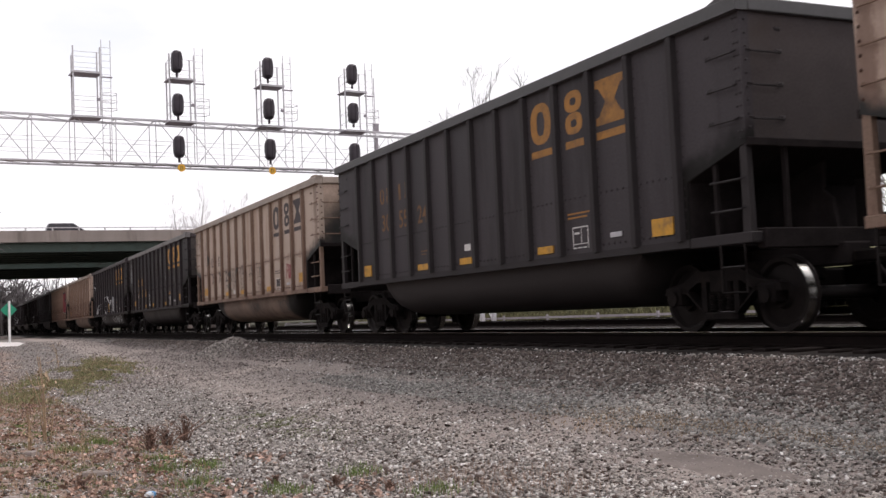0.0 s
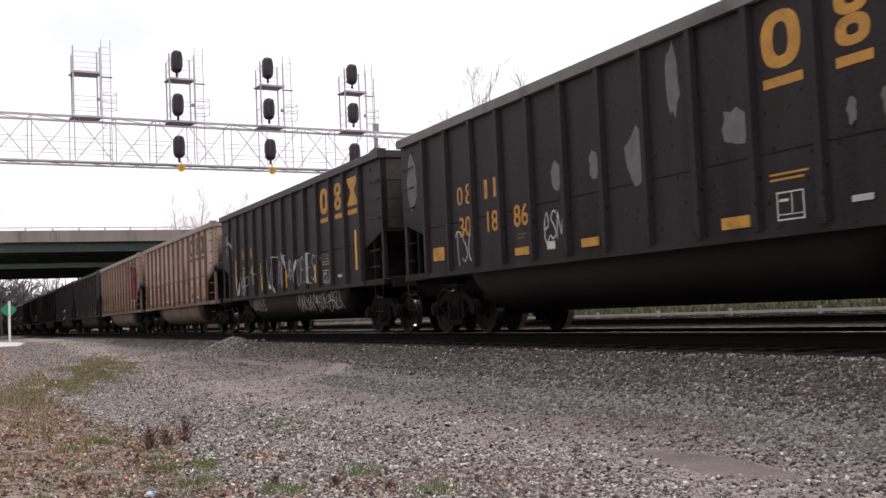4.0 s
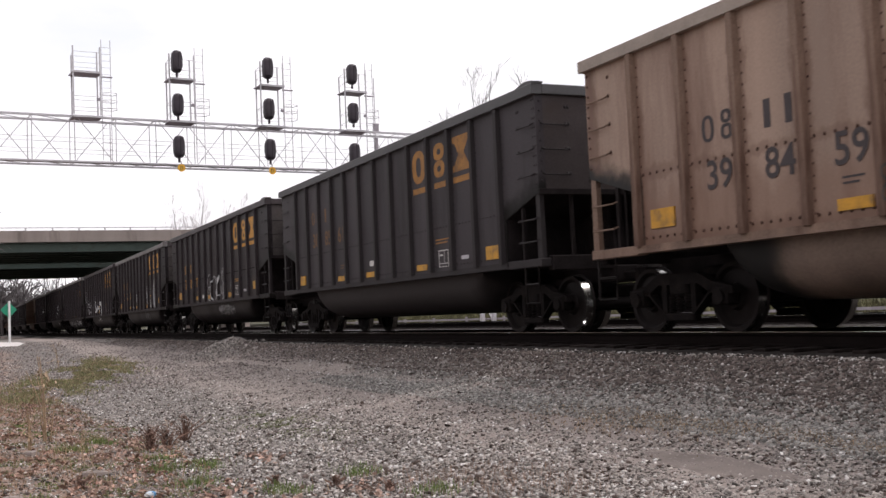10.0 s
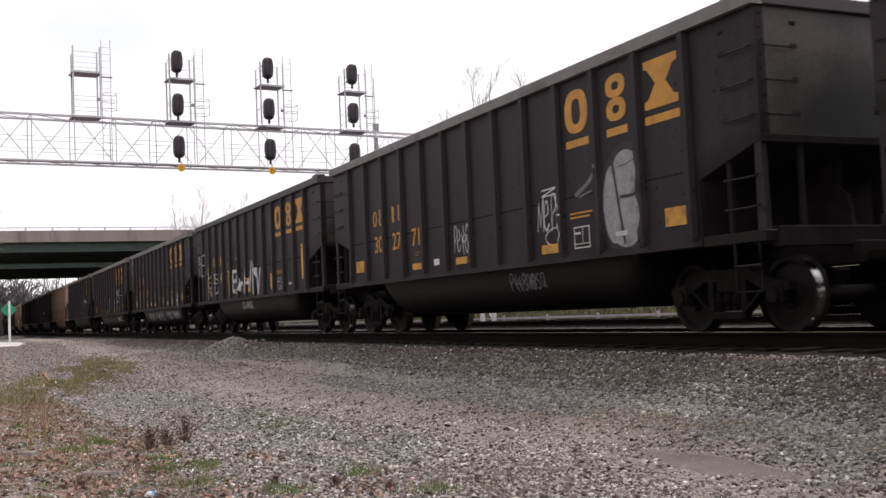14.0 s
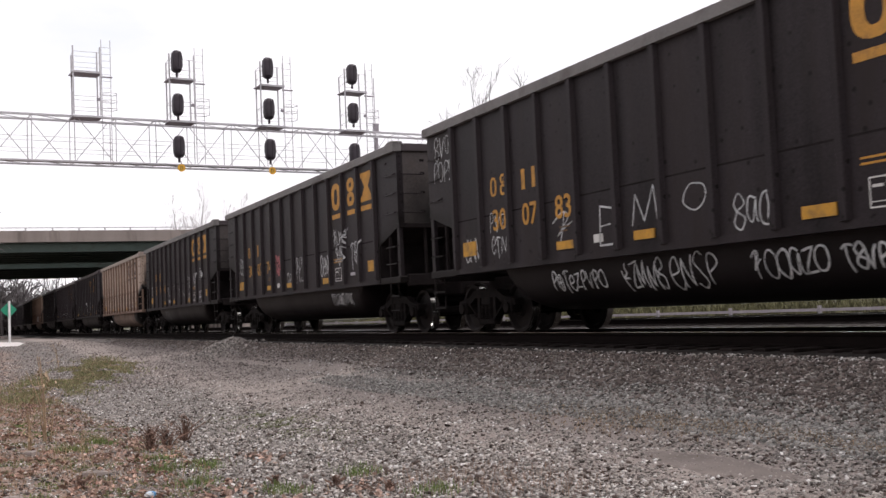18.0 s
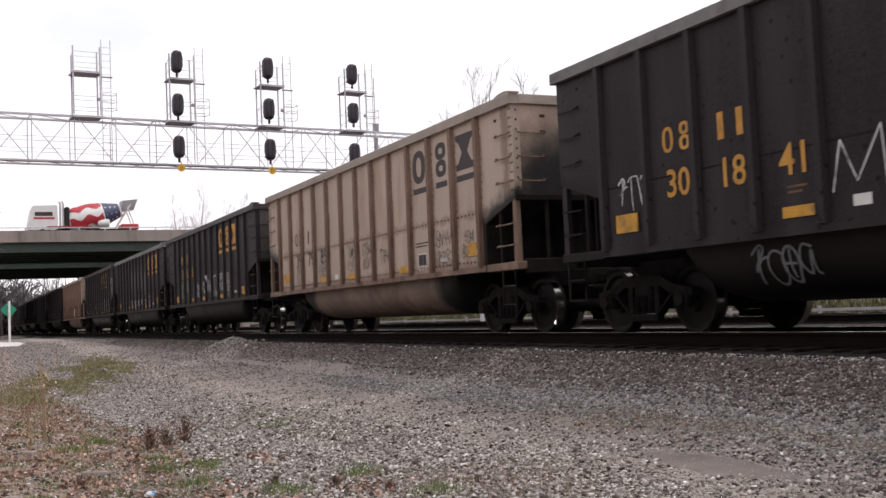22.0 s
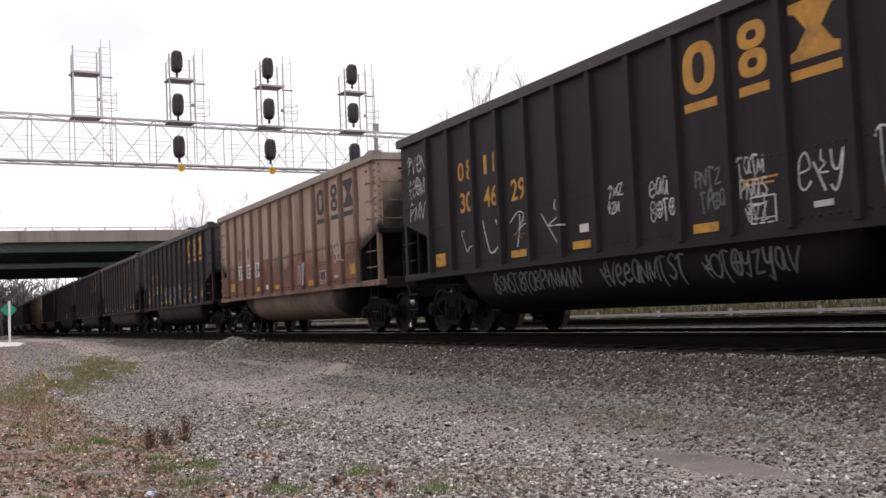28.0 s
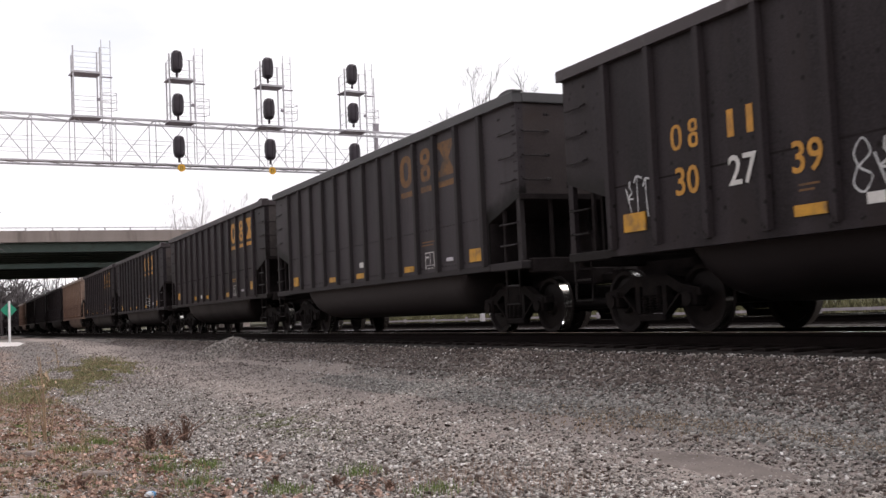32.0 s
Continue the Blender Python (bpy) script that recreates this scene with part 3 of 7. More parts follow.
def text_mesh(body, size, material, centre=True):
    key = (body, size, material.name)
    if key not in TEXTS:
        cu = bpy.data.curves.new("lettering", "FONT")
        cu.body, cu.size, cu.extrude, cu.resolution_u = body, size, 0.001, 3
        cu.offset = size * 0.012
        if centre:
            cu.align_x = "CENTER"
        ob = bpy.data.objects.new("lettering", cu)
        scene.collection.objects.link(ob)
        me = bpy.data.meshes.new_from_object(ob.evaluated_get(bpy.context.evaluated_depsgraph_get()))
        bpy.data.objects.remove(ob)
        bpy.data.curves.remove(cu)
        me.materials.clear()
        me.materials.append(material)
        TEXTS[key] = me
    return TEXTS[key]


signal_bridge()
signal_mast(-4.05, "empty galvanised signal mast cage with ladder on the bridge")
for s, heads in ((0.26, (12.56, 10.54, 8.57)), (4.71, (12.6, 10.6, 8.62)), (9.21, (12.64, 10.66, 8.6))):
    mast = signal_mast(s, "galvanised signal mast cage carrying three black signal heads")
    for z in heads:
        signal_head(mast, z)
for s in (0.05, 4.49):
    signal_plate(s)


# ---------------------------------------------------------------- overpass
def overpass(name, xa, xb, bottom, label):
    """A girder road bridge across the tracks; xa is the face nearer the camera."""
    ov = thing(name, label, "overpass", "", "structure")
    y0, y1 = -34.0, 62.0
    deck = bottom + 0.85
    part("deck_slab", Geo().box(xb + 0.05, xa - 0.05, y0, y1, deck - 0.02, deck + 0.22), M_DECK, ov)
    part("road_surface", Geo().box(xb + 0.5, xa - 0.5, y0, y1, deck + 0.222, deck + 0.28), M_ASPH, ov, "dark asphalt road surface")
    n = 6
    for i in range(n):
        x = xa - 0.5 - (xa - xb - 1.0) * i / (n - 1)
        prof = [(x - 0.25, bottom), (x + 0.25, bottom), (x + 0.25, bottom + 0.05), (x + 0.02, bottom + 0.05), (x + 0.02, deck - 0.06), (x + 0.2, deck - 0.06), (x + 0.2, deck - 0.02), (x - 0.2, deck - 0.02), (x - 0.2, deck - 0.06), (x - 0.02, deck - 0.06), (x - 0.02, bottom + 0.05), (x - 0.25, bottom + 0.05)]
        part("girder", Geo().prism(prof, "y", y0, y1), M_GIRDER, ov, "green painted steel girder")
    for x, s in ((xa, 1), (xb, -1)):
        prof = [(x, deck), (x + 0.02 * s, deck + 0.98), (x - 0.26 * s, deck + 0.98), (x - 0.38 * s, deck + 0.22), (x - 0.38 * s, deck)]
        part("parapet", Geo().prism(prof, "y", y0, y1), M_CONC, ov, "weathered concrete parapet")
        part("handrail", Geo().box(x - 0.18 * s - 0.05, x - 0.18 * s + 0.05, y0, y1, deck + 1.2, deck + 1.27, 0.01), M_GALV, ov)
        y = y0 + 1
        post = Geo().box(-0.05, 0.05, -0.06, 0.06, 0, 0.22, 0.01).mesh("rail_post", M_GALV)
        while y < y1:
            part("rail_post", post, M_GALV, ov, "", False, pose(x - 0.18 * s, y, deck + 0.98))
            y += 2.15
    # pier and abutments
    for y in (24.5, -9.0):
        part("pier_cap", Geo().box(xb + 0.2, xa - 0.2, y - 0.6, y + 0.6, bottom - 1.0, bottom, 0.05), M_CONC, ov, "concrete pier cap")
        for i in range(4):
            x = xa - 1.5 - (xa - xb - 3) * i / 3
            part("pier_column", Geo().lathe([(-1.2, 0.5), (bottom - 1.0, 0.5)], "z", (x, y, 0), 20), M_CONC, ov, "round concrete column", True)
    for y in (y0, y1):
        part("abutment", Geo().box(xb, xa, y - 1.5, y + 1.5, -1.2, bottom - 0.004, 0.05), M_CONC, ov)
    return ov


overpass("overpass_1", -95.5, -112.0, 7.0, "concrete and green steel girder road overpass crossing the tracks")
overpass("overpass_2", -119.5, -145.0, 6.95, "second green steel girder road overpass behind the first")


# ---------------------------------------------------------------- green marker sign
def marker_sign():
    x, y = -60.5, 2.72
    z = ground_z(x, y)
    sg = thing("marker_sign", "green diamond marker sign on a white post beside the track", "sign", "", "", pose(x, y, z, 0, 0, 20))
    part("post", Geo().box(-0.05, 0.05, -0.05, 0.05, -0.5, 2.25, 0.01), M_POST, sg)
    part("panel", Geo().prism([(-0.44, 1.78), (0, 2.22), (0.44, 1.78), (0, 1.34)], "x", -0.08, -0.06), M_SIGNGREEN, sg, "green diamond panel")
    return sg


marker_sign()


# ---------------------------------------------------------------- coal gondola cars
SIDE, PITCH = 1.50, 16.18
RIM, SILL = 3.97, 1.12
# half length and rib places of the two kinds of body
LONG = (7.42, [-7.42 + 1.16 + 1.033 * i for i in range(13)])
SHORT = (7.10, [-7.10 + 1.35 + 0.965 * i for i in range(13)])


def rib_mesh(material):
    g = Geo()
    o = -SIDE
    prof = [(-0.072, o + 0.004), (-0.072, o - 0.003), (-0.053, o - 0.068), (-0.046, o - 0.075), (0.046, o - 0.075), (0.053, o - 0.068), (0.072, o - 0.003), (0.072, o + 0.004)]
    g.prism([(a, b) for a, b in prof], "z", SILL + 0.06, RIM - 0.15)
    return g.mesh("rib", material)


def side_wall_geo(HALF, RIBS):
    """Side sheet whose lower corners are cut away over the end platforms; near side, y from -SIDE inward."""
    e, e2 = 1.12 - HALF, HALF - 1.12
    out = [(-HALF, RIM - 0.1), (-HALF, 2.24), (-HALF + 0.15, 2.2), (e, 1.91), (e, SILL), (e2, SILL), (e2, 1.91), (HALF - 0.15, 2.2), (HALF, 2.24), (HALF, RIM - 0.1)]
    g = Geo()
    n = len(out)
    v = [(x, -SIDE, z) for x, z in out] + [(x, -SIDE + 0.02, z) for x, z in out]
    # outline split into convex pieces
    for a in ((0, 1, 2, 3), (6, 7, 8, 9), (0, 3, 6, 9), (3, 4, 5, 6)):
        g.add([v[i] for i in a] + [v[i + n] for i in a], [(0, 1, 2, 3), (7, 6, 5, 4), (0, 4, 5, 1), (1, 5, 6, 2), (2, 6, 7, 3), (3, 7, 4, 0)])
    return g


def tub_geo():
    """Round-bottomed belly that hangs between the trucks."""
    rings = []
    for x, k in ((-4.72, 0.2), (-4.62, 0.6), (-4.4, 0.9), (-4.1, 1.0), (4.1, 1.0), (4.4, 0.9), (4.62, 0.6), (4.72, 0.2)):
        ring = [(x, -1.36, SILL + 0.03)]
        for i in range(13):
            a = math.pi * i / 12
            c, d = math.cos(a), math.sin(a)
            ring.append((x, -1.36 * math.copysign(abs(c) ** 0.55, c), SILL - (SILL - 0.36) * k * d ** 0.75))
        ring.append((x, 1.36, SILL + 0.03))
        rings.append(ring)
    return Geo().loft(rings)


def grab(points, r=0.014):
    return Geo().tube(points, r, 5)


def end_bolts(g, HALF, head):
    """Large bolt heads that hold the grab irons on the end bays and the end sheets."""
    for z in (2.55, 2.95, 3.35, 3.62):
        for x in (HALF - 0.57, HALF - 0.62, 0.57 - HALF):
            head(x, z, -SIDE - 0.002, 0.034)
        for y in (-0.95, -0.9):
            ring = [(HALF + 0.001, y + 0.034 * math.cos(a), z + 0.034 * math.sin(a)) for a in (0, 1.257, 2.513, 3.770, 5.027)]
            g.add(ring + [(HALF + 0.016, y, z)], [(0, 1, 5), (1, 2, 5), (2, 3, 5), (3, 4, 5), (4, 0, 5)])
    for k in range(9):
        z = 2.42 + 0.16 * k
        ring = [(HALF + 0.009, -SIDE + 0.065 + 0.022 * math.cos(a), z + 0.022 * math.sin(a)) for a in (0, 1.257, 2.513, 3.770, 5.027)]
        g.add(ring + [(HALF + 0.022, -SIDE + 0.065, z)], [(0, 1, 5), (1, 2, 5), (2, 3, 5), (3, 4, 5), (4, 0, 5)])


def rivet_mesh(material, HALF, RIBS):
    """Rows of rivet heads on a side sheet."""
    g = Geo()

    def head(x, z, y=-SIDE - 0.004, r=0.026):
        ring = [(x + r * math.cos(a), y + 0.001, z + r * math.sin(a)) for a in (0, 1.257, 2.513, 3.770, 5.027)]
        g.add(ring + [(x, y - 0.014, z)], [(0, 1, 5), (1, 2, 5), (2, 3, 5), (3, 4, 5), (4, 0, 5)])
    seam = 2.13 if HALF > 7.2 else 2.02
    edges = [-HALF] + RIBS + [HALF]
    for a, b in zip(edges[1:-1], edges[2:-1]):
        for k in range(6):
            x = a + 0.14 + (b - a - 0.28) * k / 5
            head(x, seam)
            head(x, SILL + 0.16)
    for x in RIBS:
        for k in range(18):
            head(x + 0.1, 1.3 + 0.135 * k, -SIDE, 0.018)
            head(x - 0.1, 1.3 + 0.135 * k, -SIDE, 0.018)
    for x in (-HALF + 0.06, HALF - 0.04, HALF - 0.1):
        for k in range(10):
            head(x, 2.38 + 0.15 * k, -SIDE - 0.008, 0.024)
    end_bolts(g, HALF, head)
    return g.mesh("rivets", material)


def wheelset_mesh():
    """Two wheels on an axle that lies along y at the origin."""
    g = Geo()
    prof = [(0.085, 0.40), (0.085, 0.452), (-0.05, 0.4555), (-0.062, 0.484), (-0.075, 0.484), (-0.075, 0.40), (-0.02, 0.36), (0.01, 0.18), (-0.04, 0.15), (-0.06, 0.11), (0.11, 0.11), (0.11, 0.15), (0.05, 0.18), (0.03, 0.36)]
    n, sides = len(prof), 40
    for s in (-1, 1):
        y = 0.753 * s
        v = [(math.cos(2 * math.pi * k / sides) * r, y + a * s, math.sin(2 * math.pi * k / sides) * r) for a, r in prof for k in range(sides)]
        f = [(i * sides + k, i * sides + (k + 1) % sides, ((i + 1) % n) * sides + (k + 1) % sides, ((i + 1) % n) * sides + k) for i in range(n) for k in range(sides)]
        g.add(v, f)
        # end cap bolts show that the wheel turns
        for k in range(3):
            a = 2 * math.pi * k / 3
            g.lathe([(0, 0.014), (0.02 * s, 0.014)], "y", (0.06 * math.cos(a), 1.02 * s, 0.06 * math.sin(a)), 6)
    g.lathe([(-1.02, 0.08), (-0.95, 0.09), (0.95, 0.09), (1.02, 0.08)], "y", (0, 0, 0), 14)
    return g


def side_frame_geo():
    """Cast truck side frame with sloping arms, window and journal ends; in the plane y = 0."""
    g = Geo()
    th = 0.07
    up = [(-1.12, 0.50), (-1.1, 0.60), (-0.72, 0.66), (-0.42, 0.80), (0.42, 0.80), (0.72, 0.66), (1.1, 0.60), (1.12, 0.50), (0.68, 0.52), (0.42, 0.655), (-0.42, 0.655), (-0.68, 0.52)]
    g.prism([up[0], up[1], up[2], up[11]], "y", -th, th)
    g.prism([up[2], up[3], up[10], up[11]], "y", -th, th)
    g.prism([up[3], up[4], up[9], up[10]], "y", -th, th)
    g.prism([up[4], up[5], up[8], up[9]], "y", -th, th)
    g.prism([up[5], up[6], up[7], up[8]], "y", -th, th)
    for s in (-1, 1):
        g.prism([(0.68 * s, 0.53), (0.74 * s, 0.63), (0.30 * s, 0.26), (0.22 * s, 0.17)], "y", -th, th)
        g.prism([(0.36 * s, 0.66), (0.26 * s, 0.66), (0.26 * s, 0.26), (0.36 * s, 0.30)], "y", -th * 0.8, th * 0.8)
        g.box(0.89 * s - 0.14, 0.89 * s + 0.14, -th - 0.03, th + 0.03, 0.36, 0.60, 0.02)
        g.lathe([(-th - 0.07, 0.1), (th, 0.1)], "y", (0.89 * s, 0, 0.46), 14)
    g.box(-0.32, 0.32, -th, th, 0.16, 0.27, 0.02)
    return g


def spring_geo():
    prof, z = [], 0.275
    while z < 0.5:
        prof += [(z, 0.056), (z + 0.012, 0.073), (z + 0.024, 0.056)]
        z += 0.036
    return Geo().lathe(prof, "z", (0, 0, 0), 10)


TRUCK_MESHES = {}


def make_truck(car, x):
    if not TRUCK_MESHES:
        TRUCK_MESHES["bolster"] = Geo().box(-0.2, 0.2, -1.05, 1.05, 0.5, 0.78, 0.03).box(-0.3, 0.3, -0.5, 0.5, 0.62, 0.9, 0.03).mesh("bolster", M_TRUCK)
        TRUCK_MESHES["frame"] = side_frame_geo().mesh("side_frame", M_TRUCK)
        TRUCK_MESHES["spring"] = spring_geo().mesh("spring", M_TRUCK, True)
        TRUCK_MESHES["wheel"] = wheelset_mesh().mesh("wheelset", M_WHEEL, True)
        wm = TRUCK_MESHES["wheel"]
        wm.materials.append(M_TREAD)
        for f in wm.polygons:
            rad = [math.hypot(wm.vertices[i].co.x, wm.vertices[i].co.z) for i in f.vertices]
            if min(rad) > 0.45 and max(rad) < 0.457:
                f.material_index = 1
        TRUCK_MESHES["brake"] = Geo().box(-0.06, 0.06, -0.8, 0.8, 0.33, 0.45, 0.02).mesh("brake_beam", M_TRUCK)
    tr = part("truck", TRUCK_MESHES["bolster"], M_TRUCK, car, "black cast freight truck with two axles", False, pose(x, 0, 0))
    for s in (-1, 1):
        part("side_frame", TRUCK_MESHES["frame"], M_TRUCK, tr, "", False, pose(0, 0.98 * s, 0))
        for x in (-0.16, 0.0, 0.16):
            part("spring", TRUCK_MESHES["spring"], M_TRUCK, tr, "", False, pose(x, 1.0 * s, 0))
    for s in (-1, 1):
        part("wheelset", TRUCK_MESHES["wheel"], M_WHEEL, tr, "steel wheelset with worn bright treads", False, pose(0.89 * s, 0, 0.4575))
        part("brake_beam", TRUCK_MESHES["brake"], M_TRUCK, tr, "", False, pose(0.36 * s, 0, 0))
    return tr


def corner_angle_mesh(HALF, material):
    g = Geo().box(HALF - 0.13, HALF + 0.008, -SIDE - 0.008, -SIDE, 2.3, RIM - 0.17).box(HALF, HALF + 0.008, -SIDE, -SIDE + 0.13, 2.3, RIM - 0.17)
    return g.mesh("corner_angle", material)


def car_template(kind, body, rib, rim, tub, soot_end, label, riveted):
    """One car, centred on its truck line at rail height, near side towards -y."""
    HALF, RIBS = kind
    car = thing("coal_gondola", label, "freight car", "coal gondolas of the train")
    wall = side_wall_geo(HALF, RIBS).mesh("side_wall", body)
    flip = pose(0, 0, 0, 0, 0, 180)
    part("side_wall", wall, body, car)
    part("side_wall", wall, body, car, "", False, flip)
    rb = rib_mesh(rib)
    for x in RIBS:
        part("rib", rb, rib, car, "", False, pose(x, 0, 0))
        part("rib", rb, rib, car, "", False, Matrix.Translation((x, 0, 0)) @ flip)
    # rim: a box beam round the top
    chord = Geo().prism([(-SIDE - 0.085, RIM - 0.17), (-SIDE - 0.085, RIM - 0.015), (-SIDE - 0.07, RIM), (-SIDE + 0.1, RIM), (-SIDE + 0.1, RIM - 0.17)], "x", -HALF - 0.05, HALF + 0.05).mesh("top_rim", rim)
    part("top_rim", chord, rim, car)
    part("top_rim", chord, rim, car, "", False, flip)
    endchord = Geo().box(HALF - 0.06, HALF + 0.06, -SIDE + 0.102, SIDE - 0.102, RIM - 0.17, RIM - 0.004, 0.012).mesh("end_rim", rim)
    part("end_rim", endchord, rim, car)
    part("end_rim", endchord, rim, car, "", False, flip)
    cap = Geo().prism([(HALF - 0.5, 0.0), (HALF + 0.07, 0.0), (HALF + 0.07, 0.03), (HALF - 0.08, 0.055), (HALF - 0.3, 0.05)], "y", -SIDE - 0.07, -SIDE + 0.12).mesh("rim_corner_cap", rim)
    for m in (pose(0, 0, RIM), Matrix.Translation((0, 0, RIM)) @ flip):
        part("rim_corner_cap", cap, rim, car, "", False, m)
    # end sheet, slope sheet, end platform
    end = Geo().box(HALF - 0.02, HALF, -SIDE + 0.022, SIDE - 0.022, 2.25, RIM - 0.15).mesh("end_wall", soot_end)
    slope = Geo().prism([(HALF - 0.022, 2.27), (HALF - 0.022, 2.24), (HALF - 1.04, 1.93), (HALF - 1.1, 1.9), (HALF - 1.14, 1.96)], "y", -SIDE + 0.024, SIDE - 0.024).prism([(HALF - 1.1, 1.9), (HALF - 1.13, 1.1), (HALF - 1.17, 1.1), (HALF - 1.14, 1.96)], "y", -SIDE + 0.024, SIDE - 0.024).mesh("slope_sheet", M_SOOT)
    rail = Geo().box(HALF - 0.02, HALF + 0.04, -SIDE, SIDE, 2.2, 2.3, 0.01).mesh("end_stiffener", M_SOOT)
    endsill = Geo().box(HALF - 0.1, HALF + 0.06, -SIDE + 0.165, SIDE - 0.165, SILL - 0.12, SILL + 0.12, 0.015).mesh("end_sill", M_SOOT)
    post = Geo().prism([(-0.07, 0), (0.07, 0), (0.055, 1.16), (-0.055, 1.16)], "y", -0.04, 0.04).mesh("corner_post", rib)
    web = Geo().prism([(HALF - 1.05, SILL + 0.1), (HALF - 0.12, SILL + 0.1), (HALF - 0.2, SILL + 0.5), (HALF - 0.34, SILL + 0.62), (HALF - 0.3, 2.1), (HALF - 1.03, 1.9)], "y", -0.03, 0.03).mesh("end_web", M_SOOT)
    rigging = Geo().box(HALF - 0.34, HALF - 0.05, 0.5, 0.62, SILL + 0.12, SILL + 0.75, 0.02).mesh("brake_cylinder", M_SOOT)
    thin = Geo().box(-0.03, 0.03, -0.025, 0.025, 0, 1.1).mesh("end_post", M_SOOT)
    for m in (Matrix.Identity(4), flip):
        part("end_wall", end, soot_end, car, "coal-blackened end sheet", False, m)
        part("slope_sheet", slope, M_SOOT, car, "", False, m)
        part("end_web", web, M_SOOT, car, "", False, m)
        part("brake_cylinder", rigging, M_SOOT, car, "", False, m)
        part("end_stiffener", rail, M_SOOT, car, "", False, m)
        part("end_sill", endsill, M_SOOT, car, "", False, m)
    angle = corner_angle_mesh(HALF, body)
    for m in (Matrix.Identity(4), flip):
        part("corner_angle", angle, body, car, "", False, m)
    for sx in (-1, 1):
        for sy in (-1, 1):
            part("end_sill_step", Geo().box(*sorted((sx * (HALF - 1.1), sx * (HALF + 0.02))), *sorted((sy * (SIDE + 0.02), sy * (SIDE - 0.16))), SILL - 0.05, SILL + 0.08, 0.01), rib, car)
            part("corner_post", post, rib, car, "", False, pose(sx * (HALF - 0.07), sy * (SIDE - 0.05), SILL + 0.08))
            part("end_post", thin, rib, car, "", False, pose(sx * (HALF - 0.62), sy * (SIDE - 0.05), SILL + 0.08))
            part("end_post", thin, M_SOOT, car, "", False, pose(sx * (HALF - 0.03), sy * (SIDE - 0.6), SILL + 0.08))
            # grab irons on the side, the end and the ladder below
            for z in (2.55, 2.95, 3.35):
                y, x = sy * (SIDE + 0.0), sx * HALF
                part("grab_iron", grab([(x - sx * 0.55, y, z), (x - sx * 0.55, y + sy * 0.06, z - 0.03), (x - sx * 0.1, y + sy * 0.06, z - 0.03), (x - sx * 0.08, y, z)]), rib, car)
                part("grab_iron", grab([(x, sy * (SIDE - 0.55), z), (x + sx * 0.06, sy * (SIDE - 0.55), z - 0.03), (x + sx * 0.06, sy * (SIDE - 0.1), z - 0.03), (x, sy * (SIDE - 0.08), z)]), rib, car)
            for z in (1.5, 1.85):
                part("grab_iron", grab([(sx * (HALF - 0.62), sy * (SIDE - 0.02), z), (sx * (HALF - 0.62), sy * (SIDE + 0.05), z - 0.03), (sx * (HALF - 0.1), sy * (SIDE + 0.05), z - 0.03), (sx * (HALF - 0.08), sy * (SIDE - 0.02), z)]), rib, car)
            part("step_stirrup", grab([(sx * (HALF - 0.55), sy * SIDE, SILL), (sx * (HALF - 0.55), sy * SIDE, 0.5), (sx * (HALF - 0.12), sy * SIDE, 0.5), (sx * (HALF - 0.12), sy * SIDE, SILL)], 0.022), M_BLACK, car)
            part("step_rung", grab([(sx * (HALF - 0.55), sy * SIDE, 0.8), (sx * (HALF - 0.12), sy * SIDE, 0.8)], 0.018), M_BLACK, car)
    for s in (-1, 1):
        part("side_sill", Geo().prism([(-SIDE - 0.03, SILL - 0.03), (-SIDE - 0.03, SILL + 0.07), (-SIDE + 0.0, SILL + 0.07), (-SIDE + 0.2, SILL - 0.03)], "x", -HALF + 1.1, HALF - 1.1).mesh("side_sill", rib if riveted else body), rib, car, "", False, None if s < 0 else flip)
    part("centre_sill", Geo().box(-HALF - 0.15, HALF + 0.15, -0.22, 0.22, 0.78, 1.06, 0.02), M_SOOT, car)
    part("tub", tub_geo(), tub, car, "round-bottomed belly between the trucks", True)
    part("floor", Geo().box(-HALF + 1.2, HALF - 1.2, -SIDE + 0.022, SIDE - 0.022, SILL - 0.012, SILL + 0.05), M_SOOT, car)
    for s in (-1, 1):
        part("coupler", Geo().box(s * (HALF + 0.52) - 0.42, s * (HALF + 0.52) + 0.31, -0.09, 0.09, 0.8, 0.96, 0.03).box(s * (HALF + 0.82) - 0.13, s * (HALF + 0.82) + 0.0 + 0.06, -0.16 , 0.16, 0.72, 1.02, 0.04), M_TRUCK, car)
        part("air_hose", Geo().tube([(s * (HALF + 0.05), 0.35 * s, 0.85), (s * (HALF + 0.3), 0.33 * s, 0.55), (s * (HALF + 0.6), 0.2 * s, 0.42), (s * (HALF + 0.86), 0.05, 0.5)], 0.03, 6), M_SOOT, car)
        make_truck(car, s * (6.12 if kind is LONG else 5.92))
    if not riveted:
        bolts = Geo()

        def bolt(x, z, y, r):
            ring = [(x + r * math.cos(a), y + 0.001, z + r * math.sin(a)) for a in (0, 1.257, 2.513, 3.770, 5.027)]
            bolts.add(ring + [(x, y - 0.014, z)], [(0, 1, 5), (1, 2, 5), (2, 3, 5), (3, 4, 5), (4, 0, 5)])
        end_bolts(bolts, HALF, bolt)
        tagged(part("bolts", bolts, M_SOOT, car), "", "", "", "stuff")
        for sm in (None, flip):
            part("weld_seam", Geo().box(RIBS[0], RIBS[-1], -SIDE - 0.0018, -SIDE + 0.001, 2.03, 2.055), M_SOOT, car, "", False, sm)
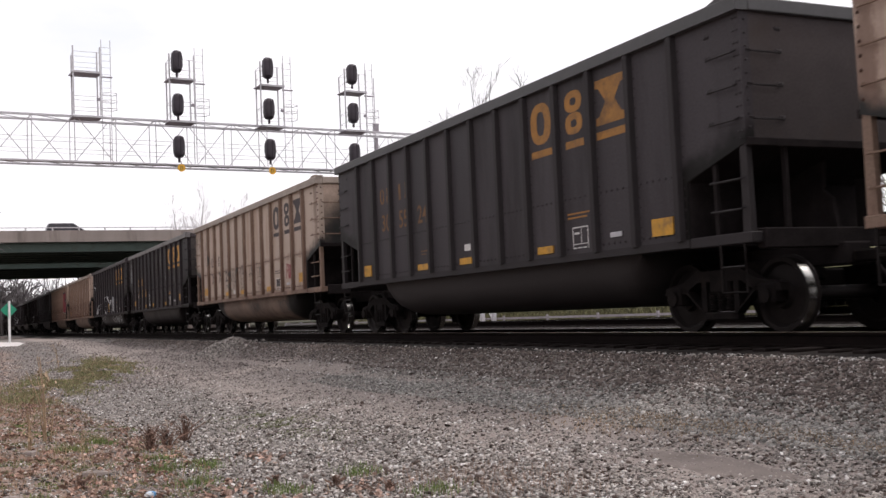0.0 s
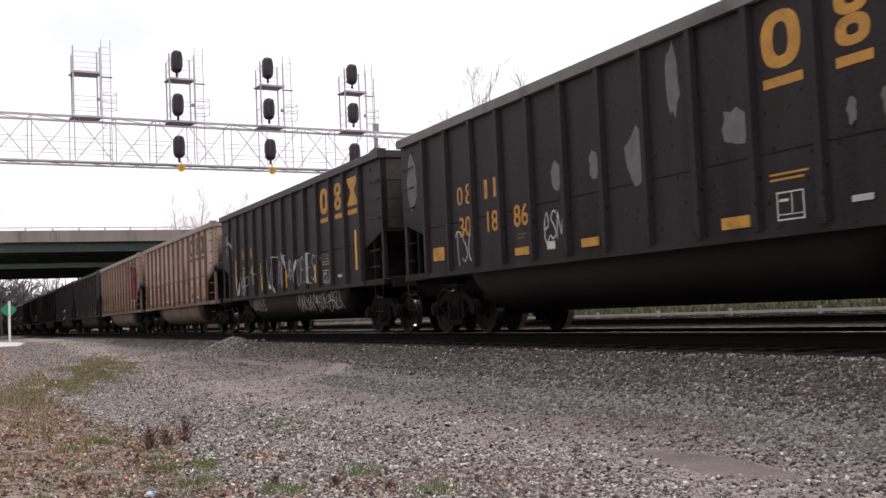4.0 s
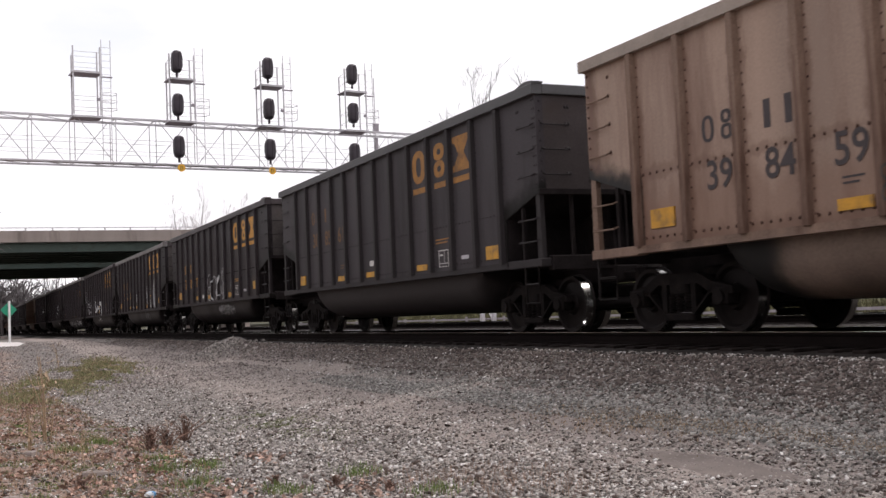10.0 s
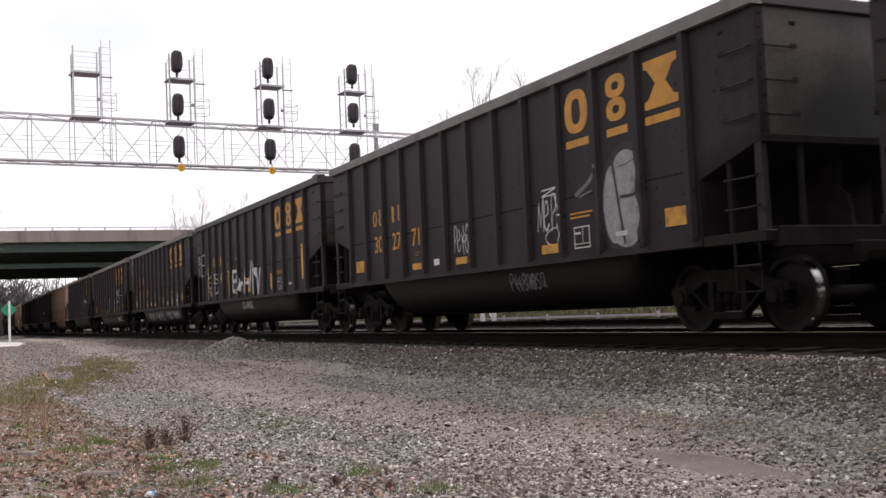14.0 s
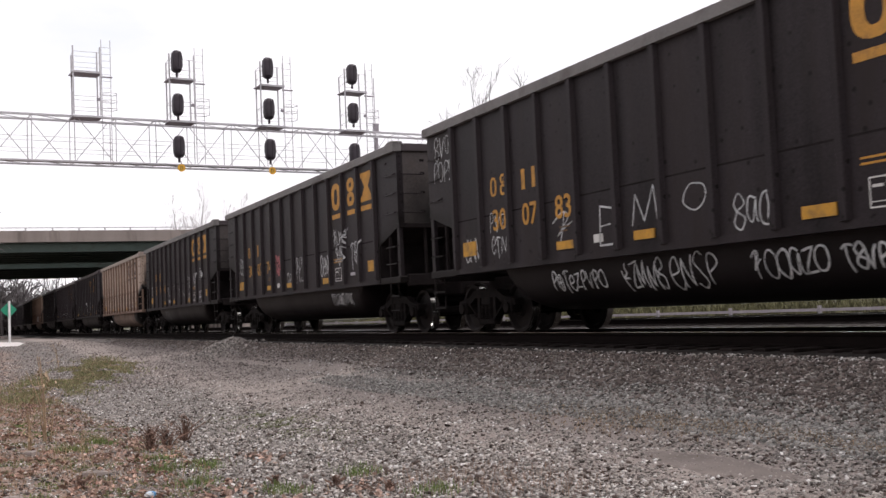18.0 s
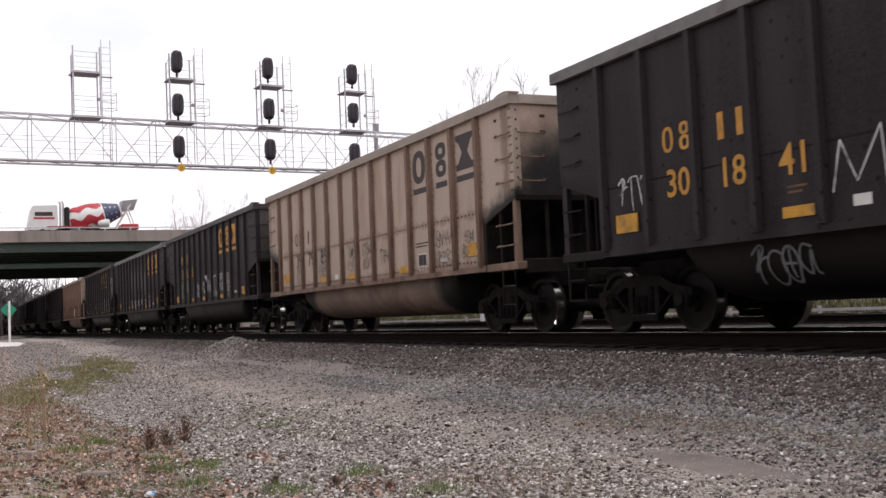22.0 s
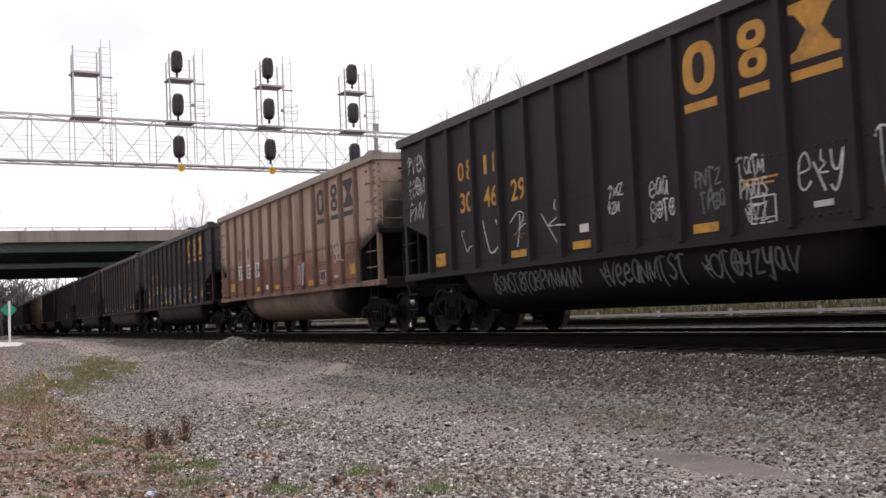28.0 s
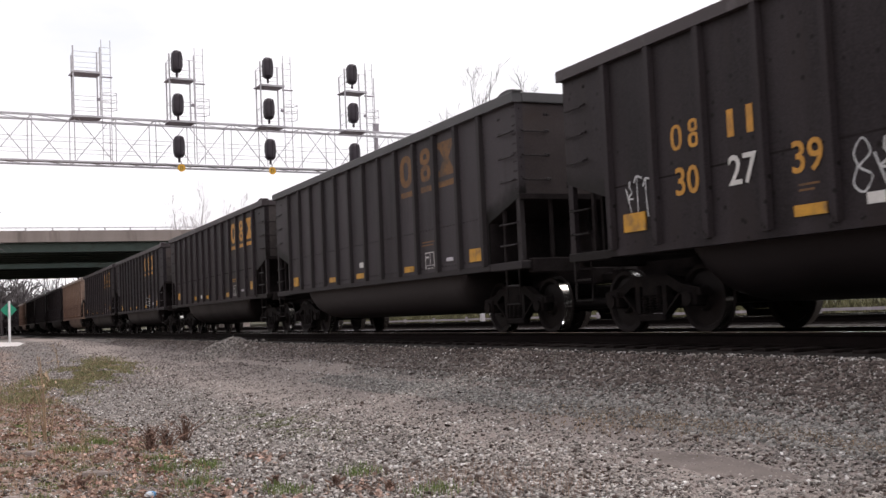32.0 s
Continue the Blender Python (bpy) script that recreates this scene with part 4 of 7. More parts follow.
    if riveted:
        for sx, sm in ((0, None), (1, flip)):
            part("seam_strip", Geo().box(RIBS[0], RIBS[-1], -SIDE - 0.0022, -SIDE + 0.001, 2.07 if kind is LONG else 1.96, 2.19 if kind is LONG else 2.08), body, car, "", False, sm)
        rv = rivet_mesh(M_RIVET if kind is LONG else rib, HALF, RIBS)
        tagged(part("rivets", rv, rib, car), "", "", "", "stuff")
    return car


# ---------------------------------------------------------------- lettering and spray paint
def plate(x0, x1, z0, z1):
    y = -SIDE - 0.004
    return Geo().box(x0, x1, y, y + 0.003, z0, z1)


def ring_shape(cx, cz, w, h, t, a0, a1):
    """A flat band bent along an oval."""
    y, n = -SIDE - 0.004, 22
    v = []
    for i in range(n + 1):
        a = a0 + (a1 - a0) * i / n
        c, d = math.cos(a), math.sin(a)
        c, d = math.copysign(abs(c) ** 0.8, c), math.copysign(abs(d) ** 0.8, d)
        v += [(cx + w / 2 * c, y, cz + h / 2 * d), (cx + (w / 2 - t) * c, y, cz + (h / 2 - t * 0.7) * d)]
    return Geo().add(v, [(2 * i, 2 * i + 2, 2 * i + 3, 2 * i + 1) for i in range(n)])


def slab(g, x0, x1, z0, z1):
    b = plate(x0, x1, z0, z1)
    return g.add(b.v, b.f)


def emblem(car, centres, material):
    """Three bold underlined shapes high on the side, one to a bay: a thick oval ring, two stacked rings, a bow tie."""
    zb, zt = 2.97, 3.62
    zc, h = (zb + zt) / 2, zt - zb
    c = centres[0]
    part("emblem", ring_shape(c, zc, 0.62, h, 0.19, 0.0, 2 * math.pi), material, car)
    c = centres[1]
    y = -SIDE - 0.004
    for dz in (0.252 * h, -0.252 * h):
        part("emblem", ring_shape(c, zc + dz, 0.47, h * 0.5, 0.15, 0.0, 2 * math.pi), material, car)
    c = centres[2]
    y = -SIDE - 0.004
    g = Geo()
    out = [(-0.36, 0.5), (0.36, 0.5), (0.36, 0.34), (0.27, 0.3), (0.11, 0.0), (0.27, -0.3), (0.36, -0.34), (0.36, -0.5), (-0.36, -0.5), (-0.36, -0.34), (-0.27, -0.3), (-0.11, 0.0), (-0.27, 0.3), (-0.36, 0.34)]
    g.add([(c + a, y, zc + b * h) for a, b in out], [(0, 1, 2, 13), (13, 2, 3, 12), (12, 3, 4, 11), (11, 4, 5, 10), (10, 5, 6, 9), (9, 6, 7, 8)])
    part("emblem", g, material, car)
    for k, w in enumerate((0.31, 0.25, 0.37)):
        part("emblem_bar", plate(centres[k] - w, centres[k] + w, 2.77, 2.88), material, car)


def reporting_marks(car, bays, z, digits, material, alt=None, boxed=False):
    """Plain blocks for the owner's marks, and the car's number in three pairs, one to a bay."""
    zm = z + 0.5
    for k, bx in enumerate(bays[:2]):
        for off in (-0.17, 0.17):
            if off < 0 and k == 0:
                mark = ring_shape(bx + off, zm + 0.18, 0.23, 0.33, 0.06, 0.0, 2 * math.pi)
            elif k == 0:
                mark, upper = ring_shape(bx + off, zm + 0.1, 0.21, 0.19, 0.06, 0.0, 2 * math.pi), ring_shape(bx + off, zm + 0.282, 0.19, 0.168, 0.06, 0.0, 2 * math.pi)
                mark.add(upper.v, upper.f)
            else:
                mark = plate(bx + off - 0.055, bx + off + 0.055, zm + 0.015, zm + 0.345)
            part("owner_mark", mark, material, car)
    for i, pair in enumerate(digits.split()):
        use = alt[i] if alt and alt[i] else material
        zz = z - 0.06
        if boxed:
            part("number_panel", Geo().box(bays[i] - 0.33, bays[i] + 0.33, -SIDE - 0.02, -SIDE - 0.001, zz - 0.04, zz + 0.4), M_WHITEP, car, "white number panel")
        part("number", text_mesh(pair, 0.5, use), use, car, "", False, pose(bays[i], -SIDE - (0.023 if boxed else 0.008), zz, 90, 0, 0))


def fine_print(car, x, z, rows, material, w=0.5):
    """Small print as plain bars."""
    for i in range(rows):
        part("small_print", plate(x - w / 2, x + w / 2 - 0.07 * (i % 2), z - 0.06 * i, z - 0.06 * i + 0.024), material, car)


def stencil_box(car, x, z, filled):
    g = Geo()
    w, h, b = 0.21, 0.16, 0.016
    slab(slab(slab(slab(g, x - w, x + w, z - h, z - h + b), x - w, x + w, z + h - b, z + h), x - w, x - w + b, z - h + b, z + h - b), x + w - b, x + w, z - h + b, z + h - b)
    slab(slab(g, x + 0.02, x + 0.03, z - h + b + 0.06, z + h - b), x - w + b, x + w - b, z - h + 0.06, z - h + 0.07)
    part("stencil_box", g, M_WHITEP, car, "white outlined stencil box")
    if filled:
        part("stencil_panel", plate(x - w + 0.03, x + w - 0.03, z - h + 0.085, z + h - 0.03), M_INK, car)
    else:
        part("small_print", plate(x - w + 0.04, x - 0.03, z + 0.05, z + 0.08), M_WHITEP, car)


def yellow_marks(car, HALF, spots):
    for x, z, w, h in spots:
        part("reflector", Geo().box(x - HALF - w / 2, x - HALF + w / 2, -SIDE - 0.021, -SIDE - 0.001, z - h / 2, z + h / 2), M_REFLECT, car, "yellow reflective patch")


def skin(x, RIBS, z=2.0):
    """The painted surface's y at x: over a rib it stands proud."""
    d = min(abs(x - r) for r in RIBS)
    if z < SILL + 0.06 or d >= 0.09:
        return -SIDE - 0.004
    return -SIDE - 0.081 if d <= 0.062 else -SIDE - 0.004 - 0.077 * (0.09 - d) / 0.028


def stroke(g, pts, w, y_of):
    """A flat painted line of width w through points (x, z), cut fine enough to follow the ribs."""
    fine = []
    for (xa, za), (xb, zb) in zip(pts, pts[1:]):
        n = max(1, int(math.hypot(xb - xa, zb - za) / 0.03))
        fine += [(xa + (xb - xa) * i / n, za + (zb - za) * i / n) for i in range(n)]
    fine.append(pts[-1])
    n, v = len(fine), []
    for i, (x, z) in enumerate(fine):
        a, b = fine[max(i - 1, 0)], fine[min(i + 1, n - 1)]
        d = math.hypot(b[0] - a[0], b[1] - a[1]) or 1
        nx, nz = -(b[1] - a[1]) / d * w / 2, (b[0] - a[0]) / d * w / 2
        v += [(x + nx, y_of(x + nx, z + nz), z + nz), (x - nx, y_of(x - nx, z - nz), z - nz)]
    g.add(v, [(2 * i, 2 * i + 1, 2 * i + 3, 2 * i + 2) for i in range(n - 1)])


def spline(key, n=6):
    """Points along a smooth curve through the key points."""
    out = []
    for i in range(len(key) - 1):
        p0, p1, p2, p3 = key[max(i - 1, 0)], key[i], key[i + 1], key[min(i + 2, len(key) - 1)]
        for q in range(n):
            t = q / n
            out.append(tuple(0.5 * (2 * b + (c - a) * t + (2 * a - 5 * b + 4 * c - d) * t * t + (3 * b - a - 3 * c + d) * t ** 3) for a, b, c, d in zip(p0, p1, p2, p3)))
    return out + [key[-1]]


TUB_SKIN = [(SILL - (SILL - 0.36) * math.sin(math.pi * i / 48) ** 0.75, -1.36 * max(0.0, math.cos(math.pi * i / 48)) ** 0.55) for i in range(25)]


def tub_y(z):
    for (za, ya), (zb, yb) in zip(TUB_SKIN, TUB_SKIN[1:]):
        if zb <= z <= za:
            return ya + (yb - ya) * (za - z) / max(1e-6, za - zb) - 0.012
    return -1.38


def oval(cx, cz, rx, rz, a0=1.2, turns=1.05):
    return [(cx + rx * math.cos(a0 + 6.283 * turns * q / 9), cz + rz * math.sin(a0 + 6.283 * turns * q / 9)) for q in range(10)]


# sprayed strokes in a unit box; s: drawn as a curve, l: drawn with corners
GLYPHS = {
    "E": [("l", [(0.85, 0.95), (0.1, 1.0), (0.15, 0.0), (0.95, 0.02)]), ("l", [(0.15, 0.5), (0.75, 0.55)])],
    "M": [("l", [(0.0, 0.0), (0.15, 0.85), (0.45, 0.1), (0.9, 1.0), (0.95, 0.0)])],
    "O": [("s", oval(0.5, 0.5, 0.5, 0.5))],
    "L": [("s", [(0.25, 1.0), (0.05, 0.9), (0.4, 0.05), (0.6, 0.25), (0.98, 0.2)])],
    "U": [("s", [(0.0, 1.0), (0.1, 0.5), (0.35, 0.0), (0.8, 0.15), (0.85, 0.6), (0.7, 0.95)])],
    "R": [("s", [(0.3, 0.0), (0.45, 0.55), (0.5, 0.95)]), ("s", [(0.0, 0.75), (0.45, 1.0), (0.7, 0.85), (0.35, 0.5), (0.2, 0.35), (0.6, 0.6), (0.98, 0.7)])],
    "K": [("l", [(0.1, 0.75), (0.7, 0.0)]), ("l", [(0.6, 1.0), (0.55, 0.8), (0.8, 0.65), (0.3, 0.45), (0.98, 0.42)])],
    "N": [("l", [(0.0, 0.0), (0.1, 0.9), (0.75, 0.1), (0.95, 1.0)])],
    "F": [("l", [(0.9, 1.0), (0.2, 0.92), (0.1, 0.0)]), ("l", [(0.15, 0.5), (0.7, 0.55)])],
    "S": [("s", [(0.9, 0.9), (0.5, 1.0), (0.15, 0.75), (0.6, 0.5), (0.85, 0.2), (0.4, 0.0), (0.05, 0.15)])],
    "W": [("l", [(0.0, 0.95), (0.15, 0.05), (0.5, 0.75), (0.7, 0.0), (1.0, 1.0)])],
    "V": [("l", [(0.0, 1.0), (0.4, 0.0), (0.75, 0.7), (1.0, 0.95)])],
    "e": [("s", [(0.1, 0.4), (0.8, 0.55), (0.6, 0.9), (0.2, 0.7), (0.15, 0.2), (0.5, 0.0), (0.95, 0.2)])],
    "y": [("s", [(0.1, 0.95), (0.2, 0.5), (0.6, 0.45), (0.85, 0.95), (0.7, 0.3), (0.4, -0.1), (0.1, 0.05)])],
    "p": [("s", [(0.2, 0.0), (0.25, 0.95), (0.7, 1.0), (0.9, 0.7), (0.3, 0.45)])],
    "a": [("s", [(0.85, 0.85), (0.3, 0.95), (0.1, 0.4), (0.5, 0.1), (0.8, 0.8), (0.8, 0.2), (1.0, 0.05)])],
    "q": [("s", oval(0.5, 0.5, 0.48, 0.45)), ("l", [(0.5, 0.15), (0.5, 0.85)]), ("l", [(0.15, 0.5), (0.85, 0.5)])],
    "z": [("l", [(0.05, 0.9), (0.9, 1.0), (0.1, 0.05), (0.98, 0.1)])],
    "b": [("s", [(0.3, 0.5), (0.1, 0.8), (0.5, 1.05), (0.9, 0.75), (0.4, 0.5), (0.95, 0.3), (0.6, -0.05), (0.1, 0.15), (0.3, 0.5)])],
    "g": [("s", [(0.9, 0.05), (0.3, 0.15), (0.05, 0.5), (0.35, 0.95), (0.6, 0.9), (0.95, 0.45), (0.95, 0.1)]), ("l", [(0.45, 0.6), (0.47, 0.7)]), ("l", [(0.6, 0.5), (0.58, 0.62)])],
    "T": [("s", [(0.0, 0.8), (0.3, 1.0), (0.95, 0.95)]), ("l", [(0.35, 1.0), (0.4, 0.3), (0.55, -0.2)])],
    ">": [("l", [(0.0, 0.5), (0.95, 0.5)]), ("l", [(0.6, 0.85), (1.0, 0.5), (0.7, 0.1)])],
}


def scrawl(car, kind, seed, x0, x1, z0, z1, material, w, on_tub, letters=""):
    """Sprayed strokes that fill a box on the side: the given letters, or loose loops and hooks that spell nothing."""
    HALF, RIBS = kind
    rng = random.Random(seed)
    x0, x1 = x0 - HALF, x1 - HALF
    tall = z1 - z0
    if not letters:
        lines = max(1, round(tall / (0.62 * (x1 - x0))))
        if lines > 1:
            for k in range(lines):
                scrawl(car, kind, seed * 7 + k, x0 + HALF + rng.uniform(-0.06, 0.06), x1 + HALF + rng.uniform(-0.1, 0.06), z1 - tall * (k + 0.88) / lines, z1 - tall * k / lines, material, w * 0.85, on_tub)
            return
        count = max(3, round((x1 - x0) / max(0.13, 0.55 * tall)))
        letters = [rng.choice("MNVeyapzbKTOqS" if k else "KRpTbe") for k in range(count)]
    step = (x1 - x0) / len(letters)
    for i, form in enumerate(letters):
        u = rng.uniform
        a, wide = x0 + (i + u(-0.08, 0.05)) * step, step * u(0.88, 1.08)
        low, high = z0 + tall * u(-0.04, 0.12), z0 + tall * u(0.86, 1.04)
        slant = u(-0.05, 0.14) * wide
        lift = 0.001 * (i % 6)
        g = Geo()
        for kind_of, key in GLYPHS[form]:
            pts = [(a + wide * (q + u(-0.03, 0.03)) + slant * v, low + (high - low) * (v + u(-0.03, 0.03))) for q, v in key]
            stroke(g, spline(pts) if kind_of == "s" else pts, w * u(0.8, 1.25), (lambda x, z: tub_y(z) - lift) if on_tub else (lambda x, z: skin(x, RIBS, z) - lift))
        part("graffiti", g, material, car, "scrawled spray-paint graffiti")


SPRAYS = {"W": (M_SPRAY, 0.024), "V": (M_SPRAY, 0.034), "G": (M_SPRAYG, 0.03), "K": (M_SPRAYK, 0.022), "P": (M_SPRAYP, 0.035), "Q": (M_SPRAYR, 0.045), "N": (M_SPRAYB, 0.04), "B": (M_SPRAY, 0.14)}


def tag_row(k, *rows):
    for i, (code, x0, x1, z0, z1, *letters) in enumerate(rows):
        material, w = SPRAYS[code[0]]
        scrawl(CARS[k], KINDS[k], k * 31 + i * 7 + 500, x0, x1, z0, z1, material, w, code.endswith("T"), "".join(letters))


def painted_blob(car, kind, lobes, material, lift, label):
    """A filled shape, the union of ovals (x, z, half width, half height), laid over sheet and ribs in narrow strips."""
    HALF, RIBS = kind
    g = Geo()
    step = 0.0125
    first, last = math.floor(min(x - a for x, z, a, b in lobes) / step), math.ceil(max(x + a for x, z, a, b in lobes) / step)

    def spans(x):
        rows = sorted((z - b * math.sqrt(1 - ((x - cx) / a) ** 2), z + b * math.sqrt(1 - ((x - cx) / a) ** 2)) for cx, z, a, b in lobes if abs(x - cx) < a)
        out = []
        for p, q in rows:
            if out and p <= out[-1][1]:
                out[-1][1] = max(out[-1][1], q)
            else:
                out.append([p, q])
        return out
    for i in range(first, last):
        xa, xb = i * step, (i + 1) * step
        ya, yb = skin(xa - HALF, RIBS) - lift, skin(xb - HALF, RIBS) - lift
        sa, sb = spans(xa), spans(xb)
        if len(sa) != len(sb):
            sa = sb = spans((xa + xb) / 2)
        for (p, q), (r, s) in zip(sa, sb):
            g.add([(xa - HALF, ya, p), (xb - HALF, yb, r), (xb - HALF, yb, s), (xa - HALF, ya, q)], [(0, 1, 2, 3)])
    part("graffiti", g, material, car, label)


def peeled(car, kind, spots, material):
    """Ragged bare patches where the paint has come off."""
    HALF, RIBS = kind
    rng = random.Random(3)
    for x, z, w, h in spots:
        n = 14
        g = Geo()
        ring = [(x - HALF + w / 2 * math.cos(6.283 * i / n) * rng.uniform(0.6, 1.1), -SIDE - 0.004, z + h / 2 * math.sin(6.283 * i / n) * rng.uniform(0.7, 1.1)) for i in range(n)]
        part("bare_patch", g.add(ring, [tuple(range(n))]), material, car, "pale patch of peeled paint")


M_TANRUST = mat("rust_run_car_paint", (0.38, 0.275, 0.215), 0.62, 0.0, 0.2, 1.0, 30, 0.08, ((0.19, 0.105, 0.073), 0.36, 0.8), None, True, 0.35)
low_rust(M_TANRUST, 2.15, (0.2, 0.078, 0.044), 0.9)
low_rust(M_TANBROWN, 1.95, (0.2, 0.115, 0.082), 0.55)
low_rust(M_TAN, 1.95, (0.2, 0.105, 0.07), 0.65)
for m_wall, amount in ((M_TANRUST, 0.75), (M_TANBROWN, 0.6), (M_TAN, 0.7), (M_TANPALE, 0.6)):
    rib_rust(m_wall, LONG[1][0], 1.033, (0.13, 0.067, 0.046), amount)
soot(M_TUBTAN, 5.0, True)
for m_wall, half in ((M_TANRUST, 7.42), (M_TAN, 7.42), (M_TANPALE, 7.42), (M_TANBROWN, 7.42), (M_GREY, 7.1), (M_BLACK, 7.42)):
    soot(m_wall, half, True)
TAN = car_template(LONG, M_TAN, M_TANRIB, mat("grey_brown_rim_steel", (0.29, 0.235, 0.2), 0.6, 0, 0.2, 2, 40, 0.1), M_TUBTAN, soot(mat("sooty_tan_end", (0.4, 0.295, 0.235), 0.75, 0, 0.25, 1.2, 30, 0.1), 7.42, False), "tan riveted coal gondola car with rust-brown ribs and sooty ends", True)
M_RIMB = mat("dusty_black_rim", (0.032, 0.0275, 0.029), 0.55, 0, 0.25, 2, 40, 0.1, ((0.08, 0.076, 0.076), 0.15, 3))
# black belly, likewise darkened below the side paint for underside shade
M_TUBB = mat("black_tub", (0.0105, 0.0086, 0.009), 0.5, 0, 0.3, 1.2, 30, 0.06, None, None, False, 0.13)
# end sheets: stronger light on them put into a paler base, under real soot
M_ENDB = soot(mat("lit_black_end", (0.062, 0.052, 0.05), 0.55, 0, 0.4, 1.2, 30, 0.1, ((0.085, 0.064, 0.056), 0.3, 1), None, False, 0.3), 7.42, False, 0.75)
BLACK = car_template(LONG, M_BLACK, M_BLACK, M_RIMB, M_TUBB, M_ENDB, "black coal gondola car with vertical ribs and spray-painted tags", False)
GREY = car_template(SHORT, M_GREY, mat("dark_rib_paint", (0.019, 0.0175, 0.0185), 0.65, 0, 0.25, 2, 40, 0.1, None, None, False, 0.3), mat("dusty_grey_rim", (0.06, 0.057, 0.06), 0.6, 0, 0.2, 2, 40, 0.1), mat("grey_black_tub", (0.02, 0.018, 0.018), 0.65, 0, 0.3, 1.2, 30, 0.06, None, None, False, 0.35), mat("dark_grey_end", (0.045, 0.038, 0.038), 0.75, 0, 0.3, 1.2, 30, 0.1, ((0.045, 0.035, 0.03), 0.3, 1), None, False, 0.3), "faded charcoal-grey coal gondola car with dark ribs", True)
DARK = car_template(SHORT, mat("worn_black_car_paint", (0.026, 0.0228, 0.0262), 0.52, 0.0, 0.4, 1.1, 30, 0.1, ((0.017, 0.0142, 0.0148), 0.3, 0.9), None, True, 0.12), mat("black_rib_paint", (0.016, 0.0142, 0.0155), 0.65, 0, 0.25, 2, 40, 0.1, None, None, False, 0.3), M_RIMB, M_TUBB, M_ENDB, "worn black riveted coal gondola car with faded yellow marks", True)
TEMPLATES = {"t": TAN, "b": BLACK, "g": GREY, "d": DARK}
# paint, shift of the trailing corner, number; cars are counted from the head of what is seen
PLAN = {-6: ("t", 0.1, ""), -5: ("g", 0.37, "30 55 24"), -4: ("t", 0.14, "39 78 25"), -3: ("b", -0.12, "30 18 86"), -2: ("b", 0.05, "39 42 12"), -1: ("t", 0.11, "39 70 84"),
        0: ("t", -0.09, "39 84 59"), 1: ("g", 0.42, "30 85 61"), 2: ("b", 0.21, "30 09 77"), 3: ("b", -0.12, "30 27 71"), 4: ("b", 0.2, "39 42 76"), 5: ("b", 0.23, "30 07 83"),
        6: ("b", -0.02, "30 07 74"), 7: ("b", -0.48, "30 18 41"), 8: ("t", -0.58, "39 79 89"), 9: ("d", -0.07, "30 50 52"), 10: ("b", -0.05, ""), 11: ("d", 0.46, "30 46 29"),
        12: ("t", 0.36, "39 83 84"), 13: ("b", 0.28, "30 27 39"), 14: ("g", 0.77, ""), 15: ("b", 0.9, ""), 16: ("d", 1.0, ""), 17: ("b", 0.9, ""), 18: ("t", 0.9, ""), 19: ("b", 0.9, ""),
        20: ("d", 1.0, ""), 21: ("b", 0.9, ""), 22: ("t", 0.9, ""), 23: ("b", 0.9, ""), 24: ("b", 0.9, ""), 25: ("d", 1.0, ""), 26: ("b", 0.9, "")}
KINDS = {k: (SHORT if row[0] in "gd" else LONG) for k, row in PLAN.items()}


def travel(t):
    """How far the train has come at t seconds, in metres."""
    u = t - 16.0
    return 9.4005 * u + 0.0097 * u * u + 0.0000929 * u ** 3


def car_at(k, t):
    """Centre of car k along the track."""
    return 43.26 + PLAN[k][1] - k * PITCH + KINDS[k][0] + travel(t)


CARS = {}
used = set()
for k in sorted(PLAN):
    paint = PLAN[k][0]
    CARS[k] = copy_thing(TEMPLATES[paint], Matrix.Identity(4)) if paint in used else None
    used.add(paint)
for k in sorted(PLAN):
    if CARS[k] is None:
        CARS[k] = TEMPLATES[PLAN[k][0]]
M_DIGITY = mat("lemon_yellow_stencil_paint", (0.5, 0.36, 0.06), 0.65, 0, 0.2, 5, 40, 0.03)
M_GOLDFADE = mat("faded_gold_paint", (0.16, 0.075, 0.022), 0.7, 0, 0.3, 5, 40, 0.03, ((0.05, 0.035, 0.025), 0.4, 3))
M_GOLDDULL = mat("dull_orange_gold_paint", (0.3, 0.135, 0.026), 0.68, 0, 0.25, 5, 40, 0.03, ((0.12, 0.06, 0.025), 0.3, 3))
# worn pale rim; the light on its top edge is painted in as well
M_RIMWORN = mat("worn_lit_rim", (0.15, 0.138, 0.136), 0.6, 0, 0.25, 2, 40, 0.1, ((0.07, 0.055, 0.05), 0.3, 1.5))


def repaint(k, prefixes, material):
    """Gives a car's own paint to some of its parts, whose meshes other cars share."""
    for c in CARS[k].children:
        if c.name.split(".")[0] in prefixes:
            c.material_slots[0].link = "OBJECT"
            c.material_slots[0].material = material


for k in (-4, 8):
    repaint(k, ("side_wall", "seam_strip", "corner_angle"), M_TANPALE)
for k in (0, 18, 22):
    repaint(k, ("side_wall", "seam_strip", "corner_angle"), M_TANBROWN)
repaint(12, ("side_wall", "seam_strip", "corner_angle"), M_TANRUST)
for k in (-3, 3, 5, 6, 7, 10):
    repaint(k, ("top_rim", "rim_corner_cap"), M_RIMWORN)
CARS[0]["label"] = "brown-tan coal gondola car with a big red sprayed bubble shape"
CARS[12]["label"] = "tan coal gondola car with rusted lower panels and white number boxes"
CARS[-3]["label"] = "black coal gondola car with pale peeling paint patches"
for k in (-2, 4):
    CARS[k]["label"] = "black coal gondola car with tall yellow strips and white graffiti"
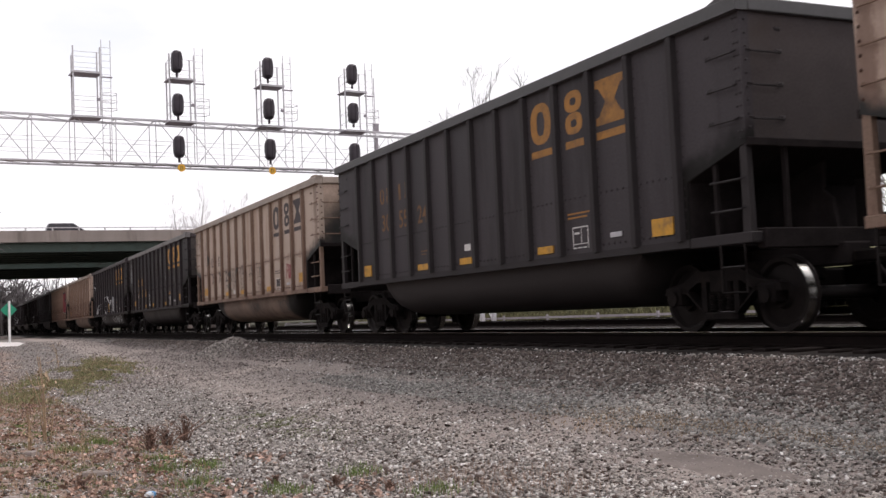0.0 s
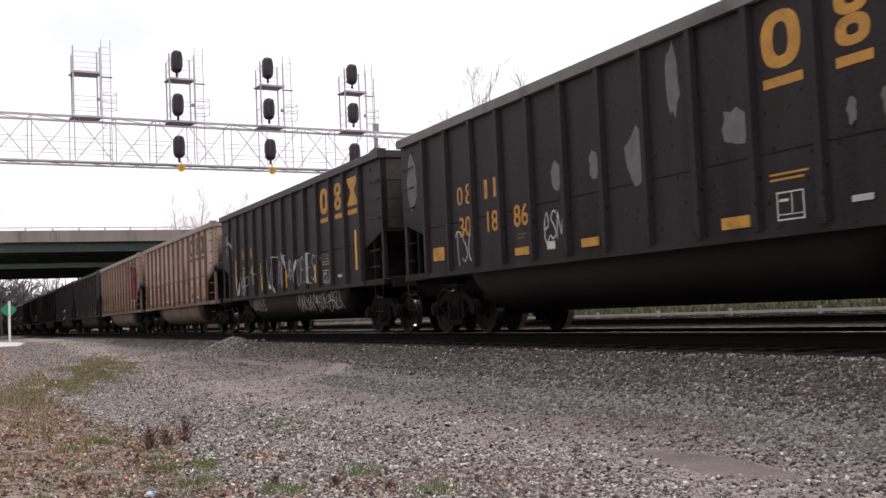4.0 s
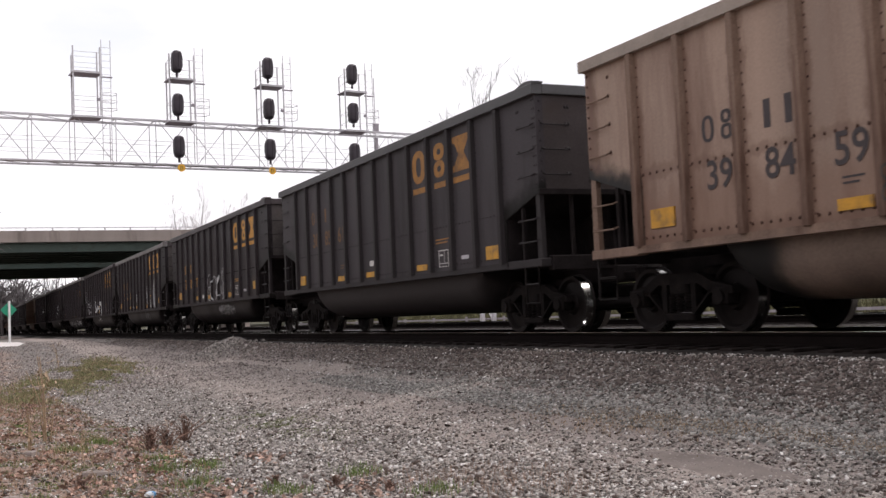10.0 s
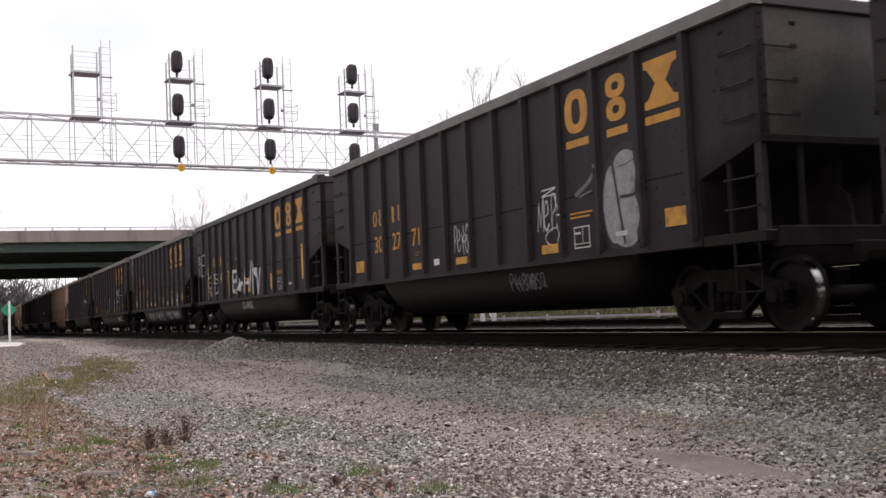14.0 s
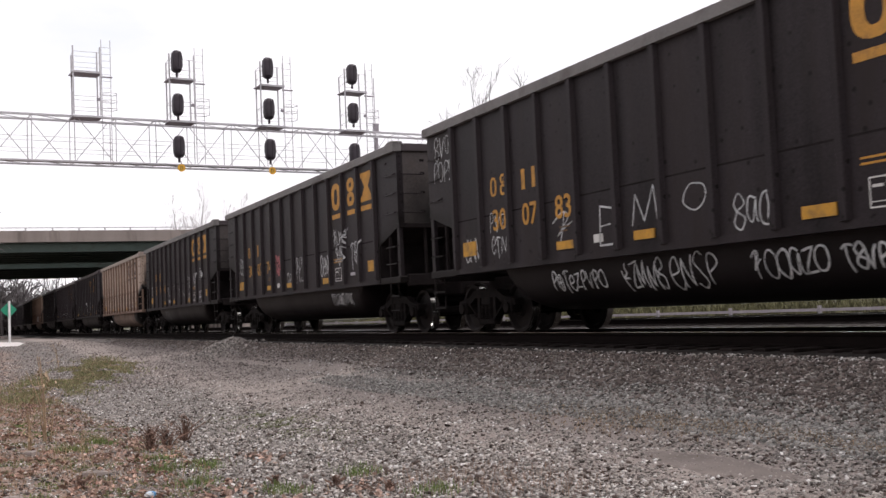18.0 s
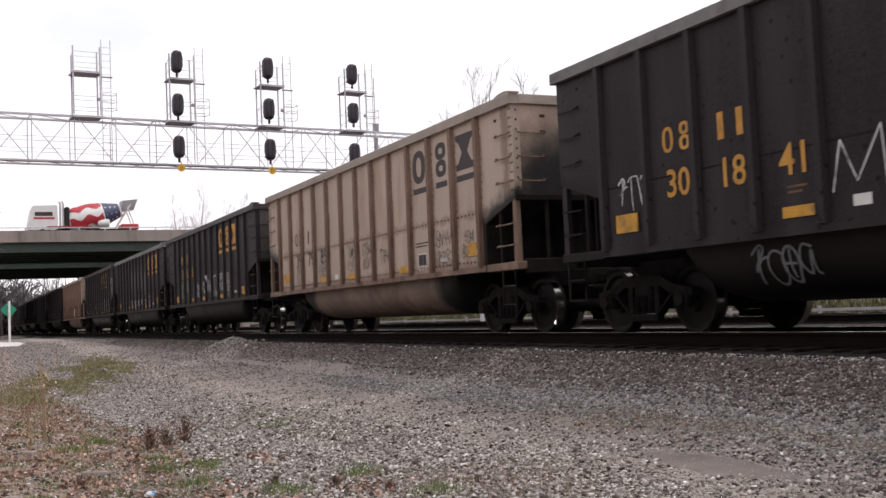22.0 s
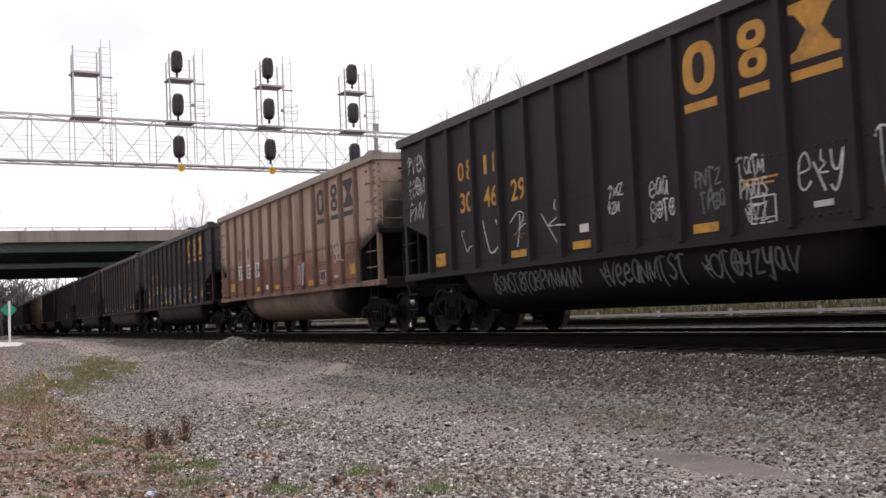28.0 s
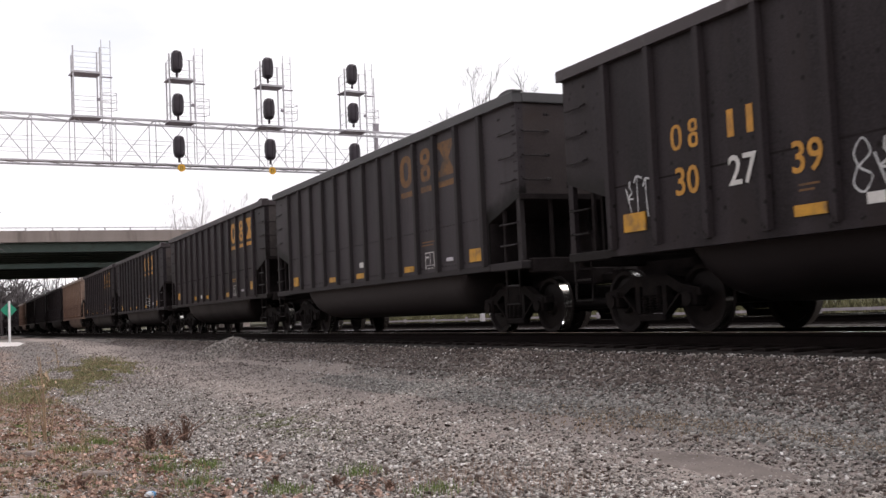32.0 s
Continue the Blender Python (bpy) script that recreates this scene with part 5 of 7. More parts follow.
for k, car in CARS.items():
    car.matrix_basis = pose(car_at(k, 0.0), TRACK_Y, 0)
    paint, _, digits = PLAN[k]
    H, RB = KINDS[k]
    mid = [(a + b) / 2 for a, b in zip(RB, RB[1:])]
    ink = M_INK if paint == "t" else M_GOLD
    short = paint in "gd"
    if k == 14:
        ink = M_GOLDFADE
    elif paint == "g":
        ink = M_GOLDDULL
    emblem(car, mid[8:11] if short else mid[9:12], ink)
    if k in (-2, 4):
        for x, z, w, h in ((1.85, 1.93, 0.16, 0.93), (4.95, 1.54, 0.13, 0.48), (7.5, 1.54, 0.13, 0.48), (10.08, 1.54, 0.11, 0.46), (13.14, 1.93, 0.12, 0.92)):
            part("reflector", plate(x - H - w / 2, x - H + w / 2, z - h / 2, z + h / 2), M_YELLOW, car, "tall yellow reflective strip")
    elif short:
        yellow_marks(car, H, ((1.77, 1.4, 0.41, 0.24), (4.81, 1.32, 0.5, 0.115), (6.71, 1.32, 0.48, 0.115), (9.54, 1.31, 0.47, 0.115), (12.55, 1.4, 0.45, 0.23)))
    else:
        yellow_marks(car, H, ((1.69, 1.52, 0.5, 0.25), (4.92, 1.35, 0.48, 0.125), (6.93, 1.34, 0.46, 0.125), (10.08, 1.32, 0.5, 0.14), (13.25, 1.51, 0.48, 0.24)))
    if digits:
        alt = (None, M_WHITEP, None) if k == 13 else (M_DIGITY,) * 3 if k in (-2, 4) else None
        dim = M_GOLDFADE if paint == "g" else ink
        reporting_marks(car, [q + (0.22 if k in (-2, 4) else 0.13) for q in mid[1:4]], 2.26 if short else 1.83, digits, dim, alt, k == 12)
        fine_print(car, mid[3] + 0.13, 1.62 if not short else 1.62, 2, M_GOLDFADE if paint in "bgd" else dim, 0.3)
    stencil_box(car, mid[9] + 0.03 if short else mid[9] + 0.0, 1.43, paint == "t")
    fine_print(car, mid[9], 1.78, 2, ink, 0.6)
    part("side_label", plate(mid[4] - 0.12, mid[4] + 0.12, 1.32, 1.44) if not short else plate(mid[5] + 0.0, mid[5] + 0.24, 1.5, 1.62), M_WHITEP, car, "small white label")
    part("side_label", Geo().box(mid[10] - 0.14, mid[10] + 0.14, -SIDE - 0.02, -SIDE - 0.001, 1.36, 1.43, 0.004), M_GALV, car, "small steel card holder")
tag_row(-4, ('K', 0.2, 1.2, 3.14, 3.65), ('K', 1.5, 2.3, 2.35, 3.4, "g"), ('K', 5.3, 6.4, 1.41, 2.16), ('K', 6.6, 7.3, 1.4, 2.21), ('K', 7.7, 8.4, 1.66, 2.08), ('K', 8.7, 9.4, 1.23, 2.04), ('Q', 11.8, 12.4, 1.52, 1.96), ('KT', 7.1, 8.6, 0.62, 1.01), ('KT', 10.4, 11.4, 0.62, 0.96))
tag_row(-3, ('W', 5.6, 6.2, 1.41, 1.95), ('W', 2.4, 3.2, 1.27, 1.88))
tag_row(-2, ('W', 0.5, 1.5, 2.39, 3.32), ('W', 1.9, 3.5, 1.26, 1.81), ('W', 3.8, 4.4, 1.52, 1.85), ('W', 5.4, 7.4, 1.27, 2.25, "VTM"), ('W', 7.4, 8.0, 1.43, 2.15, "Lq"), ('W', 8.2, 10.1, 1.32, 2.09, "NOFEES"), ('G', 10.4, 11.2, 1.79, 1.99), ('WT', 7.9, 11.6, 0.59, 1.08), ('WT', 3.4, 4.7, 0.7, 1.09))
tag_row(-1, ('K', 9.6, 10.3, 1.83, 2.5))
tag_row(0, ('P', 7.6, 8.2, 1.61, 2.1), ('P', 8.6, 9.2, 1.45, 2.05), ('P', 9.7, 10.3, 1.58, 2.05), ('P', 10.6, 11.4, 1.6, 2.04), ('K', 5.3, 6.3, 1.21, 2.22))
tag_row(2, ('V', 6.5, 7.35, 1.13, 2.1, "b"), ('V', 7.35, 8.6, 1.15, 2.18, "ON"), ('V', 7.6, 8.5, 1.12, 1.7, "K"), ('V', 8.75, 9.5, 1.22, 2.23, "b"), ('V', 8.6, 9.3, 1.15, 1.75, "y"), ('G', 10.0, 10.5, 1.5, 1.78), ('WT', 7.6, 9.9, 0.65, 1.02, "KReapV>"))
tag_row(3, ('W', 6.6, 7.4, 1.47, 2.02, "peKeS"), ('W', 9.7, 10.5, 1.6, 2.12, "MepK"), ('W', 9.9, 10.4, 1.38, 1.66, "O"), ('W', 9.85, 10.35, 2.14, 2.26, "z"), ('GT', 8.4, 9.6, 0.7, 0.99))
tag_row(4, ('W', 0.2, 1.4, 2.09, 2.94), ('W', 1.8, 2.4, 1.19, 2.23), ('W', 2.7, 3.4, 1.28, 2.11), ('G', 4.7, 5.3, 2.18, 2.42), ('B', 5.4, 6.15, 1.37, 2.05, "E"), ('B', 6.2, 6.75, 1.4, 2.45, "L"), ('B', 6.95, 7.8, 1.25, 2.3, "N"), ('B', 7.95, 8.95, 1.25, 2.14, "pV"), ('WT', 6.1, 7.4, 0.8, 1.06))
tag_row(5, ('W', 0.3, 1.1, 2.79, 3.72), ('W', 1.5, 2.1, 1.27, 1.76), ('W', 2.5, 3.1, 1.31, 2.06), ('W', 4.6, 5.2, 1.26, 1.86, "R"), ('W', 5.8, 6.2, 1.28, 1.88, "E"), ('W', 6.7, 7.3, 1.47, 1.97, "M"), ('W', 7.8, 8.3, 1.53, 1.89, "O"), ('W', 8.7, 9.4, 1.23, 1.63), ('B', 12.0, 12.5, 1.14, 1.72, "E"), ('WT', 4.2, 5.7, 0.67, 0.96), ('WT', 6.1, 7.1, 0.61, 1.0), ('WT', 7.2, 8.2, 0.57, 1.04), ('WT', 8.8, 10.0, 0.65, 1.0), ('WT', 10.2, 11.6, 0.67, 0.94))
tag_row(6, ('W', 1.5, 2.2, 1.91, 2.38), ('W', 6.7, 7.3, 1.29, 1.74), ('W', 7.5, 8.4, 1.31, 2.12), ('V', 9.65, 10.45, 1.45, 1.95, "beNO"), ('W', 10.65, 11.65, 2.1, 2.48, "RUMK"), ('W', 10.8, 11.6, 1.72, 2.1, "SKES"), ('W', 10.62, 11.7, 1.6, 2.5, "V"), ('W', 11.9, 12.6, 1.59, 2.18), ('P', 5.6, 6.1, 1.59, 2.24), ('WT', 10.0, 11.5, 0.71, 0.97))
tag_row(7, ('W', 1.5, 2.2, 1.73, 2.13), ('W', 5.4, 6.2, 1.52, 2.2, "M"), ('W', 6.7, 7.3, 1.43, 2.07, "y"), ('W', 7.9, 8.4, 1.41, 1.94, "W"), ('W', 8.7, 9.5, 1.3, 1.86, "K"), ('W', 9.7, 10.5, 1.13, 2.25), ('W', 10.8, 11.6, 1.67, 2.41), ('W', 11.9, 12.6, 2.0, 2.49), ('W', 11.8, 12.6, 1.14, 1.66), ('GT', 3.9, 5.0, 0.58, 1.03))
tag_row(8, ('K', 11.7, 12.5, 1.22, 1.97), ('K', 12.8, 13.3, 1.35, 1.88), ('K', 6.7, 7.2, 1.44, 2.04), ('K', 7.7, 8.3, 1.43, 2.03), ('K', 8.7, 9.3, 1.49, 1.85), ('K', 2.6, 3.1, 1.26, 1.75), ('K', 4.5, 5.2, 1.42, 1.82))
tag_row(9, ('N', 2.5, 3.2, 1.23, 2.08), ('N', 3.6, 4.2, 1.62, 2.07), ('W', 5.5, 6.0, 1.35, 1.89), ('W', 6.4, 6.8, 1.65, 1.93), ('V', 7.25, 7.9, 1.5, 2.15, "W"), ('W', 8.2, 8.95, 1.7, 2.11, "TT"), ('W', 8.25, 8.9, 1.3, 1.62, "VLO"), ('W', 9.2, 9.7, 1.46, 2.13), ('W', 10.2, 10.8, 1.58, 2.08))
tag_row(11, ('W', 0.3, 1.2, 2.18, 3.6), ('W', 2.66, 3.2, 1.42, 1.86, "L"), ('W', 3.6, 4.2, 1.42, 1.99, "U"), ('W', 4.55, 5.28, 1.4, 1.99, "R"), ('W', 5.5, 6.32, 1.34, 2.12, "K"), ('W', 7.4, 7.8, 1.66, 2.1), ('W', 8.4, 8.9, 1.46, 2.06), ('G', 9.4, 9.9, 1.48, 2.04), ('W', 10.2, 10.7, 1.27, 2.07), ('W', 11.1, 11.8, 1.5, 2.04), ('W', 12.2, 12.9, 1.56, 2.11), ('W', 13.2, 14.2, 2.83, 3.2), ('W', 13.4, 14.1, 2.39, 2.81), ('GT', 3.6, 6.4, 0.71, 1.03), ('GT', 6.9, 8.9, 0.69, 1.04), ('GT', 9.2, 10.9, 0.68, 1.02))
tag_row(12, ('K', 12.8, 13.6, 1.57, 2.0), ('K', 9.8, 10.4, 1.38, 1.82), ('K', 7.6, 8.4, 1.45, 1.83), ('K', 6.6, 7.3, 1.46, 2.19), ('W', 11.8, 12.6, 1.72, 2.22), ('W', 8.8, 9.5, 1.29, 1.94), ('GT', 8.2, 9.3, 0.76, 0.95), ('GT', 9.9, 11.0, 0.72, 0.98))
tag_row(13, ('W', 1.5, 2.1, 1.63, 2.14), ('W', 5.5, 6.4, 1.43, 2.02), ('W', 6.5, 7.3, 1.36, 1.92), ('W', 7.6, 8.3, 1.09, 1.96), ('W', 8.7, 9.5, 1.76, 2.06, "KEpOL"), ('W', 8.72, 9.45, 1.44, 1.72, "VONE"), ('G', 12.0, 12.5, 1.55, 1.89), ('G', 9.8, 10.4, 1.49, 1.79), ('G', 12.9, 13.4, 1.55, 1.71))
M_SPRAYFILL = mat("patchy_grey_spray_fill", (0.27, 0.265, 0.275), 0.75, 0, 0.25, 4, 30, 0.05, ((0.12, 0.115, 0.12), 0.35, 6))
# the red bubble shape with its pale and dark outlines
CLOVER = [(12.64, 3.03, 0.34, 0.34), (13.1, 3.0, 0.26, 0.4), (13.56, 2.97, 0.33, 0.36), (13.1, 2.72, 0.62, 0.36), (12.72, 2.22, 0.46, 0.46), (13.55, 2.2, 0.48, 0.46), (13.12, 2.2, 0.5, 0.45)]
painted_blob(CARS[0], LONG, [(x + 0.015, z, a + 0.08, b + 0.075) for x, z, a, b in CLOVER], mat("pale_mint_spray_paint", (0.4, 0.41, 0.37), 0.7, 0, 0.25, 4, 30, 0.03), 0.002, "pale outline of a sprayed bubble shape")
painted_blob(CARS[0], LONG, [(x + 0.03, z + 0.01, a + 0.055, b + 0.05) for x, z, a, b in CLOVER], M_SPRAYDK, 0.006, "black outline of a sprayed bubble shape")
painted_blob(CARS[0], LONG, CLOVER, M_SPRAYR, 0.010, "dark red sprayed bubble shape")
for lobe in ((13.18, 2.6, 0.13, 0.09), (12.66, 3.32, 0.15, 0.07), (13.02, 2.83, 0.16, 0.035), (13.7, 2.75, 0.14, 0.1)):
    painted_blob(CARS[0], LONG, [lobe], M_SPRAYDK, 0.014, "black shading inside a sprayed bubble shape")
painted_blob(CARS[0], LONG, [(13.2, 2.54, 0.06, 0.045)], M_SPRAY, 0.018, "white dot inside a sprayed bubble shape")
for key, w in (([(12.85, 3.27), (12.83, 3.08), (12.88, 2.9)], 0.035), ([(13.34, 3.28), (13.32, 3.1), (13.33, 2.92)], 0.03), ([(12.42, 2.72), (12.62, 2.7), (12.85, 2.64), (13.0, 2.56)], 0.035), ([(13.19, 2.5), (13.2, 2.25), (13.16, 1.95)], 0.03), ([(13.88, 2.66), (13.72, 2.64), (13.6, 2.5)], 0.045)):
    LINES = Geo()
    stroke(LINES, spline([(x - LONG[0], z) for x, z in key]), w, lambda x, z: skin(x, LONG[1], z) - 0.013)
    part("graffiti", LINES, M_SPRAYDK, CARS[0], "black lines inside a sprayed bubble shape")
BUBBLE = [(12.16, 2.2, 0.34, 0.34), (12.12, 1.62, 0.42, 0.42), (11.84, 1.82, 0.25, 0.55)]
painted_blob(CARS[3], LONG, [(x, z + 0.02, a + 0.1, b + 0.09) for x, z, a, b in BUBBLE], M_SPRAYDK, 0.002, "dark outline of a sprayed bubble shape")
painted_blob(CARS[3], LONG, BUBBLE, M_SPRAYFILL, 0.006, "patchy pale grey sprayed bubble shape")
for key, w in (([(11.86, 2.4), (11.95, 1.9), (12.08, 1.25)], 0.05), ([(12.02, 1.9), (12.3, 1.9), (12.52, 1.95)], 0.045), ([(11.98, 2.32), (12.2, 2.34), (12.36, 2.38)], 0.012)):
    LINES = Geo()
    stroke(LINES, spline([(x - LONG[0], z) for x, z in key]), w, lambda x, z: skin(x, LONG[1], z) - 0.011)
    part("graffiti", LINES, M_SPRAYDK, CARS[3], "black lines inside a sprayed bubble shape")
for key, w in (([(10.85, 2.05), (11.2, 2.2), (11.5, 2.42)], 0.07), ([(10.95, 2.02), (11.3, 2.08)], 0.03)):
    LINES = Geo()
    stroke(LINES, spline([(x - LONG[0], z) for x, z in key]), w, lambda x, z: skin(x, LONG[1], z) - 0.003)
    part("graffiti", LINES, M_SPRAYG, CARS[3], "grey smear of spray paint")
for key, w in ((oval(14.3, 2.86, 0.1, 0.09), 0.02), ([(14.12, 2.83), (14.3, 2.78), (14.48, 2.86), (14.42, 2.93)], 0.025), ([(14.52, 2.9), (14.6, 2.62), (14.7, 2.56), (14.72, 2.8)], 0.02), ([(14.62, 2.95), (14.68, 2.74)], 0.02)):
    LINES = Geo()
    stroke(LINES, spline([(x - LONG[0], z) for x, z in key]), w, lambda x, z: skin(x, LONG[1], z) - 0.004)
    part("graffiti", LINES, M_SPRAYK, CARS[0], "thin black sketch of a ringed planet")
peeled(CARS[-3], LONG, ((9.02, 3.24, 0.3, 1.06), (8.13, 2.42, 0.5, 0.79), (10.13, 2.45, 0.55, 0.52), (6.07, 2.42, 0.36, 0.49), (7.11, 2.44, 0.3, 0.51), (0.5, 3.05, 0.5, 1.4), (11.93, 2.32, 0.15, 0.32), (12.4, 2.32, 0.2, 0.31)), M_SPRAYG)
peeled(CARS[10], LONG, ((5.6, 2.7, 0.2, 1.5), (6.6, 2.6, 0.25, 1.5), (7.6, 2.8, 0.2, 1.3), (8.6, 2.7, 0.25, 1.4), (9.7, 2.5, 0.3, 1.5), (11.2, 2.3, 0.3, 0.6)), M_SPRAYG)
tag_row(10, ("W", 5.4, 6.2, 1.3, 1.7), ("W", 6.4, 7.2, 1.35, 1.75), ("W", 7.5, 8.2, 1.4, 1.7), ("W", 8.5, 9.2, 1.4, 1.7), ("W", 9.6, 10.3, 1.4, 1.7), ("GT", 5.5, 7.0, 0.7, 1.0))
tag_row(16, ("W", 9.4, 10.6, 1.3, 1.8))
M_RUSTP = mat("bare_rust_patch", (0.16, 0.066, 0.04), 0.85, 0, 0.3, 3, 40, 0.15, ((0.28, 0.2, 0.15), 0.3, 1.5))
for a, b, z0, z1 in ((0.1, 1.0, 1.25, 1.9), (1.26, 2.1, 1.24, 1.8), (5.42, 6.22, 1.25, 2.2), (3.35, 4.15, 1.24, 1.78), (4.4, 5.2, 1.24, 1.75), (6.45, 7.25, 1.24, 1.5)):
    part("rust_patch", Geo().box(a - LONG[0], b - LONG[0], -SIDE - 0.003, -SIDE - 0.0005, z0, z1), M_RUSTP, CARS[12], "rust-brown patch of bare steel")


# ---------------------------------------------------------------- road vehicles on the overpass
M_CARDARK = mat("dark_blue_grey_car_paint", (0.06, 0.065, 0.08), 0.3, 0.2, 0.1, 3, 40, 0.0)
M_CARSILVER = mat("silver_grey_car_paint", (0.3, 0.3, 0.32), 0.35, 0.3, 0.1, 3, 40, 0.0)
M_GLASSDARK = mat("dark_tinted_glass", (0.02, 0.024, 0.028), 0.08, 0, 0.1, 3, 40, 0.0)
M_TYRE = mat("black_tyre_rubber", (0.02, 0.02, 0.02), 0.85, 0, 0.2, 6, 40, 0.1)
M_RIMALLOY = mat("grey_alloy_rim", (0.4, 0.4, 0.42), 0.35, 0.8, 0.1, 6, 40, 0.0)
M_TRUCKWHITE = mat("white_truck_paint", (0.72, 0.7, 0.69), 0.4, 0, 0.06, 2, 30, 0.02)
M_TRUCKRED = mat("red_drum_paint", (0.42, 0.03, 0.045), 0.45, 0, 0.12, 2, 30, 0.02)
M_TRUCKBLUE = mat("dark_blue_drum_paint", (0.05, 0.06, 0.12), 0.45, 0, 0.12, 2, 30, 0.02)
M_LAMPRED = mat("red_tail_lamp", (0.35, 0.015, 0.015), 0.2, 0, 0.1, 3, 40, 0.0)
ROAD_Z, LANE_X = 8.132, -98.2


def wheel_part(owner, x, y, r, w):
    wh = part("wheel", Geo().lathe([(-w / 2, r * 0.62), (-w / 2, r * 0.94), (-w / 3, r), (w / 3, r), (w / 2, r * 0.94), (w / 2, r * 0.62)], "x", (0, 0, 0), 20), M_TYRE, owner, "", True, pose(x, y, r))
    part("rim", Geo().lathe([(-w / 2 - 0.01, r * 0.3), (-w / 2 + 0.03, r * 0.6), (w / 2 - 0.03, r * 0.6), (w / 2 + 0.01, r * 0.3)], "x", (0, 0, 0), 12), M_RIMALLOY, wh)
    return wh


def road_car(name, label, paint, length, height, estate):
    """A car that faces +y."""
    car = thing(name, label, "car", "cars on the overpass")
    L, W, belt = length / 2, 0.9, height * 0.58
    lower = [(-L, 0.3), (-L, belt - 0.12), (-L + 0.12, belt), (L * 0.45, belt - 0.02), (L - 0.1, belt - 0.22), (L, belt - 0.36), (L, 0.3), (L - 0.2, 0.2), (-L + 0.2, 0.2)]
    rings = [[(x, a * (1 - 0.02 * (abs(x) > 0.8)), z) for a, z in lower] for x in (-W, -W * 0.93, W * 0.93, W)]
    rings[0] = [(x, a * 0.97, z * 0.98 + 0.01) for x, a, z in rings[0]]
    rings[3] = [(x, a * 0.97, z * 0.98 + 0.01) for x, a, z in rings[3]]
    part("body", Geo().loft(rings), paint, car)
    back = -L + 0.12 if estate else -L * 0.62
    cabin = [(back, belt), (back + (0.2 if estate else 0.75), height - 0.04), (back + 0.9, height), (L * 0.08, height - 0.05), (L * 0.45, belt)]
    rings = [[(x, a, z if z <= belt + 0.01 else z - 0.04 * (abs(x) > 0.7)) for a, z in cabin] for x in (-W * 0.9, -W * 0.68, W * 0.68, W * 0.9)]
    for r in (0, 3):
        rings[r] = [(x * (1 if z <= belt + 0.01 else 0.84), a, z) for x, a, z in rings[r]]
    part("cabin", Geo().loft(rings), M_GLASSDARK, car, "dark tinted windows")
    part("roof", Geo().box(-W * 0.68, W * 0.68, back + 0.35 if estate else back + 0.85, L * 0.06, height - 0.03, height + 0.015, 0.012), paint, car)
    for s in (-1, 1):
        part("roof_pillar", Geo().tube([(s * W * 0.9, back + 0.02, belt), (s * W * 0.76, back + (0.25 if estate else 0.8), height - 0.03)], 0.05, 6), paint, car)
        part("roof_pillar", Geo().tube([(s * W * 0.91, -L * 0.1, belt), (s * W * 0.77, -L * 0.12, height - 0.02)], 0.035, 6), paint, car)
        part("headlight", Geo().box(s * W * 0.62 - 0.16, s * W * 0.62 + 0.16, L - 0.06, L + 0.012, belt - 0.46, belt - 0.32, 0.02), M_WHITEP, car)
        part("tail_lamp", Geo().box(s * W * 0.75 - 0.1, s * W * 0.75 + 0.1, -L - 0.01, -L + 0.05, belt - 0.3, belt - 0.1, 0.01), M_LAMPRED, car)
        for y in (-L * 0.6, L * 0.62):
            wheel_part(car, s * (W - 0.08), y, 0.33, 0.22)
    return car


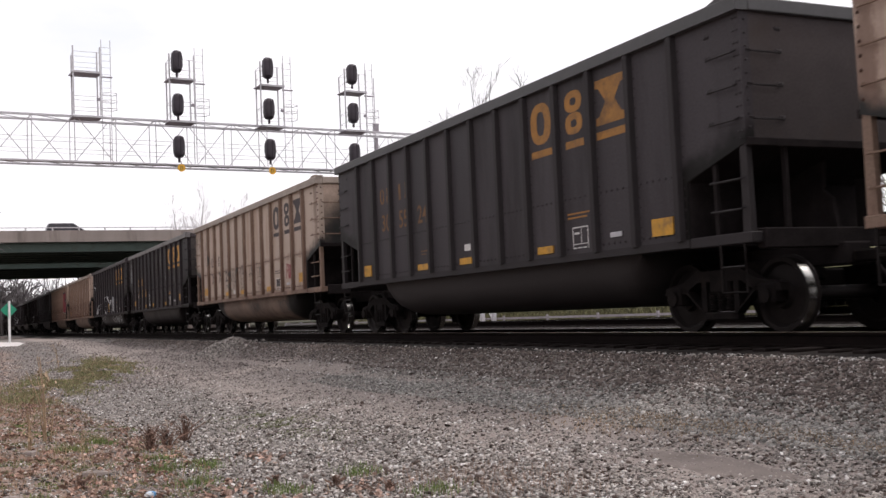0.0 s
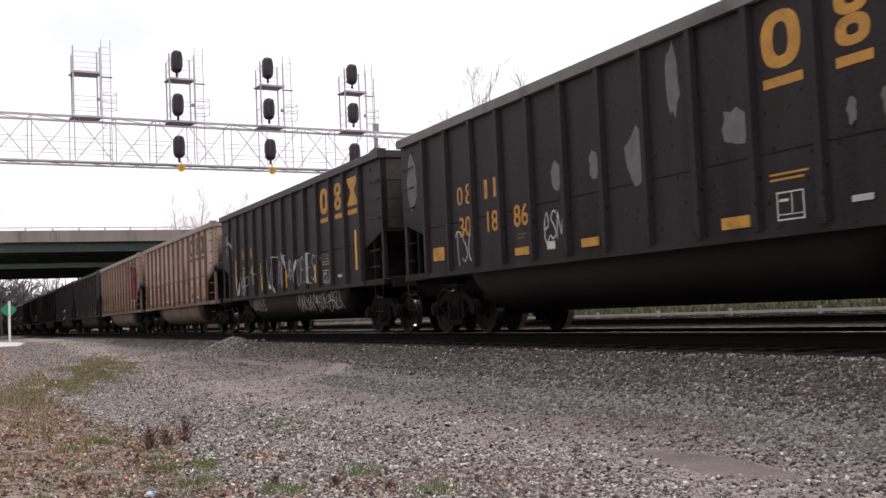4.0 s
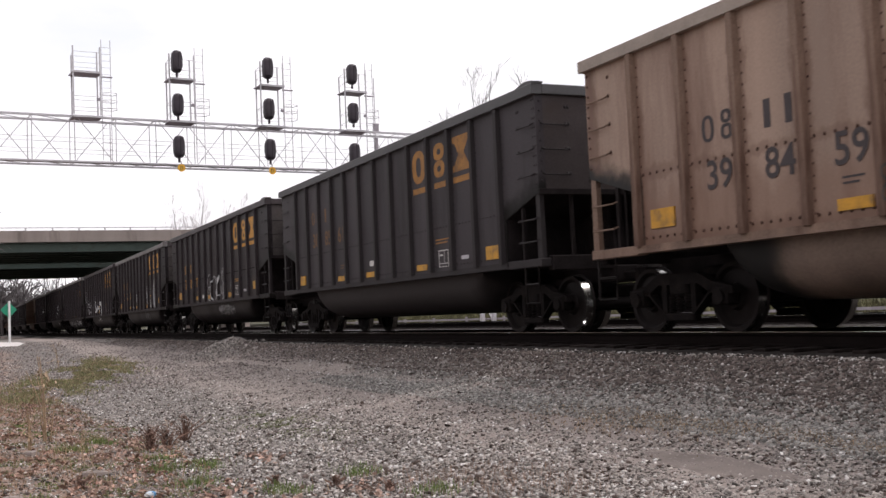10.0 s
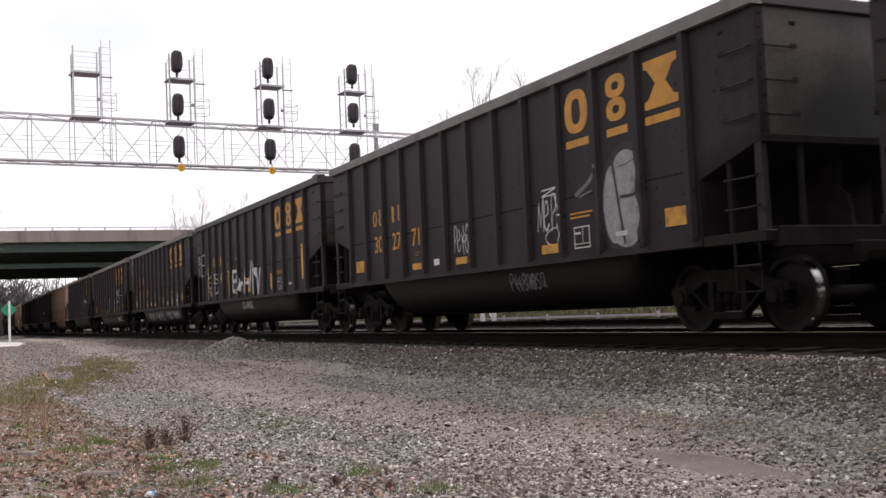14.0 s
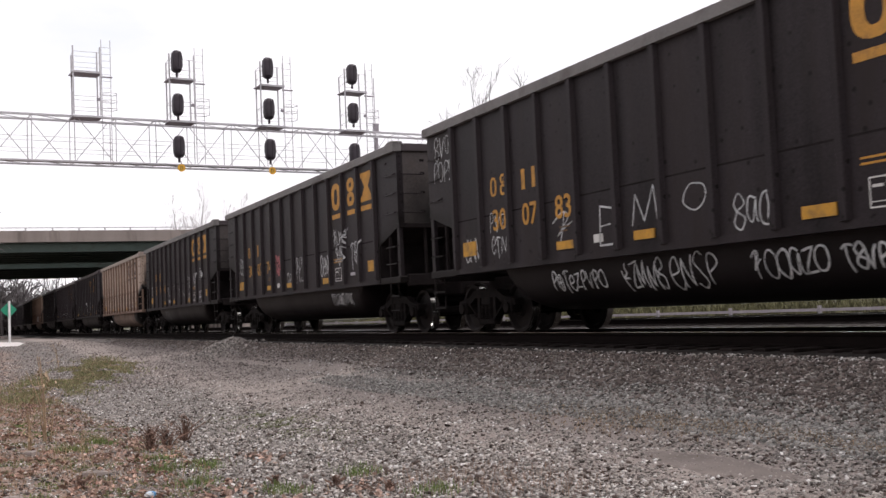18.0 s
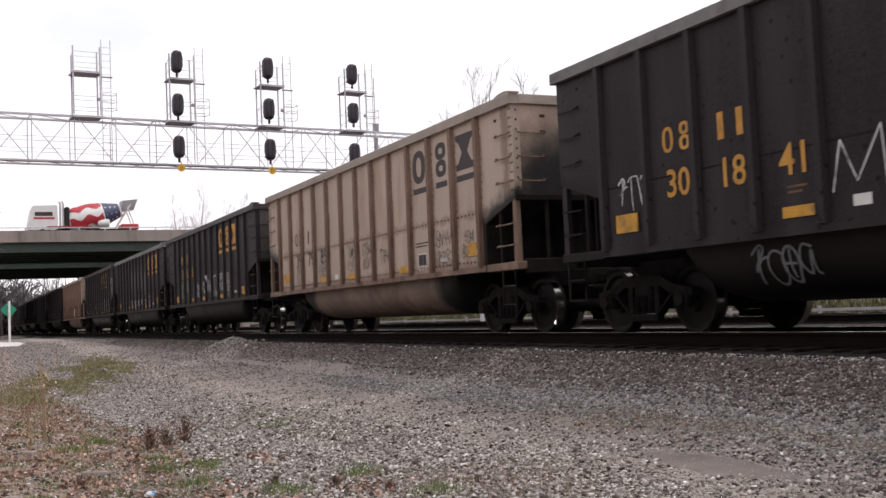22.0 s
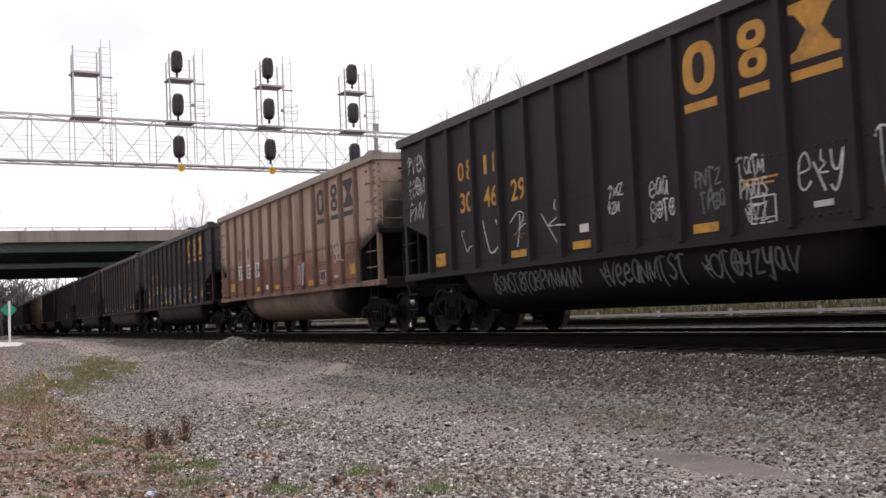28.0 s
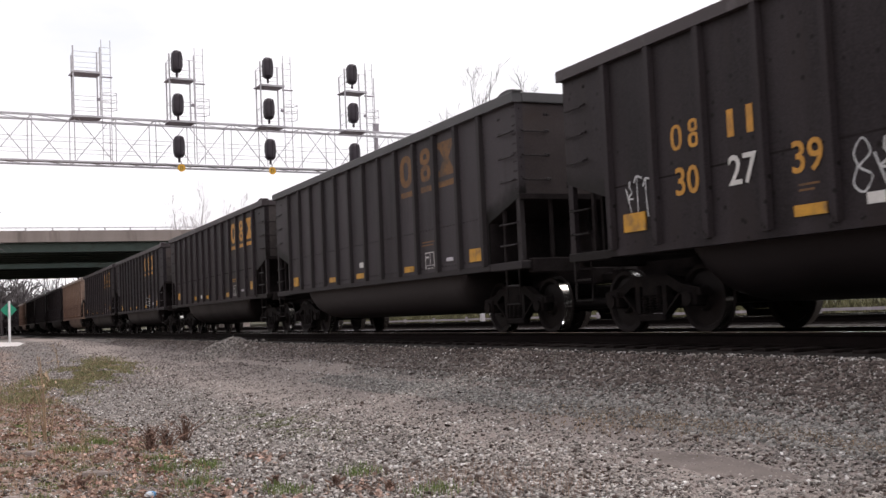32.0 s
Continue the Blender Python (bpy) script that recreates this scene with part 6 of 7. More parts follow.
def mixer_truck():
    """A front-discharge concrete mixer that faces +y."""
    tk = thing("mixer_truck", "white concrete mixer truck with a red and white striped drum", "truck")
    part("chassis", Geo().box(-0.45, 0.45, -4.6, 4.4, 0.75, 1.05, 0.03), M_TYRE, tk)
    hood = [(-4.8, 0.9), (-4.75, 1.5), (-4.5, 2.75), (-4.35, 3.0), (-2.35, 3.05), (-2.3, 0.9)]
    part("engine_housing", Geo().prism(hood, "x", -1.15, 1.15), M_TRUCKWHITE, tk, "white rear engine housing")
    for k, (y0, y1, z0, z1, c) in enumerate(((-4.2, -2.75, 2.1, 2.45, M_INK), (-4.3, -2.6, 1.82, 2.0, M_TRUCKRED))):
        part("lettering_bar", Geo().box(1.152, 1.16, y0, y1, z0, z1), c, tk, "painted bar of company lettering")
    for y in (-2.1, -1.85):
        part("exhaust_stack", Geo().tube([(0.8, y, 1.0), (0.8, y, 3.2), (0.8, y - 0.1, 3.4)], 0.09, 10), M_GALV, tk, "chrome exhaust stack", True)
    part("air_cleaner", Geo().box(0.4, 1.1, -1.75, -1.35, 1.2, 2.9, 0.08), M_TYRE, tk)
    # drum, leaning up to the front; built in turned bands so that the stripes are its own paint
    tilt = pose(0, 0.6, 1.35, 14, 0, 0)
    prof = [(-2.1, 0.35), (-1.85, 0.95), (-1.2, 1.2), (0.4, 1.22), (1.5, 0.95), (2.6, 0.62), (2.75, 0.6)]
    drum = part("drum", Geo().lathe(prof, "y", (0, 0, 0.75), 28), M_TRUCKWHITE, tk, "tilted mixing drum", True, tilt)

    def radius(s):
        for (a, ra), (b, rb) in zip(prof, prof[1:]):
            if a <= s <= b:
                return ra + (rb - ra) * (s - a) / (b - a)
        return 0.5
    for a0, a1 in ((-40, 0), (35, 75), (110, 150), (185, 225)):
        g = Geo()
        v = []
        n = 24
        for i in range(n + 1):
            s = -2.0 + 3.1 * i / n
            wave = 9 * math.sin(i * 0.55)
            for j in range(5):
                a = radians(a0 + wave + (a1 - a0) * j / 4)
                r = radius(s) + 0.012
                v.append((r * math.cos(a), s, 0.75 + r * math.sin(a)))
        g.add(v, [(i * 5 + j, i * 5 + j + 1, i * 5 + j + 6, i * 5 + j + 5) for i in range(n) for j in range(4)])
        part("stripe", g, M_TRUCKRED, drum, "wavy red stripe", True)
    part("front_band", Geo().lathe([(1.2, radius(1.2) + 0.012), (1.9, radius(1.9) + 0.014), (2.6, 0.634)], "y", (0, 0, 0.75), 28), M_TRUCKBLUE, drum, "dark blue band with pale spots", True)
    for i in range(6):
        for j in range(3):
            a, s = radians(-50 + 38 * i), 1.4 + 0.42 * j
            r = radius(s) + 0.03
            part("star_spot", Geo().box(-0.05, 0.05, -0.05, 0.05, -0.02, 0.02), M_WHITEP, drum, "", False, pose(r * math.cos(a), s, 0.75 + r * math.sin(a), 0, 90 - math.degrees(a), 0))
    part("hopper", Geo().loft([[(-0.5, 3.3, 2.6), (0.5, 3.3, 2.6), (0.5, 4.2, 2.75), (-0.5, 4.2, 2.75)], [(-0.8, 3.1, 3.5), (0.8, 3.1, 3.5), (0.8, 4.5, 3.65), (-0.8, 4.5, 3.65)]]), M_GALV, tk, "grey steel charging hopper")
    for x in (-0.7, 0.7):
        part("hopper_leg", Geo().tube([(x, 2.6, 1.0), (x, 3.9, 3.2)], 0.06, 6), M_TRUCKWHITE, tk)
        part("hopper_leg", Geo().tube([(x, 4.3, 1.0), (x, 3.6, 3.0)], 0.06, 6), M_TRUCKWHITE, tk)
        part("fender", Geo().box(x * 1.5 - 0.22, x * 1.5 + 0.22, -3.2, 0.5, 1.15, 1.22, 0.02), M_TRUCKRED, tk)
    part("cab", Geo().box(-1.15, 1.15, 3.0, 4.5, 0.9, 1.4, 0.08), M_TRUCKRED, tk, "low red cab")
    part("water_tank", Geo().lathe([(-0.5, 0.3), (-0.45, 0.36), (0.45, 0.36), (0.5, 0.3)], "y", (0.75, 1.5, 1.5), 16), M_TRUCKWHITE, tk, "", True)
    for s in (-1, 1):
        for y in (-3.6, -2.3, 0.2, 3.4):
            wheel_part(tk, s * 1.0, y, 0.5, 0.32)
    return tk


DRIVERS = {
    "suv": (road_car("suv", "dark grey suv driving over the overpass", M_CARDARK, 4.6, 1.5, True), 0.0, 9.64, 22.4, 0),
    "estate_car": (road_car("estate_car", "dark blue estate car driving over the overpass", M_CARDARK, 4.8, 1.62, True), 1.5, 8.94, 20.4, 0),
    "mixer_truck": (mixer_truck(), 22.0, 10.75, 13.4, 0),
    "sedan": (road_car("sedan", "silver sedan following the truck over the overpass", M_CARSILVER, 4.6, 1.5, False), 22.6, 6.4, 12.5, 0),
    "hatchback": (road_car("hatchback", "dark hatchback driving over the overpass", M_CARDARK, 4.2, 1.48, True), 23.6, 6.1, 11.3, 1),
    "compact_car": (road_car("compact_car", "silver compact car driving over the overpass", M_CARSILVER, 4.2, 1.42, False), 27.5, 15.0, 12.0, 1),
}


def driver_pose(name, t):
    ob, t0, y0, speed, lane = DRIVERS[name]
    return pose(LANE_X - 3.6 * lane, y0 + speed * (t - t0), ROAD_Z)


for name in DRIVERS:
    DRIVERS[name][0].matrix_basis = driver_pose(name, 0.0)

# road embankments that carry the overpasses on beyond the abutments
M_BANK = mat("rough_bank_grass", (0.13, 0.13, 0.06), 0.9, 0, 0.35, 0.7, 12, 0.3, ((0.2, 0.16, 0.1), 0.4, 0.5))
for k, (ya, yb) in enumerate(((62.0, 900.0), (-34.0, -900.0))):
    g = Geo().prism([(-84, -1.0), (-94.9, 7.9), (-145.5, 7.9), (-157, -1.0)], "y", ya, yb)
    emb = solid("embankment_%d" % (k + 1), g, M_BANK, "grassy road embankment beyond the overpass", "embankment", "", "structure")
    part("road_surface", Geo().box(-145, -95.4, min(ya, yb) + 0.02, max(ya, yb) - 0.02, 7.902, 8.13), M_ASPH, emb)


# ---------------------------------------------------------------- bare trees
def branch(g, p, d, length, r, depth, rng, spread, sides, rmin=0.008):
    """A limb that bends, tapers and forks."""
    pts, q = [p], p.copy()
    d = d.normalized()
    n = 3
    for i in range(n):
        d = (d + Vector((rng.uniform(-1, 1), rng.uniform(-1, 1), rng.uniform(-0.3, 0.7))) * 0.13).normalized()
        q = q + d * (length / n)
        pts.append(q.copy())
    g.tube(pts, r, sides, r * 0.55)
    if depth == 0:
        return
    kids = rng.choice((2, 2, 3, 3))
    for k in range(kids):
        t = rng.uniform(0.35, 1.0) if k else 1.0
        base = pts[min(n, int(t * n))]
        a = rng.uniform(0, 6.283)
        side = d.orthogonal().normalized()
        side = Matrix.Rotation(a, 3, d) @ side
        nd = (d * rng.uniform(0.7, 1.1) + side * spread * rng.uniform(0.6, 1.2)).normalized()
        branch(g, base, nd, length * rng.uniform(0.6, 0.85), max(r * 0.55, rmin), depth - 1, rng, spread, max(3, sides - 1), rmin)


def bare_tree(x, y, height, seed, stems=1, spread=0.42, material=None, label="bare leafless tree with fine upright twigs", lean=(0, 0), depth=3, twig=0.008):
    """Leaders that run up to the top with many fine upward twigs."""
    z = ground_z(x, y)
    rng = random.Random(seed)
    tr = thing("tree", label, "tree", "bare trees", "", pose(x, y, z))
    material = material or M_BARKP
    crown = Geo()
    for s in range(stems):
        a = rng.uniform(0, 6.283)
        tip = Vector((lean[0] + (math.cos(a) * height * 0.1 if stems > 1 else 0), lean[1] + (math.sin(a) * height * 0.1 if stems > 1 else 0), height * (1 if s == 0 else rng.uniform(0.8, 0.95))))
        pts = []
        for i in range(9):
            u = i / 8
            pts.append(Vector((tip.x * u ** 1.3 + rng.uniform(-0.012, 0.012) * height * u, tip.y * u ** 1.3 + rng.uniform(-0.012, 0.012) * height * u, tip.z * u - 0.3 * (1 - u))))
        r0 = height * 0.0085
        part("trunk", Geo().tube(pts, r0, 6, r0 * 0.1), material, tr, "", True)
        for k in range(16):
            u = rng.uniform(0.3, 0.97)
            i = min(7, int(u * 8))
            base = pts[i].lerp(pts[i + 1], u * 8 - i)
            a = rng.uniform(0, 6.283)
            d = Vector((math.cos(a) * spread * 1.3, math.sin(a) * spread * 1.3, 1.0))
            branch(crown, base, d, height * (0.05 + 0.12 * (1 - u)), max(twig * 1.3, r0 * 0.4 * (1.1 - u)), depth, rng, spread, 3, twig)
    part("crown", crown, material, tr, "open crown of thin bare twigs")
    return tr


M_TWIGDARK = mat("grey_twig_bark", (0.085, 0.07, 0.068), 0.95, 0, 0.3, 8, 60, 0.2)
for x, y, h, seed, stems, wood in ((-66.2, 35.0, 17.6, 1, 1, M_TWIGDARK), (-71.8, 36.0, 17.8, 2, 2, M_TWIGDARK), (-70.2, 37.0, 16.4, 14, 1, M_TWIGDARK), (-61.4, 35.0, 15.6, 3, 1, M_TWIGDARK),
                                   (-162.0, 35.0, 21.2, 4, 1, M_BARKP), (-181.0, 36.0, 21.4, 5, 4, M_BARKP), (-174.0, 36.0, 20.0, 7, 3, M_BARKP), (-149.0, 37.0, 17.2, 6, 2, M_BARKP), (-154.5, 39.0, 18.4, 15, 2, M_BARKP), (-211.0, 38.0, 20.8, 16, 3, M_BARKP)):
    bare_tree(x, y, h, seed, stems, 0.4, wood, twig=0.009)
bare_tree(-80.5, 0.2, 13.0, 8, 2, 0.8, M_BARKP, "bare leafless tree at the edge of the cutting", (-0.5, 0.4))
bare_tree(-77.0, -2.0, 13.5, 9, 2, 0.8, M_BARKP, "bare leafless tree at the edge of the cutting", (0.3, 0.6))


def far_woods(name, count, xr, yr, hr, seed, depth, label, wood, rmin):
    """A belt of bare woodland, too far and dense to count."""
    rng = random.Random(seed)
    g = Geo()
    for i in range(count):
        x, y = rng.uniform(*xr), rng.uniform(*yr)
        h = rng.uniform(*hr)
        p = Vector((x, y, ground_z(x, y) - 0.2))
        g.tube([p, p + Vector((rng.uniform(-0.4, 0.4), rng.uniform(-0.4, 0.4), h * 0.4))], h * 0.014, 4, h * 0.008)
        for k in range(4):
            d = Vector((rng.uniform(-0.5, 0.5), rng.uniform(-0.5, 0.5), 1.0))
            branch(g, p + Vector((0, 0, h * rng.uniform(0.1, 0.4))), d, h * 0.24, h * 0.01, depth, rng, 0.7, 3, rmin)
    return solid(name, g, wood, label, "woods", "", "stuff")


# twigs lighter than the ridge: distance haze put into their colour
far_woods("far_woods", 230, (-300, -165), (-14, 22), (6, 13), 21, 3, "belt of bare grey woodland beyond the overpass", mat("hazy_far_twigs", (0.095, 0.084, 0.086), 0.95, 0, 0.3, 1, 20, 0.1), 0.08)
far_woods("trackside_woods", 60, (-60, 25), (34, 62), (8, 14), 22, 3, "bare woodland beyond the far track", M_BARK, 0.03)


def roadside_rail():
    fe = thing("guard_rail", "low weathered grey guard rail beyond the far track", "guard rail")
    for i in range(22):
        x = -92.0 + 4.6 * i
        part("post", Geo().box(-0.06, 0.06, -0.05, 0.05, -0.3, 0.55, 0.01), M_GALVDARK, fe, "", False, pose(x, 27.0, ground_z(x, 27.0)))
    part("rail", Geo().box(-92.1, 8.0, 26.93, 26.945, -0.1, 0.0), M_GALVDARK, fe)
    return fe


roadside_rail()


# ---------------------------------------------------------------- loose stones
def scatter_stones(name, label, material, count, place, size, seed):
    """Many small broken stones as one mesh; place(rng) gives x, y or None."""
    rng = np.random.default_rng(seed)
    base = np.array([(x, y, z) for x in (-1, 1) for y in (-1, 1) for z in (-1, 1)]) * 0.72
    tri = np.array([(0, 1, 3), (0, 3, 2), (4, 6, 7), (4, 7, 5), (0, 4, 5), (0, 5, 1), (2, 3, 7), (2, 7, 6), (0, 2, 6), (0, 6, 4), (1, 5, 7), (1, 7, 3)])
    spots = []
    r2 = random.Random(seed)
    while len(spots) < count:
        q = place(r2)
        if q:
            spots.append((q[0], q[1], ground_z(q[0], q[1])))
    n = len(spots)
    centre = np.array(spots)
    s = rng.uniform(size[0], size[1], n) * np.where(rng.random(n) < 0.1, 1.5, 1.0)
    shape = base[None] * rng.uniform(0.45, 1.25, (n, 8, 3)) * np.stack([rng.uniform(0.7, 1.3, n), rng.uniform(0.6, 1.0, n), rng.uniform(0.26, 0.58, n)], 1)[:, None, :] * (s / 2)[:, None, None]
    a, b = rng.uniform(0, 6.283, n), rng.uniform(-0.8, 0.8, n)
    ca, sa, cb, sb = np.cos(a)[:, None], np.sin(a)[:, None], np.cos(b)[:, None], np.sin(b)[:, None]
    x, y, z = shape[..., 0], shape[..., 1], shape[..., 2]
    x, z = x * cb + z * sb, -x * sb + z * cb
    x, y = x * ca - y * sa, x * sa + y * ca
    v = np.stack([x, y, z], -1) + centre[:, None, :] + np.array([0, 0, 1.0]) * (s * 0.12)[:, None, None]
    f = (tri[None] + (np.arange(n) * 8)[:, None, None]).reshape(-1, 3)
    me = bpy.data.meshes.new(name)
    me.vertices.add(n * 8)
    me.vertices.foreach_set("co", v.reshape(-1).astype(np.float32))
    me.loops.add(len(f) * 3)
    me.loops.foreach_set("vertex_index", f.reshape(-1).astype(np.int32))
    me.polygons.add(len(f))
    me.polygons.foreach_set("loop_start", np.arange(0, len(f) * 3, 3, dtype=np.int32))
    me.update(calc_edges=True)
    me.materials.append(material)
    ob = new(name, me)
    return tagged(ob, label, "stones", "", "stuff")


def lane(x, y):
    """1 on the worn lane, 0 off it."""
    c = 5.9 + 0.2 * math.sin(x * 0.35) + 0.25 * smooth(-14, -24, x)
    wide = 1.0 + 0.25 * smooth(-14, -24, x)
    return smooth(1.35, 0.6, abs(y - c) / wide) * (0.6 + 0.4 * noise.noise((x * 0.7, y * 0.9, 2.0)))


def verge_edge(x):
    """Where the earthy verge gives way to the gravel."""
    return 2.05 - 0.15 * smooth(-13, -8, x) - 0.5 * smooth(-14, -22, x)


def anywhere(near, far, shoulder):
    def place(r):
        d = near * (far / near) ** r.random()
        a = radians(r.uniform(40, 92))
        x, y = -d * math.sin(a), d * math.cos(a)
        if shoulder:
            x = -near * (far / near) ** r.random()
            low = 7.05 + 0.4 * smooth(-11, -24, x)
            y = low + (8.14 - low) * r.random() ** 0.6
        if y > 8.35 or y < -1.0 or x < -62:
            return None
        if not shoulder and y < verge_edge(x) + 0.7 * noise.noise((x * 0.55, y * 0.9, 6.0)) and x > -26 and r.random() < 0.66:
            return None
        if not shoulder and noise.noise((x * 0.8, y * 1.1, 8.0)) + 0.5 * noise.noise((x * 2.1, y * 2.6, 8.0)) > 0.12 and r.random() < 0.45:
            return None
        if not shoulder and r.random() < lane(x, y) * 0.93:
            return None
        if ((x + 6.95) / 1.1) ** 2 + ((y - 5.55) / 0.34) ** 2 < 0.5 + 0.6 * noise.noise((x * 2.3, y * 4.0, 1.0)) + 0.3 * r.random():
            return None
        return x, y
    return place


scatter_stones("ballast_stones", "grey crushed ballast stones strewn beside the track", M_STONE, 112000, anywhere(5.5, 42.0, False), (0.013, 0.043), 11)
scatter_stones("shoulder_stones", "grey and brown ballast stones on the track shoulder", mat("brown_granite", (0.14, 0.113, 0.103), 0.9, 0, 0.25, 9, 60, 0.3, None, None, False, 0.3, 0.6), 24000, anywhere(3.5, 60.0, True), (0.028, 0.065), 12)
scatter_stones("lane_edge_stones", "neutral grey ballast stones at the foot of the shoulder", mat("neutral_granite", (0.28, 0.266, 0.25), 0.9, 0, 0.25, 9, 60, 0.3, None, None, False, 0.3, 0.65), 20000, lambda r: (-3.6 * (20 / 3.6) ** r.random(), 6.25 + 1.15 * r.random()), (0.022, 0.055), 18)
scatter_stones("brown_stones", "dark brown stones among the ballast", mat("dark_brown_stone", (0.085, 0.062, 0.054), 0.9, 0, 0.3, 9, 60, 0.3, None, None, False, 0.3, 0.6), 15000, anywhere(5.5, 40.0, False), (0.018, 0.055), 15)
scatter_stones("far_gravel", "grey gravel beside the far end of the lane", mat("far_gravel_stone", (0.24, 0.205, 0.192), 0.9, 0, 0.3, 9, 60, 0.3, None, None, False, 0.3, 0.7), 15000, lambda r: (-24 * (64 / 24) ** r.random(), r.choice((r.uniform(1.0, 4.4), r.uniform(1.0, 4.4), r.uniform(4.4, 7.2), r.uniform(7.2, 8.2)))), (0.03, 0.075), 16)
scatter_stones("pale_stones", "pale quartz stones among the ballast", mat("pale_quartz", (0.66, 0.63, 0.615), 0.8, 0, 0.15, 9, 60, 0.2, None, None, False, 0.4, 0.25), 9500, anywhere(5.5, 40.0, False), (0.014, 0.05), 13)
scatter_stones("stone_heap", "small heap of grey ballast stones beside the rail", M_STONE, 2200, lambda r: (-33.0 + r.gauss(0, 0.8), 7.6 + r.gauss(0, 0.4)), (0.04, 0.1), 17)
scatter_stones("fine_gravel", "fine grey gravel on the worn lane", mat("fine_gravel_stone", (0.3, 0.262, 0.248), 0.9, 0, 0.25, 9, 60, 0.3, None, None, False, 0.3, 0.45), 30000, lambda r: (-4.5 * (34 / 4.5) ** r.random(), r.uniform(4.3, 7.2)), (0.01, 0.026), 14)


# ---------------------------------------------------------------- weeds, grass and litter
def blades(name, label, category, material, count, place, height, width, seed, droop=0.5):
    """Thin curved blades as one mesh of kind stuff."""
    r = random.Random(seed)
    g = Geo()
    made = 0
    while made < count:
        q = place(r)
        if not q:
            continue
        x, y = q
        z = ground_z(x, y)
        h, w = r.uniform(*height), width * r.uniform(0.6, 1.3)
        a, b = r.uniform(0, 6.283), r.uniform(0, 6.283)
        dx, dy = math.cos(a) * h * droop * r.uniform(0.2, 1), math.sin(a) * h * droop * r.uniform(0.2, 1)
        wx, wy = math.cos(b) * w / 2, math.sin(b) * w / 2
        g.add([(x - wx, y - wy, z - 0.01), (x + wx, y + wy, z - 0.01), (x + dx * 0.35 + wx * 0.8, y + dy * 0.35 + wy * 0.8, z + h * 0.6), (x + dx * 0.35 - wx * 0.8, y + dy * 0.35 - wy * 0.8, z + h * 0.6), (x + dx, y + dy, z + h * r.uniform(0.75, 1))], [(0, 1, 2, 3), (3, 2, 4)])
        made += 1
    return solid(name, g, material, label, category, "", "stuff")


def patchy(cx, cy, rx, ry, cut, scale=1.1, seed=0.0):
    def place(r):
        x, y = cx + r.gauss(0, rx * 0.5), cy + r.gauss(0, ry * 0.5)
        if y > 5 or noise.noise((x * scale, y * scale * 1.4, seed)) < cut:
            return None
        return x, y
    return place


def bank(r):
    """Along the edge of the lane, from the near verge out to the marker sign."""
    u = min(1.04, r.random() ** 0.8)
    x, y = -23.5 - 13.0 * u + r.gauss(0, 2.0), 0.95 + 3.9 * u + r.gauss(0, 0.34)
    if noise.noise((x * 0.5, y * 1.3, 0.0)) + 0.6 * noise.noise((x * 1.3, y * 3.5, 0.0)) < -0.1:
        return None
    return x, y


def verge(cut, seed, scale=1.3):
    """On the earthy verge, in patches where the noise passes the cut."""
    def place(r):
        x = -7.2 * (23.0 / 7.2) ** r.random()
        y = r.uniform(0.03 * abs(x), verge_edge(x) + 0.25)
        if noise.noise((x * scale, y * scale * 1.5, seed)) + 0.5 * noise.noise((x * scale * 3, y * scale * 4, seed)) < cut:
            return None
        return x, y
    return place


def around(spots, spread):
    """In loose clumps round a few spots."""
    def place(r):
        x, y = r.choice(spots)
        return x + r.gauss(0, spread * 1.5), y + r.gauss(0, spread)
    return place


M_DEADGRASS = mat("dead_brown_grass", (0.31, 0.205, 0.152), 0.85, 0, 0.3, 3, 30, 0.1, None, None, False, 0.3, 0.5)
M_MOSS = mat("yellow_green_moss", (0.15, 0.168, 0.07), 0.85, 0, 0.3, 3, 30, 0.1, None, None, False, 0.3, 0.45)
TUFTS = [(-10.55, 1.81), (-10.48, 2.2), (-12.75, 1.19), (-9.11, 3.33), (-8.62, 2.48), (-7.67, 3.42), (-11.3, 1.9), (-14.6, 0.95), (-16.5, 0.9), (-9.6, 1.95), (-9.3, 0.6), (-13.4, 1.6)]
blades("bank_grass", "short green and yellowing grass on the near bank", "grass", M_GRASS, 19000, bank, (0.02, 0.1), 0.015, 31)
blades("dry_bank_grass", "short dry straw grass on the near bank", "grass", M_STRAW, 4500, bank, (0.03, 0.13), 0.012, 32, 1.0)
blades("brown_bank_grass", "dead brown grass on the near bank", "grass", M_DEADGRASS, 3600, lambda r: (-17.0 - 11 * r.random() + r.gauss(0, 1), 0.75 + 1.2 * r.random()), (0.015, 0.06), 0.012, 38, 1.2)
blades("verge_moss", "low yellow-green moss and weeds on the verge", "grass", M_MOSS, 13000, verge(0.1, 5.0, 1.9), (0.008, 0.03), 0.012, 33, 1.0)
blades("verge_dead_grass", "matted dead brown grass on the verge", "grass", M_DEADGRASS, 9000, verge(0.0, 7.0, 1.7), (0.006, 0.03), 0.009, 34, 1.6)
blades("verge_grass", "tufts of bright green grass among stones", "grass", mat("bright_green_grass", (0.15, 0.2, 0.065), 0.8, 0, 0.35, 3, 30, 0.1, None, None, False, 0.3, 0.4), 2600, around(TUFTS, 0.1), (0.025, 0.09), 0.008, 42)
blades("verge_straw", "dry straw and dead stems among stones", "grass", M_STRAW, 1400, patchy(-11.5, 0.9, 5.0, 1.8, -0.05, 1.6, 7.0), (0.04, 0.17), 0.006, 43, 0.9)
